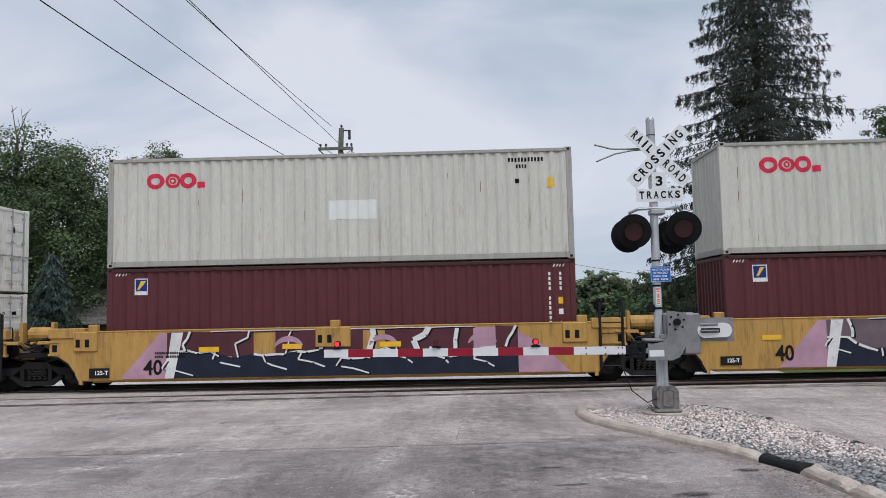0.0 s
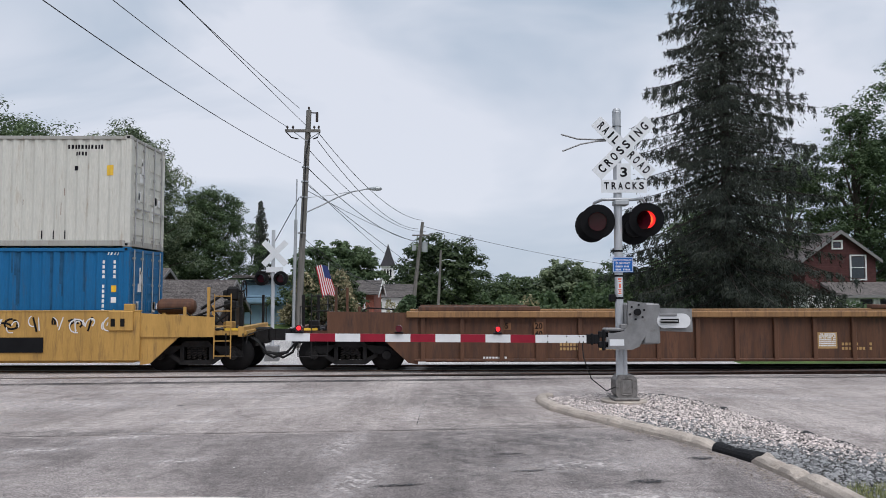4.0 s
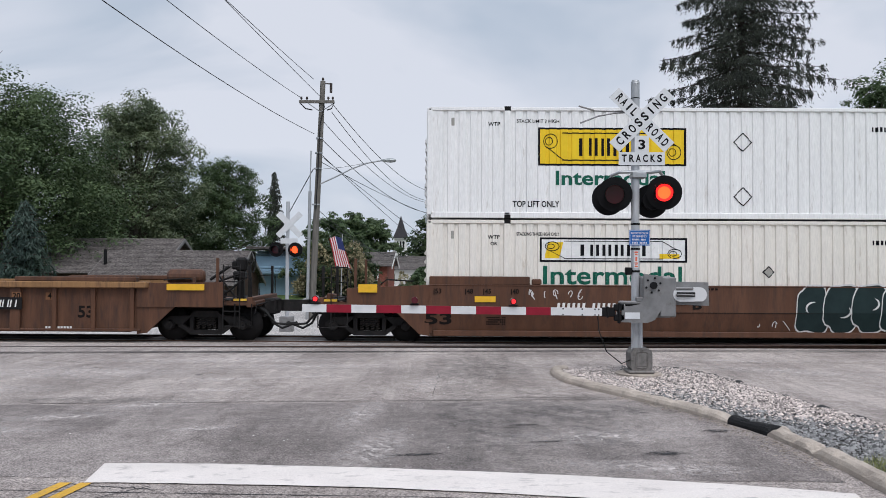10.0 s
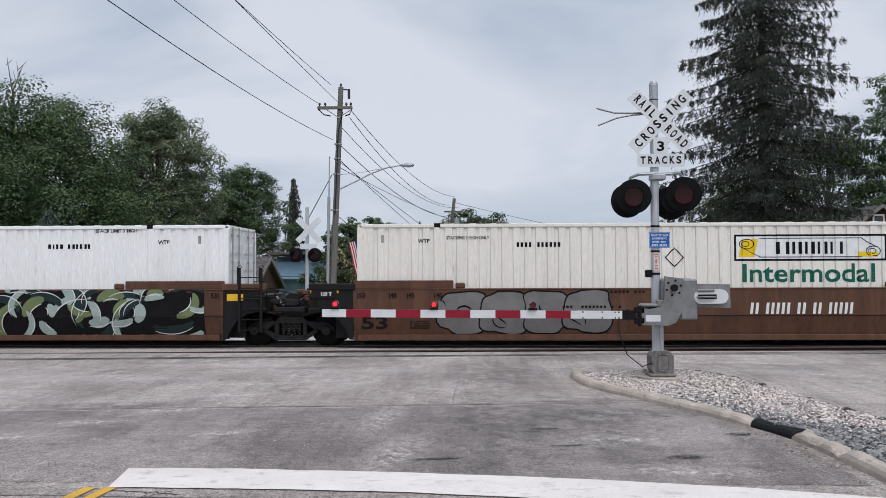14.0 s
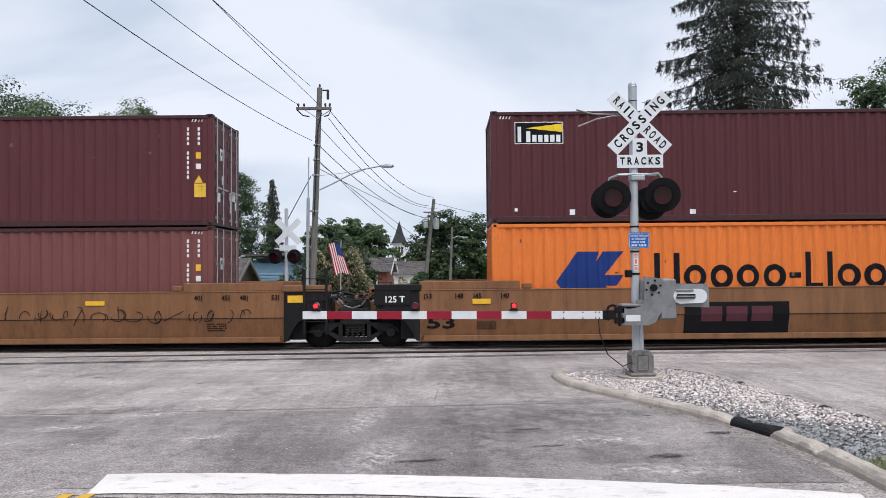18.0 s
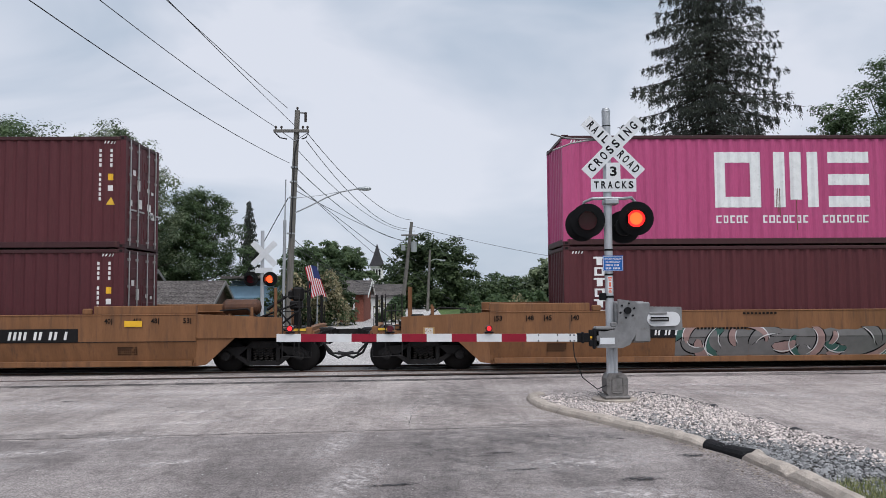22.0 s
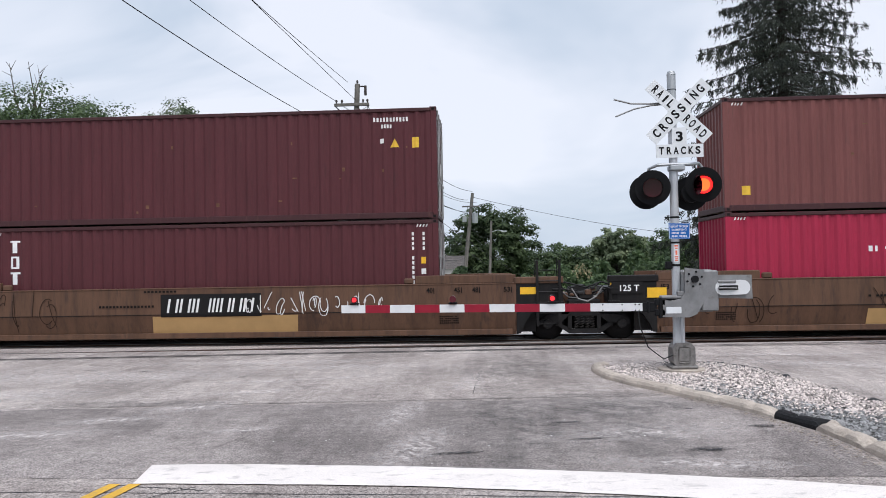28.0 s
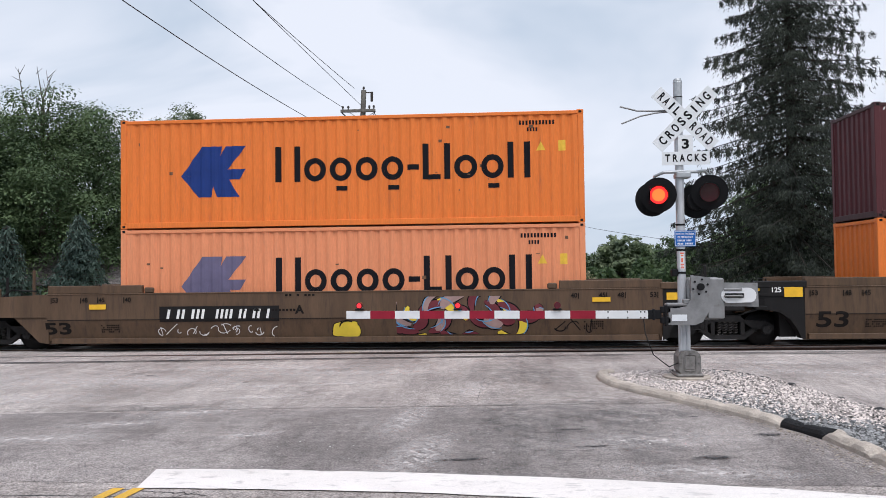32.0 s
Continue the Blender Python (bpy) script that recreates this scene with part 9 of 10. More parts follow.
pole = thing("utility_pole", "weathered wooden utility pole with crossarm and street light", "utility pole")
b = Build()
b.tube([(-5.95, 33.9, -0.6), (-5.52, 33.9, 10.15)], [0.155, 0.115], 14)
part("shaft", b, OLD_WOOD, pole)
b = Build()
b.bbox(-6.55, -4.98, 33.70, 33.80, 9.13, 9.26, 0.012)
part("crossarm", b, OLD_WOOD, pole)
for x, y, z in ((-6.45, 33.75, 9.26), (-6.2, 33.75, 9.26), (-5.25, 33.75, 9.26), (-5.05, 33.75, 9.26), (-5.52, 33.9, 10.15)):
    b = Build()
    insulator(b, x, y, z)
    part("insulator", b, PORCELAIN, pole)
for x in (-6.5, -5.0):
    b = Build()
    b.tube([(x, 33.72, 9.13), (x + (0.25 if x < -6 else -0.1), 33.7, 8.88), (x + (0.55 if x < -6 else -0.3), 33.7, 8.82)], 0.03, 6)
    part("jumper_loop", b, WIRE, pole)
b = Build()
b.tube([(-5.52, 33.9, 10.05), (-5.15, 33.85, 10.02)], 0.03, 6)
b.tube([(-5.15, 33.85, 9.62), (-5.15, 33.85, 10.05)], 0.06, 8)
part("cutout", b, PORCELAIN, pole)
# brackets, cable bundles and hardware on the shaft
for z, r in ((7.55, 0.17), (6.9, 0.17), (6.2, 0.18), (4.6, 0.19)):
    b = Build()
    xc = -6.0 + 0.48 * (z / 10.25)
    b.tube([(xc, 33.9, z), (xc, 33.9, z + 0.06)], r, 12)
    part("pole_band", b, GALV, pole)
b = Build()
b.tube([(-5.42, 33.75, 9.0), (-5.60, 33.72, 8.2), (-5.66, 33.72, 6.6), (-5.75, 33.70, 4.4)], 0.025, 6)
part("riser_cable", b, WIRE, pole)
for sx in (-0.62, 0.60):
    b = Build()
    b.tube([(-5.60, 33.78, 8.75), (-5.56 + sx, 33.74, 9.15)], 0.02, 5)
    part("crossarm_brace", b, GALV, pole)
b = Build()
b.tube([(-5.70, 33.85, 5.5), (-4.9, 33.8, 5.86), (-4.2, 33.7, 6.2), (-3.5, 33.6, 6.45), (-2.75, 33.5, 6.57)], 0.032, 8)
b.tube([(-5.68, 33.85, 6.2), (-4.5, 33.75, 6.3), (-3.3, 33.6, 6.5)], 0.014, 6)
part("bracket_arm", b, GALV, pole)
b = Build()
b.loft([[(x, 33.5 + w * math.cos(6.28318 * a / 10), 6.56 + h * math.sin(6.28318 * a / 10)) for a in range(10)] for x, w, h in ((-2.85, 0.04, 0.04), (-2.7, 0.10, 0.07), (-2.45, 0.15, 0.10), (-2.28, 0.13, 0.08), (-2.2, 0.05, 0.03))])
part("luminaire", b, LAMP_GREY, pole)
b = Build()
b.tube([(-6.10, 33.7, -0.6), (-6.02, 33.7, 5.2)], 0.07, 10)
b.tube([(-6.03, 33.65, 4.1), (-5.98, 33.65, 7.0)], 0.028, 8)
part("riser_pipe", b, GALV, pole)

pole_b = thing("utility_pole", "leaning wooden utility pole with a transformer", "utility pole")
b = Build()
b.tube([(-1.78, 62, -0.1), (-0.89, 62, 7.75)], [0.19, 0.13], 10)
part("shaft", b, OLD_WOOD, pole_b)
b = Build()
b.bbox(-1.75, -0.35, 61.8, 61.9, 6.6, 6.72, 0.01)
part("crossarm", b, OLD_WOOD, pole_b)
b = Build()
b.tube([(-0.72, 61.7, 5.3), (-0.72, 61.7, 6.1)], 0.24, 12)
part("transformer", b, LAMP_GREY, pole_b)
b = Build()
b.bbox(-1.75, -1.4, 61.7, 61.9, 5.4, 5.85, 0.03)
part("switch_box", b, LAMP_GREY, pole_b)
pole_c = thing("utility_pole", "far wooden utility pole with a street light", "utility pole")
b = Build()
b.tube([(0.45, 82, -0.1), (0.75, 82, 6.6)], [0.17, 0.12], 10)
part("shaft", b, OLD_WOOD, pole_c)
b = Build()
b.tube([(0.72, 82, 5.4), (1.4, 82, 5.6), (2.0, 82, 5.5)], 0.035, 6)
b.bbox(1.8, 2.4, 81.9, 82.1, 5.35, 5.52, 0.03)
part("luminaire", b, LAMP_GREY, pole_c)
pole_d = thing("lamp_post", "slim grey lamp post far down the street", "lamp post")
b = Build()
b.tube([(4.6, 95, 0), (4.6, 95, 5.2)], 0.08, 8)
b.bbox(4.4, 4.9, 94.9, 95.1, 4.4, 4.6, 0.03)
part("post", b, GALV, pole_d)


def wire(a, c, sag, r=0.014, n=22, label="overhead wire"):
    b = Build()
    a, c = Vector(a), Vector(c)
    b.tube([a.lerp(c, i / n) - Vector((0, 0, 4 * sag * (i / n) * (1 - i / n))) for i in range(n + 1)], r, 5)
    tagged(part("overhead_wire", b, WIRE), "thin black overhead wire strung between poles", "wire", group="overhead wires")


# wires coming over the street from behind the camera
wire((-5.84, 33.80, 7.76), (-9.62, -9.0, 9.85), 1.02, 0.012, 40)
wire((-6.45, 33.75, 9.36), (-11.18, -9.0, 11.9), 0.9, 0.012, 40)
wire((-5.95, 33.90, 10.25), (-9.4, -9.00, 11.2), 0.5, 0.012, 40)
wire((-5.60, 33.85, 9.42), (-10.9, -9.0, 13.1), 0.2, 0.012, 40)
# spans to the leaning pole and side drops
wire((-5.02, 33.75, 9.05), (-0.9, 62, 7.9), 0.85, 0.016)
wire((-5.1, 33.75, 8.75), (-1.3, 62, 7.2), 0.95, 0.016)
wire((-5.58, 33.75, 8.45), (-0.6, 62, 7.0), 1.05, 0.014)
wire((-5.6, 33.75, 7.6), (-1.2, 62, 6.2), 0.75, 0.018)
wire((-5.7, 33.8, 6.6), (-1.1, 62, 6.0), 0.2, 0.014)
wire((-5.7, 33.8, 6.9), (3.0, 62, 0.9), 0.2, 0.014)
wire((-5.7, 33.8, 7.0), (0.0, 62, 2.0), 0.2, 0.014)
wire((-5.8, 33.8, 4.5), (-1.5, 62, 2.5), 1.0, 0.014)
wire((-5.8, 33.8, 4.2), (-1.5, 62, 3.2), 1.1, 0.014)
wire((-0.8, 62, 7.4), (26, 75, 3.8), 0.6, 0.016)
wire((-5.9, 33.8, 6.2), (-8.4, 36, 2.6), 0.0, 0.02)
wire((-1.1, 62, 5.0), (0.7, 82, 5.2), 0.6, 0.014)
wire((-1.1, 62, 4.6), (0.7, 82, 4.9), 0.8, 0.014)


# ---- trees and shrubs ----
SPRUCE_BARK = material("dark_scaly_bark", (0.040, 0.032, 0.027), rough=0.95, vary=0.3, scale=4, stretch=(3, 3, 0.5), bump=0.8, bump_scale=14)
BARK = material("rough_bark", (0.09, 0.075, 0.06), rough=0.95, vary=0.3, scale=4, stretch=(3, 3, 0.5), bump=0.8, bump_scale=14)
OAK = leaves_material("oak_leaves", (0.060, 0.094, 0.049), (0.118, 0.166, 0.086))
MAPLE = leaves_material("maple_leaves", (0.052, 0.084, 0.044), (0.108, 0.156, 0.080))
POPLAR = leaves_material("poplar_leaves", (0.110, 0.142, 0.092), (0.195, 0.235, 0.155))
FARLEAF = leaves_material("far_leaves", (0.042, 0.066, 0.035), (0.088, 0.122, 0.060))
NEEDLE = leaves_material("spruce_needles", (0.016, 0.021, 0.019), (0.054, 0.062, 0.052), 0.1)
BLUE_NEEDLE = leaves_material("blue_spruce_needles", (0.030, 0.050, 0.046), (0.085, 0.125, 0.115), 0.1)
BLOSSOM = leaves_material("cream_blossom", (0.16, 0.14, 0.09), (0.40, 0.36, 0.25))


def quads_mesh(name, c, u, w, mat):
    """Leaves as separate four-cornered blades: centres c, half axes u and w, folded a little."""
    n = len(c)
    v = np.empty((n, 4, 3))
    v[:, 0] = c - u
    v[:, 1] = c - 0.1 * u + w
    v[:, 2] = c + u
    v[:, 3] = c - 0.1 * u - w
    me = bpy.data.meshes.new(name)
    me.vertices.add(4 * n)
    me.vertices.foreach_set("co", v.astype(np.float32).ravel())
    me.loops.add(4 * n)
    me.loops.foreach_set("vertex_index", np.arange(4 * n, dtype=np.int32))
    me.polygons.add(n)
    me.polygons.foreach_set("loop_start", np.arange(0, 4 * n, 4, dtype=np.int32))
    me.polygons.foreach_set("loop_total", np.full(n, 4, dtype=np.int32))
    me.materials.append(mat)
    me.update(calc_edges=True)
    return me


def unit(rng, n):
    d = rng.normal(size=(n, 3))
    return d / np.linalg.norm(d, axis=1)[:, None]


def broad_tree(x, y, h, w, mat, seed, n=9000, leaf=0.17, base=0.22, label="leafy green deciduous tree", clumps=34, lean=0.0, top_heavy=0.0, name="tree", z0=0.0, depth=0.85, spread=1.22, airy=0.0, layer=0.74):
    """A tapered trunk with limbs; each limb ends in a layered bough of small flattened leaf clusters."""
    rng = np.random.default_rng(seed)
    n, leaf, w, clumps = int(n * 3.2), leaf * 0.68, w * spread, int(clumps * 1.25)
    t = thing(name, label, "tree", group="trees", m=pose(x, y, z0))
    b = Build()
    r0 = 0.022 * h + 0.06
    trunk_top = h * 0.78
    pts = [(lean * k * k * 0.4 + 0.08 * math.sin(k * 2 + seed), 0.08 * math.cos(k * 3 + seed), -0.2 + trunk_top * k) for k in (0, 0.15, 0.35, 0.6, 0.8, 1.0)]
    b.tube(pts, [r0 * 1.25, r0, r0 * 0.85, r0 * 0.6, r0 * 0.4, r0 * 0.12], 9)
    cs, rs, owner = [], [], []
    for i in range(clumps):
        f = (i + 0.5) / clumps
        r = w * rng.uniform(0.11, 0.19) * (1 - 0.25 * airy)
        zz = h * (base + (1 - base) * (0.05 + 0.95 * f)) - 0.55 * r
        g = max(0.0, (zz / h - base) / (1 - base))
        span = math.sin(math.pi * min(1.0, 0.18 + 0.78 * g) ** (0.85 + top_heavy)) ** 0.7
        a = i * 2.39996 + rng.uniform(-0.5, 0.5)
        rad = max(0.05, w * 0.5 * span - 0.75 * r) * rng.uniform(0.5, 1.0)
        c = np.array([rad * math.cos(a) + lean * g, rad * math.sin(a) * depth, zz])
        if i % 2 == 0:
            k = min(1.0, max(0.15, (zz / trunk_top) * 0.72))
            st, en = Vector((lean * k * k * 0.4, 0, trunk_top * k * 0.92)), Vector(c)
            mid = st.lerp(en, 0.5) + Vector((0, 0, -0.04 * h * rng.uniform(0, 1)))
            b.tube([st, mid, en], [r0 * 0.30, r0 * 0.18, 0.02], 6)
        # twigs of the bough, spread flat and sagging outwards
        out = np.array([math.cos(a), math.sin(a), 0.0])
        for q in range(9):
            d = unit(rng, 1)[0] * np.array([1.15, 1.15, 0.75]) + 0.25 * out
            reach = r * rng.uniform(0.45, 1.0)
            p = c + d * reach
            p[2] -= 0.12 * r * float(np.dot(d[:2], d[:2]))
            cs.append(p)
            rs.append(r * rng.uniform(0.26, 0.44))
            owner.append(i)
    part("trunk", b, BARK, t)
    rs, cs = np.array(rs), np.array(cs)
    per = rs ** 2 / (rs ** 2).sum()
    which = rng.choice(len(cs), size=n, p=per)
    d = unit(rng, n)
    d[:, 2] = np.abs(d[:, 2]) * np.where(rng.random(n) < 0.72, 1, -1)
    rad = rng.uniform(0.15, 1.0, n) ** 0.45
    lump = 1 + 0.25 * np.sin(d[:, 0] * 6 + which) * np.sin(d[:, 1] * 5 + which * 2)
    c = cs[which] + d * (rs[which] * rad * lump)[:, None] * np.array([1.22, 1.22, layer])
    keep = c[:, 2] > h * base * 0.55
    c, d = c[keep], d[keep]
    k = len(c)
    nrm = 0.36 * unit(rng, k) + 0.70 * d + np.array([0, 0, 0.55])
    nrm /= np.linalg.norm(nrm, axis=1)[:, None]
    u = np.cross(nrm, unit(rng, k))
    u /= np.linalg.norm(u, axis=1)[:, None] + 1e-9
    wv = np.cross(nrm, u)
    s = leaf * rng.uniform(0.65, 1.3, k)
    part("crown", quads_mesh("crown", c, u * s[:, None], wv * (s * 0.62)[:, None], mat), mat, t)
    return t


def spruce(x, y, h, w, mat, seed, n=26000, label="tall dark spruce with drooping boughs", z0=0.0, skirt=0.06, droop=0.35, blade=0.16, tiers=34, bare=0.0, power=0.8, ragged=0.4, flare=0.0):
    """A straight trunk; boughs at uneven heights, each with side twigs that hang with sprays of needles."""
    rng = np.random.default_rng(seed)
    t = thing("spruce", label, "tree", group="trees", m=pose(x, y, z0))
    b = Build()
    b.tube([(0, 0, -0.2), (0.05, 0, h * 0.4), (0, 0, h * 0.8), (0, 0, h)], [0.018 * h, 0.012 * h, 0.005 * h, 0.01], 9)
    boughs = []
    total = tiers * 7
    for i in range(total):
        f = ((i + rng.uniform(0, 1)) / total) ** 1.08
        zz = h * (skirt + (1 - skirt) * 0.985 * f)
        reach = w * 0.5 * ((1 - f) ** power) * (0.92 + 0.12 * math.sin(i * 0.31)) + 0.15 + flare * max(0.0, 1 - f / 0.4)
        a = i * 2.39996 + rng.uniform(-0.3, 0.3)
        short = rng.uniform(0.72 - 0.22 * ragged, 1.0) if rng.random() < 0.6 else rng.uniform(0.92, 1.0 + 0.12 * ragged)
        boughs.append((zz, a, reach * short, droop * rng.uniform(0.6, 1.5) * (1.25 - 0.80 * f)))
    weight = np.array([q[2] for q in boughs])
    weight /= weight.sum()
    C, U, W = [], [], []
    for (zz, a, reach, dr), wt in zip(boughs, weight):
        ca, sa = math.cos(a), math.sin(a)
        along = lambda q: zz - dr * reach * q ** 1.25 + 0.45 * dr * reach * np.maximum(0.0, q - 0.62) * 1.6
        b.tube([(ca * reach * q, sa * reach * q, float(along(q))) for q in (0.0, 0.45, 0.8, 1.0)], [0.03 + 0.006 * reach, 0.026, 0.016, 0.008], 5)
        m = max(8, int(n * wt))
        twigs = max(4, int(4 + 2.6 * reach))
        k = rng.integers(0, twigs, m)
        side = np.where(k % 2 == 0, 1.0, -1.0)
        q0 = 0.10 + 0.90 * (k + rng.uniform(-0.1, 0.1, m)) / twigs
        q0 = np.clip(q0, 0.06, 1.02)
        lng = (0.16 + 0.20 * reach * (1.12 - q0)) * (0.75 + 0.5 * np.sin(k * 12.9 + zz * 7) ** 2)
        v = rng.uniform(0, 1, m) ** 0.8
        lat = side * lng * v
        fwd = 0.35 * lng * v
        hang = rng.exponential(0.125, m) * (0.5 + 0.16 * min(reach, 4.0))
        hang *= 0.6 + 0.7 * np.sin(np.floor(v * 7) * 3.1 + k * 1.7) ** 2
        r = reach * q0 + fwd
        p = np.stack([ca * r - sa * lat, sa * r + ca * lat, along(q0) - 0.30 * lng * v - hang], 1)
        p += rng.normal(0, 0.045, (m, 3))
        d = np.stack([ca * 0.35 - sa * side * 0.35 + rng.normal(0, 0.32, m), sa * 0.35 + ca * side * 0.35 + rng.normal(0, 0.32, m), -0.8 + rng.normal(0, 0.3, m)], 1)
        d /= np.linalg.norm(d, axis=1)[:, None]
        e = np.cross(d, unit(rng, m))
        e /= np.linalg.norm(e, axis=1)[:, None] + 1e-9
        L = blade * rng.uniform(0.6, 1.4, m)
        C.append(p)
        U.append(d * L[:, None])
        W.append(e * (L * 0.23)[:, None])
    part("trunk", b, SPRUCE_BARK, t)
    part("crown", quads_mesh("crown", np.concatenate(C), np.concatenate(U), np.concatenate(W), mat), mat, t)
    return t


def hedge(x0, x1, y, h, mat, seed, n=2500, leaf=0.15, label="green shrubs", depth=2.0, name="shrub", z0=0.0):
    rng = np.random.default_rng(seed)
    t = thing(name, label, "shrub", group="shrubs", m=pose(0, 0, z0))
    c = np.stack([rng.uniform(x0, x1, n), rng.normal(y, depth / 3, n), np.zeros(n)], 1)
    top = h * (0.62 + 0.38 * np.sin(c[:, 0] * 1.9 + seed) * np.cos(c[:, 0] * 0.7 + seed * 2))
    c[:, 2] = top * rng.uniform(0, 1, n) ** 0.55
    u, q = unit(rng, n), unit(rng, n)
    w = np.cross(u, q)
    w /= np.linalg.norm(w, axis=1)[:, None] + 1e-9
    s = leaf * rng.uniform(0.6, 1.3, n)
    part("leaves", quads_mesh("leaves", c, u * s[:, None], w * (s * 0.6)[:, None], mat), mat, t)
    return t


# left side
broad_tree(-27.2, 47, 13.3, 12.8, OAK, 1, n=40000, leaf=0.135, base=0.0, clumps=120, label="large dense green tree behind the houses")
broad_tree(-34.5, 48, 13.8, 13.0, OAK, 2, n=27000, leaf=0.13, base=0.0, clumps=90, label="large dense green tree behind the houses")
broad_tree(-23.0, 56, 14.4, 9.0, POPLAR, 3, n=30000, leaf=0.13, base=0.03, clumps=115, lean=0.5, airy=0.5, layer=0.95, label="airy grey-green poplar tree")
broad_tree(-18.9, 64, 11.0, 7.4, MAPLE, 4, n=26000, leaf=0.12, base=0.0, clumps=80, label="rounded dark green tree")
broad_tree(-24.5, 66, 8.0, 9.0, FARLEAF, 5, n=5000, leaf=0.22, base=0.0, clumps=20)
broad_tree(-11.2, 75, 7.0, 7.0, MAPLE, 15, n=4500, leaf=0.22, base=0.0, clumps=20)
spruce(-15.9, 70, 10.5, 3.4, NEEDLE, 6, n=5000, label="narrow dark spruce behind the houses", blade=0.2, tiers=22, droop=0.2)
spruce(-20.2, 36.5, 5.0, 4.2, BLUE_NEEDLE, 7, n=9000, label="bluish young spruce in front of a house", blade=0.13, tiers=18, droop=-0.05, skirt=0.03)
spruce(-24.6, 37.5, 4.6, 4.0, BLUE_NEEDLE, 27, n=6000, label="bluish young spruce in front of a house", blade=0.13, tiers=16, droop=-0.05, skirt=0.03)
# bare dead limbs standing out of the large tree
dead = thing("dead_tree", "grey leafless dead limbs above the tree", "tree", group="trees", m=pose(-28.3, 46.5, 0))
rd = random.Random(77)
for k in range(7):
    b = Build()
    x0, z0 = rd.uniform(-0.5, 0.5), 7.5 + 0.7 * k
    x1, z1 = x0 + rd.uniform(-1.2, 1.2), 13.2 + rd.uniform(-0.6, 2.2)
    b.tube([(x0 * 0.3, 0, z0), ((x0 + x1) / 2, rd.uniform(-0.3, 0.3), (z0 + z1) / 2), (x1, rd.uniform(-0.5, 0.5), z1)], [0.09, 0.05, 0.015], 5)
    for q in range(4):
        f = rd.uniform(0.45, 0.95)
        px, pz = x0 + (x1 - x0) * f, z0 + (z1 - z0) * f
        b.tube([(px, 0, pz), (px + rd.uniform(-0.7, 0.7), rd.uniform(-0.3, 0.3), pz + rd.uniform(0.3, 0.9))], [0.025, 0.008], 4)
    part("limb", b, BARK, dead)
b = Build()
b.tube([(0, 0, -0.2), (0.1, 0, 6), (0, 0, 12.5)], [0.26, 0.17, 0.05], 8)
part("trunk", b, BARK, dead)
# middle distance
broad_tree(-10.3, 92, 8.4, 8.2, OAK, 8, n=8000, leaf=0.27, base=0.05, clumps=34, label="rounded dark tree down the street")
broad_tree(1.0, 95, 8.9, 10.6, FARLEAF, 9, n=11000, leaf=0.27, base=0.03, clumps=40, label="broad tree down the street")
broad_tree(-3.2, 165, 6.0, 14.0, MAPLE, 10, n=4500, leaf=0.27, base=0.0, clumps=22)
for i, (x, y, h, w) in enumerate(((9.5, 120, 4.2, 12), (15.0, 135, 5.2, 14), (20.5, 120, 7.2, 9), (27.0, 140, 6.8, 15), (34.0, 130, 7.4, 14), (41.0, 125, 8.4, 14), (48, 120, 10.5, 15), (56, 120, 11, 16), (-50, 70, 15, 16), (-60, 75, 16, 18), (-34, 78, 12, 14))):
    broad_tree(x, y, h, w, (FARLEAF, MAPLE, POPLAR)[i % 3], 40 + i, n=6500, leaf=0.34, base=0.0, clumps=30, label="far green tree on the horizon")
for i, (x0, x1, y, h) in enumerate(((8.5, 15.5, 60, 3.0), (13, 19, 66, 4.0), (4.5, 9.5, 70, 2.2), (-30, -9, 62, 3.5), (20, 34, 70, 4.2))):
    hedge(x0, x1, y, h, (MAPLE, FARLEAF)[i % 2], 70 + i, n=4500, leaf=0.20, label="bright green shrubs beside the tracks")
hedge(4.0, 11.0, 64, 1.9, BLOSSOM, 90, n=350, leaf=0.16, label="scattered cream blossom on shrubs")
hedge(2.2, 13.0, 44, 2.0, MAPLE, 91, n=6000, leaf=0.12, depth=3.0, label="low dark shrubs beyond the tracks")
hedge(12.0, 30.0, 46, 1.6, MAPLE, 92, n=6000, leaf=0.13, depth=3.0, label="low dark shrubs beyond the tracks")
# blossoming tree by the flag
broad_tree(-6.9, 47.5, 3.9, 5.0, FARLEAF, 21, n=6000, leaf=0.13, base=0.0, clumps=26, label="small tree with cream blossom")
hedge(-9.2, -4.4, 46.4, 3.9, BLOSSOM, 22, n=5200, leaf=0.085, label="cream blossom on the small tree")
hedge(-3.2, -1.2, 52, 2.2, MAPLE, 23, n=1600, leaf=0.14, label="green shrub with cream flowers")
hedge(-3.2, -1.2, 51.7, 2.2, BLOSSOM, 24, n=300, leaf=0.12, label="cream flowers on a shrub")
# the great spruce and the trees behind the house
spruce(14.35, 37.0, 20.2, 12.2, NEEDLE, 30, n=215000, blade=0.08, tiers=40, droop=0.34, skirt=0.04, power=0.40, ragged=0.45, flare=0.4)
broad_tree(40.0, 62, 21.8, 12.5, MAPLE, 31, n=17000, leaf=0.16, base=0.08, clumps=44, label="tall green tree beside the house")
broad_tree(46.0, 70, 20.0, 14.0, OAK, 32, n=9000, leaf=0.24, base=0.08, clumps=34, label="tall green tree behind the house")
broad_tree(34.2, 61, 17.6, 7.2, MAPLE, 33, n=9000, leaf=0.16, base=0.05, clumps=40, label="green tree behind the house")
broad_tree(29.2, 62, 13.8, 9.5, OAK, 34, n=9000, leaf=0.17, base=0.05, clumps=36, label="dark green tree beside the house")
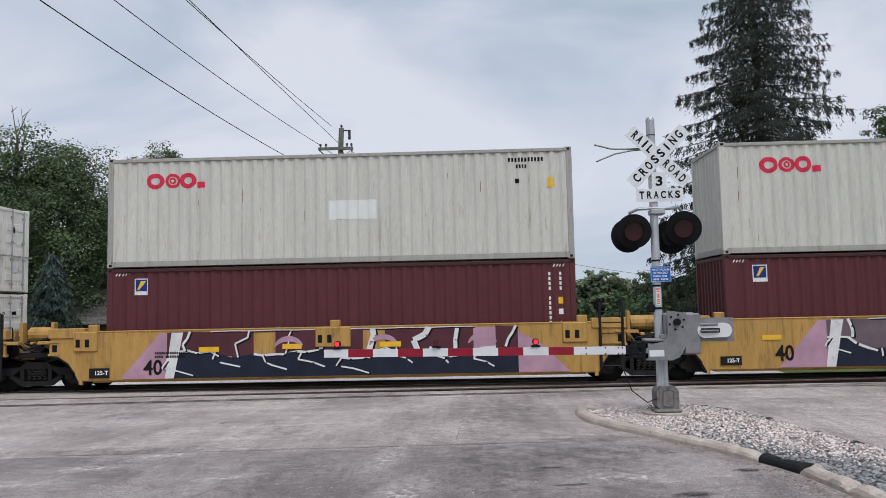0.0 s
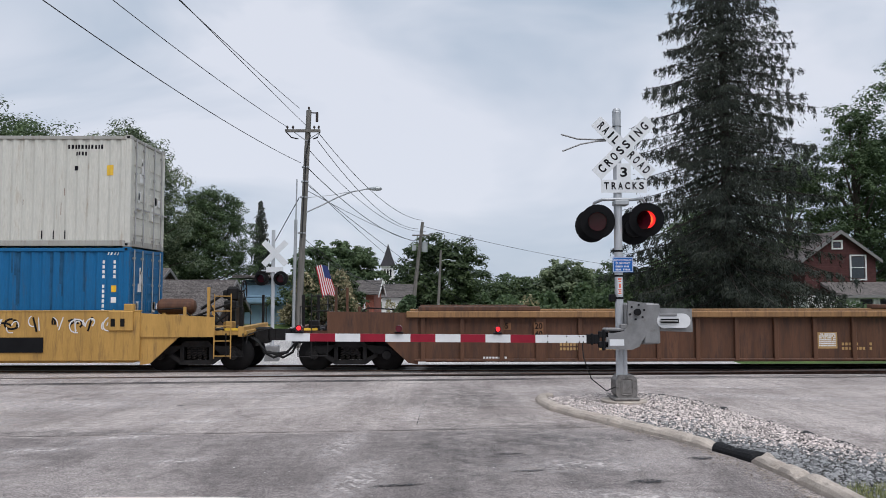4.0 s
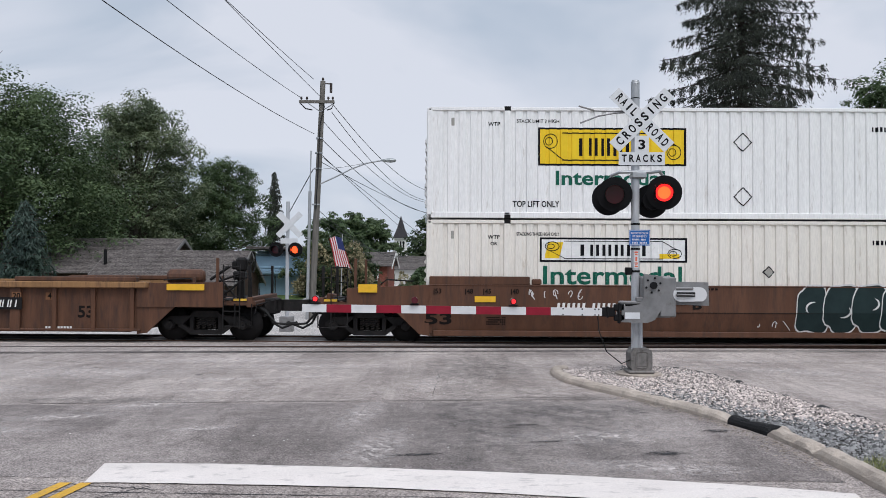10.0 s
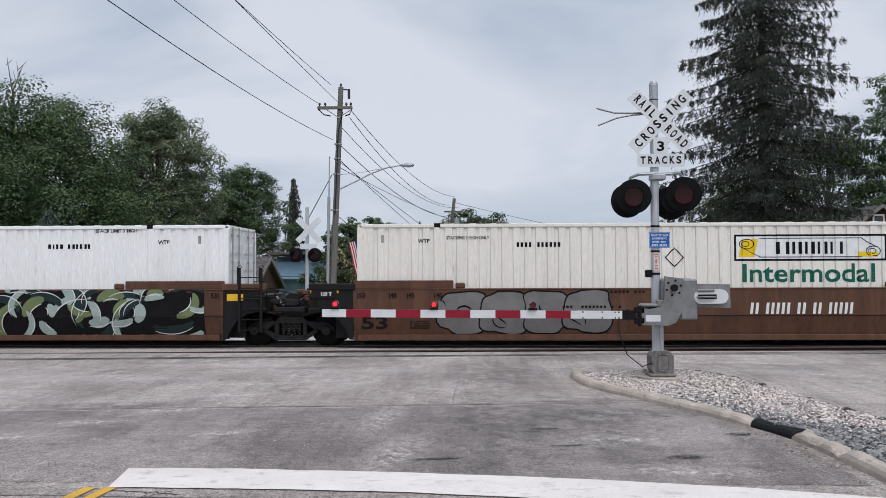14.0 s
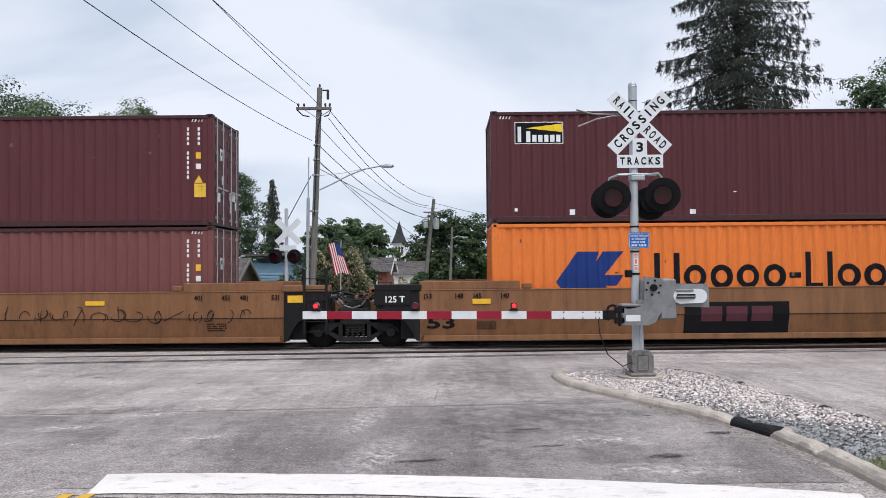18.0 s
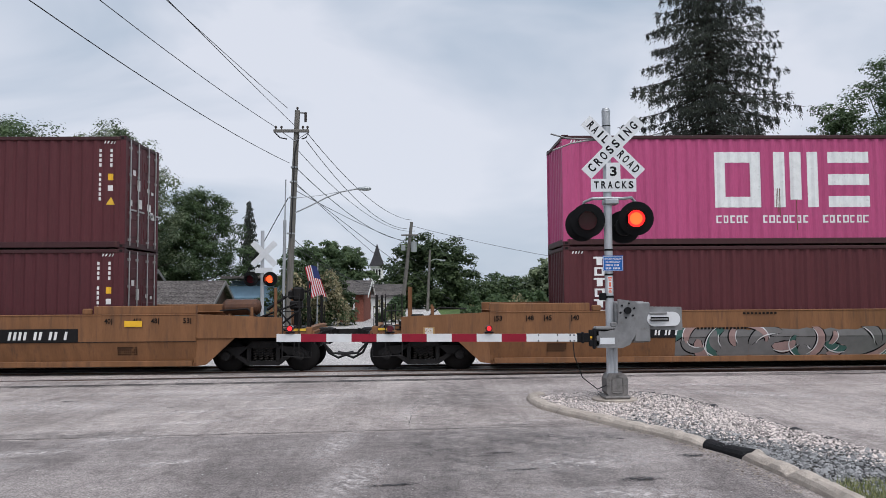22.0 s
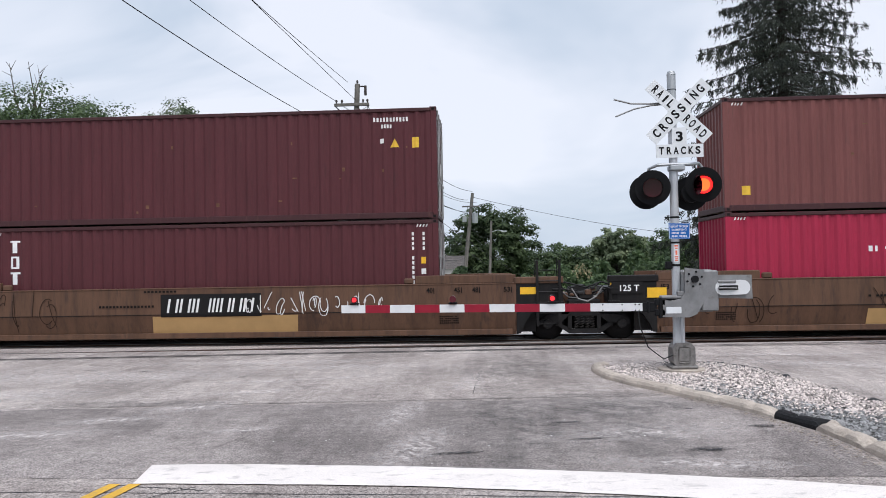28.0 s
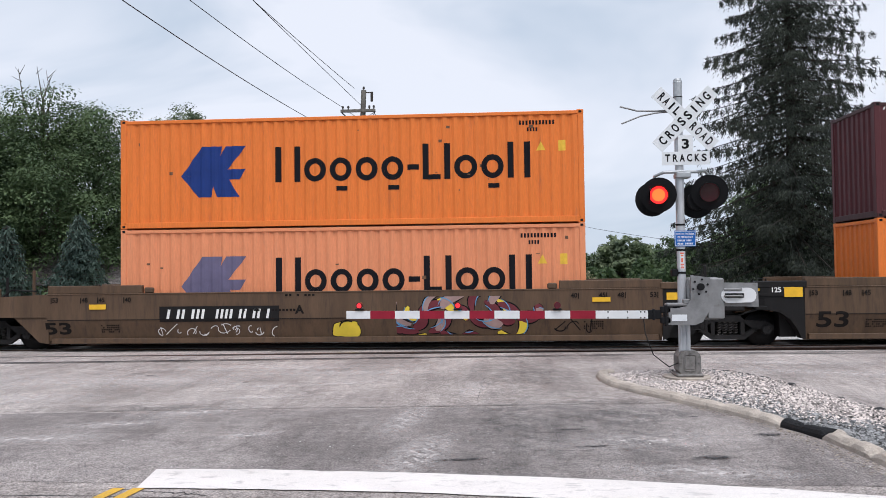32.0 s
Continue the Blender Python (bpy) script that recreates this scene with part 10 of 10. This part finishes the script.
broad_tree(22.5, 62, 9.0, 9.0, OAK, 35, n=6000, leaf=0.2, base=0.05, clumps=26)


# ---- houses ----
SHINGLE = material("grey_roof_shingles", (0.115, 0.102, 0.096), rough=0.92, vary=0.25, scale=1.2, per_object=0.15, grain=0.5, grain_scale=9)
SIDING_RED = material("dark_red_shingle_siding", (0.075, 0.030, 0.028), rough=0.8, vary=0.2, scale=4, per_object=0.12)
SIDING_WHITE = material("white_clapboard", (0.62, 0.61, 0.59), rough=0.7, vary=0.08, scale=4, per_object=0.06)
SIDING_TAN = material("tan_siding", (0.30, 0.25, 0.20), rough=0.8, vary=0.12, scale=4)
SIDING_DARK = material("dark_brown_gable", (0.085, 0.055, 0.045), rough=0.8, vary=0.2, scale=4)
BLUE_METAL = material("pale_blue_metal_cladding", (0.20, 0.30, 0.38), rough=0.5, vary=0.12, scale=2)
BRICK_RED = material("red_brick_wall", (0.24, 0.085, 0.06), rough=0.9, vary=0.25, scale=9, grain=0.25, grain_scale=20)
TRIM_WHITE = material("white_trim", (0.66, 0.65, 0.63), rough=0.6, vary=0.08, scale=5)
TRIM_GREY = material("weathered_grey_trim", (0.20, 0.19, 0.185), rough=0.7, vary=0.15, scale=5)
SLATE = material("dark_slate", (0.042, 0.040, 0.043), rough=0.8, vary=0.2, scale=3)
GLASS = material("dark_window_glass", (0.02, 0.022, 0.025), rough=0.08, vary=0.1, spec=0.8)


def roof_slope(parent, x0, x1, ya, za, yb, zb, rows, mat, width=0.45, name="shingle", seed=1, per_row=None):
    """Rows of overlapping shingle courses from the eave (ya, za) to the ridge (yb, zb)."""
    for r in range(rows):
        b = Build()
        f0, f1 = r / rows, (r + 1.12) / rows
        y0, z0 = ya + (yb - ya) * f0, za + (zb - za) * f0
        y1, z1 = ya + (yb - ya) * min(f1, 1), za + (zb - za) * min(f1, 1)
        k = max(1, int((x1 - x0) / width))
        off = (r % 2) * 0.5
        for i in range(k + 1):
            a = max(x0, x0 + (i - off) * (x1 - x0) / k)
            c = min(x1, x0 + (i + 1 - off) * (x1 - x0) / k)
            if c - a < 0.05:
                continue
            lift = 0.012 + 0.008 * ((i * 7 + r * 3 + seed) % 3)
            b.box(a + 0.01, c - 0.01, 0, 0.001, 0, 0)
            n = len(b.v) - 8
            b.v[n:] = [(a + 0.01, y0, z0 + lift), (c - 0.01, y0, z0 + lift), (a + 0.01, y1, z1 + 0.004), (c - 0.01, y1, z1 + 0.004), (a + 0.01, y0, z0 + lift + 0.02), (c - 0.01, y0, z0 + lift + 0.02), (a + 0.01, y1, z1 + 0.024), (c - 0.01, y1, z1 + 0.024)]
        part("shingle_course", b, mat, parent)


def gable_house(name, label, x0, x1, y0, y1, eave, ridge, wall, gable_mat, rows=9, axis="x", category="house", trim=TRIM_WHITE, over=0.35):
    """A simple house whose ridge runs along x or y."""
    h = thing(name, label, category, group="houses")
    b = Build()
    b.box(x0, x1, y0, y1, -0.4, eave)
    part("wall", b, wall, h)
    if axis == "x":
        ym = (y0 + y1) / 2
        rf = part("roof", (lambda q: (q.loft([[(x, y0 - over, eave - 0.1), (x, ym, ridge), (x, y1 + over, eave - 0.1), (x, ym, ridge - 0.18)] for x in (x0 - over, x1 + over)]), q)[1])(Build()), SHINGLE, h)
        roof_slope(rf, x0 - over, x1 + over, y0 - over, eave - 0.1, ym, ridge, rows, SHINGLE)
        for x, sg in ((x0, -1), (x1, 1)):
            b = Build()
            b.loft([[(xx, y0, eave), (xx, ym, ridge - 0.15), (xx, y1, eave)] for xx in (x - 0.05, x + 0.05)])
            part("gable", b, gable_mat, h)
            b = Build()
            for ya in (y0 - over, y1 + over):
                b.loft([[(xx, ya, eave - 0.28), (xx, ya, eave - 0.08), (xx, ym, ridge + 0.02), (xx, ym, ridge - 0.20)] for xx in (x + sg * over - 0.03, x + sg * over + 0.03)])
            part("bargeboard", b, trim, h)
    else:
        xm = (x0 + x1) / 2
        b = Build()
        b.loft([[(x0 - over, y, eave - 0.2), (xm, y, ridge), (x1 + over, y, eave - 0.2), (xm, y, ridge - 0.2)] for y in (y0 - over, y1 + over)])
        part("roof", b, SHINGLE, h)
        b = Build()
        b.loft([[(x0, y, eave), (xm, y, ridge - 0.15), (x1, y, eave)] for y in (y0 - 0.03, y0 + 0.1)])
        part("gable", b, gable_mat, h)
        b = Build()
        for xa in (x0 - over, x1 + over):
            b.loft([[(xa, y, eave - 0.42), (xa, y, eave - 0.18), (xm, y, ridge + 0.03), (xm, y, ridge - 0.22)] for y in (y0 - over - 0.04, y0 - over + 0.04)])
        part("bargeboard", b, trim, h)
    return h


def window(parent, x0, x1, z0, z1, y, mullion=True):
    w = part("window", (lambda q: (q.box(x0 + 0.05, x1 - 0.05, y - 0.02, y + 0.02, z0 + 0.05, z1 - 0.05), q)[1])(Build()), GLASS, parent)
    b = Build()
    t = 0.11
    for a in ((x0 - t, x1 + t, z1, z1 + t), (x0 - t, x1 + t, z0 - t, z0), (x0 - t, x0, z0, z1), (x1, x1 + t, z0, z1)):
        b.bbox(a[0], a[1], y - 0.07, y + 0.02, a[2], a[3], 0.01)
    if mullion:
        b.bbox(x0, x1, y - 0.05, y, (z0 + z1) / 2 - 0.03, (z0 + z1) / 2 + 0.03, 0.005)
    part("window_frame", b, TRIM_WHITE, w)
    return w


# long low house with shingle roof
h1 = gable_house("house", "low house with grey shingle roof and dark gables", -28.0, -16.5, 43, 51, 1.5, 3.5, SIDING_DARK, SIDING_DARK, 26, trim=TRIM_GREY)
h2 = gable_house("house", "low house wing with grey shingle roof", -19.0, -11.55, 40.5, 47, 0.9, 2.72, SIDING_DARK, SIDING_DARK, 26, trim=TRIM_GREY)
b = Build()
b.tube([(-18.9, 42.2, 1.9), (-18.9, 42.2, 2.75)], 0.09, 8)
part("vent_pipe", b, SIGN_BLACK, h2)
# blue clad shed behind the signal
shed = thing("shed", "pale blue metal-clad low building", "shed", group="houses")
b = Build()
b.box(-12.6, -6.9, 50, 58, -0.1, 2.5)
part("wall", b, BLUE_METAL, shed)
for k in range(9):
    b = Build()
    b.bbox(-12.8 + 0.0 * k, -6.7, 49.2 + 0.28 * k, 49.2 + 0.28 * (k + 1), 1.35 + 0.17 * k, 1.50 + 0.17 * k, 0.02)
    part("cladding_strip", b, BLUE_METAL, shed)
b = Build()
b.bbox(-13.0, -6.5, 49.4, 58.3, 2.95, 3.12, 0.02)
part("roof", b, SHINGLE, shed)
# brick house by the blossoming tree
bh = gable_house("house", "small red brick house with low roof", -5.9, -4.1, 53, 60, 1.95, 2.9, BRICK_RED, BRICK_RED, 8, axis="x")
window(bh, -5.3, -4.8, 0.9, 1.6, 52.98)
gr = gable_house("garage", "far white garage with grey roof", -5.3, -2.4, 78, 86, 1.6, 2.9, SIDING_WHITE, SIDING_DARK, 8, axis="x", category="garage")
# church
ch = thing("church", "white wooden church with a dark pointed steeple", "church", group="houses")
b = Build()
b.box(-10.5, -4.2, 128, 142, -0.1, 2.4)
part("wall", b, SIDING_WHITE, ch)
b = Build()
b.loft([[(-10.9, y, 2.2), (-7.4, y, 4.6), (-3.8, y, 2.2)] for y in (127.5, 142.5)])
part("roof", b, SHINGLE, ch)
b = Build()
b.box(-9.0, -6.45, 126.0, 128.2, 0, 4.2)
b.box(-8.75, -6.7, 126.2, 128.0, 4.2, 6.3)
part("tower", b, TRIM_WHITE, ch)
b = Build()
b.bbox(-9.1, -6.35, 125.85, 128.35, 4.1, 4.3, 0.03)
part("cornice", b, TRIM_WHITE, ch)
b = Build()
b.bbox(-9.0, -6.45, 125.95, 128.25, 6.25, 6.45, 0.03)
part("cornice", b, TRIM_WHITE, ch)
b = Build()
b.loft([[(-7.725 + s * dx, 127.1 + s * dy, z) for dx, dy in ((-1, -1), (1, -1), (1, 1), (-1, 1))] for s, z in ((1.25, 6.45), (0.62, 8.1), (0.02, 10.2))])
part("spire", b, SLATE, ch)
for x in (-8.2, -7.725, -7.25):
    b = Build()
    b.box(x - 0.13, x + 0.13, 126.17, 126.21, 4.6, 5.9)
    part("louvre", b, SIGN_BLACK, ch)

# red house with white porch
HY = 55.0
rh = gable_house("house", "dark red shingled house with white porch", 26.9, 32.1, HY, HY + 9, 4.5, 6.45, SIDING_RED, SIDING_RED, 8, axis="y", trim=TRIM_GREY)
for k in range(26):
    z = 2.0 + k * 0.17
    half = 2.6 if z < 4.5 else 2.6 * (6.4 - z) / 1.9
    if half > 0.2:
        b = Build()
        b.bbox(29.5 - half, 29.5 + half, HY - 0.06, HY, z, z + 0.165, 0.008)
        part("shingle_course", b, SIDING_RED, rh)
window(rh, 30.3, 31.3, 2.95, 4.6, HY - 0.07)
window(rh, 29.0, 29.6, 5.2, 5.65, HY - 0.07, False)
b = Build()
b.box(26.0, 36.5, HY - 2.2, HY - 0.1, -0.1, 1.75)
porch = part("porch", b, SIDING_WHITE, rh)
for k in range(10):
    b = Build()
    b.bbox(26.0, 36.5, HY - 2.26, HY - 2.2, 0.0 + 0.175 * k, 0.17 + 0.175 * k, 0.008)
    part("clapboard", b, SIDING_WHITE, porch)
for x in (29.6, 31.0, 32.3):
    window(porch, x, x + 0.95, 0.15, 1.55, HY - 2.27)
b = Build()
b.loft([[(28.0, y, z) for y, z in ((HY - 2.6, 1.75), (HY, 2.75), (HY, 2.55), (HY - 2.6, 1.62))], [(36.8, y, z) for y, z in ((HY - 2.6, 1.75), (HY, 2.75), (HY, 2.55), (HY - 2.6, 1.62))]])
part("porch_roof", b, SHINGLE, rh)
b = Build()
b.bbox(28.0, 36.8, HY - 2.66, HY - 2.58, 1.60, 1.80, 0.01)
part("fascia", b, TRIM_GREY, rh)
# flag on a slanted staff
STRIPE_R = material("flag_red", (0.42, 0.035, 0.045), rough=0.8, vary=0.1)
STRIPE_W = material("flag_white", (0.62, 0.60, 0.60), rough=0.8, vary=0.05)
FLAG_BLUE = material("flag_blue", (0.03, 0.04, 0.13), rough=0.8, vary=0.1)
fl = thing("flag", "red and white striped flag with blue corner hanging from a staff", "flag")
b = Build()
b.tube([(-6.05, 44.0, 0.0), (-6.0, 44.0, 3.75)], 0.03, 8)
part("staff", b, GALV, fl)


def flag_pt(u, v):
    """u along the fly, v across the hoist; the cloth droops."""
    x = -6.02 - 0.95 * u * (0.65 + 0.35 * v)
    z = 3.55 - 0.85 * (1 - v) - 0.0 * u
    x0, z0 = -6.75 + 0.72 * v, 3.45 + 0.12 * v
    return (x0 + 0.42 * u + 0.10 * u * v, 44.0 + 0.10 * math.sin(5 * u + 3 * v), z0 - 1.75 * u + 0.1 * math.sin(4 * v))


for i in range(13):
    b = Build()
    v0, v1 = i / 13, (i + 1) / 13
    u0 = 0.42 if i >= 6 else 0.0
    k = 10
    for q in range(k):
        a, c = u0 + (1 - u0) * q / k, u0 + (1 - u0) * (q + 1) / k
        b.face([flag_pt(a, v0), flag_pt(c, v0), flag_pt(c, v1), flag_pt(a, v1)])
    part("stripe", b, STRIPE_R if i % 2 == 0 else STRIPE_W, fl)
b = Build()
for q in range(5):
    for w_ in range(5):
        a, c = 0.42 * q / 5, 0.42 * (q + 1) / 5
        v0, v1 = 6 / 13 + 7 / 13 * w_ / 5, 6 / 13 + 7 / 13 * (w_ + 1) / 5
        b.face([flag_pt(a, v0), flag_pt(c, v0), flag_pt(c, v1), flag_pt(a, v1)])
part("canton", b, FLAG_BLUE, fl)




# ---- what moves ----
def motions():
    times = [0.0, 1.0, 2.0, 3.0] + [float(k) for k in range(4, 33)]
    for entry in TRAIN:
        ob, x = entry[0], entry[1]
        y, z = (entry[2], entry[3]) if len(entry) > 2 else (0.0, 0.0)
        walk(ob, [(t, pose(x - gone(t), y, z)) for t in times])
    # added vanes swing off the steady glow while a lamp is to look lit
    for ob, on in SHUTTERS:
        rows = [(0.0, 85 if any(a <= 0 < b for a, b in on) else 0)]
        for a, b in on:
            for t, ang in ((a - 0.05, 0), (a + 0.05, 85), (b - 0.05, 85), (b + 0.05, 0)):
                if t > rows[-1][0] + 0.01 and t < 32.0:
                    rows.append((t, ang))
        rows.append((32.0, 85 if any(a <= 32.0 < b for a, b in on) else 0))
        here = ob.matrix_basis.translation.copy()
        walk(ob, [(t, pose(here.x, here.y, here.z, 0, 0, -ang)) for t, ang in rows])
    # wheels
    spin = [k / 30 for k in range(961)]
    for ob, x in WHEELSETS:
        walk(ob, [(t, pose(x, 0, 0.42, 0, -math.degrees(gone(t) / 0.42), 0)) for t in spin])


motions()
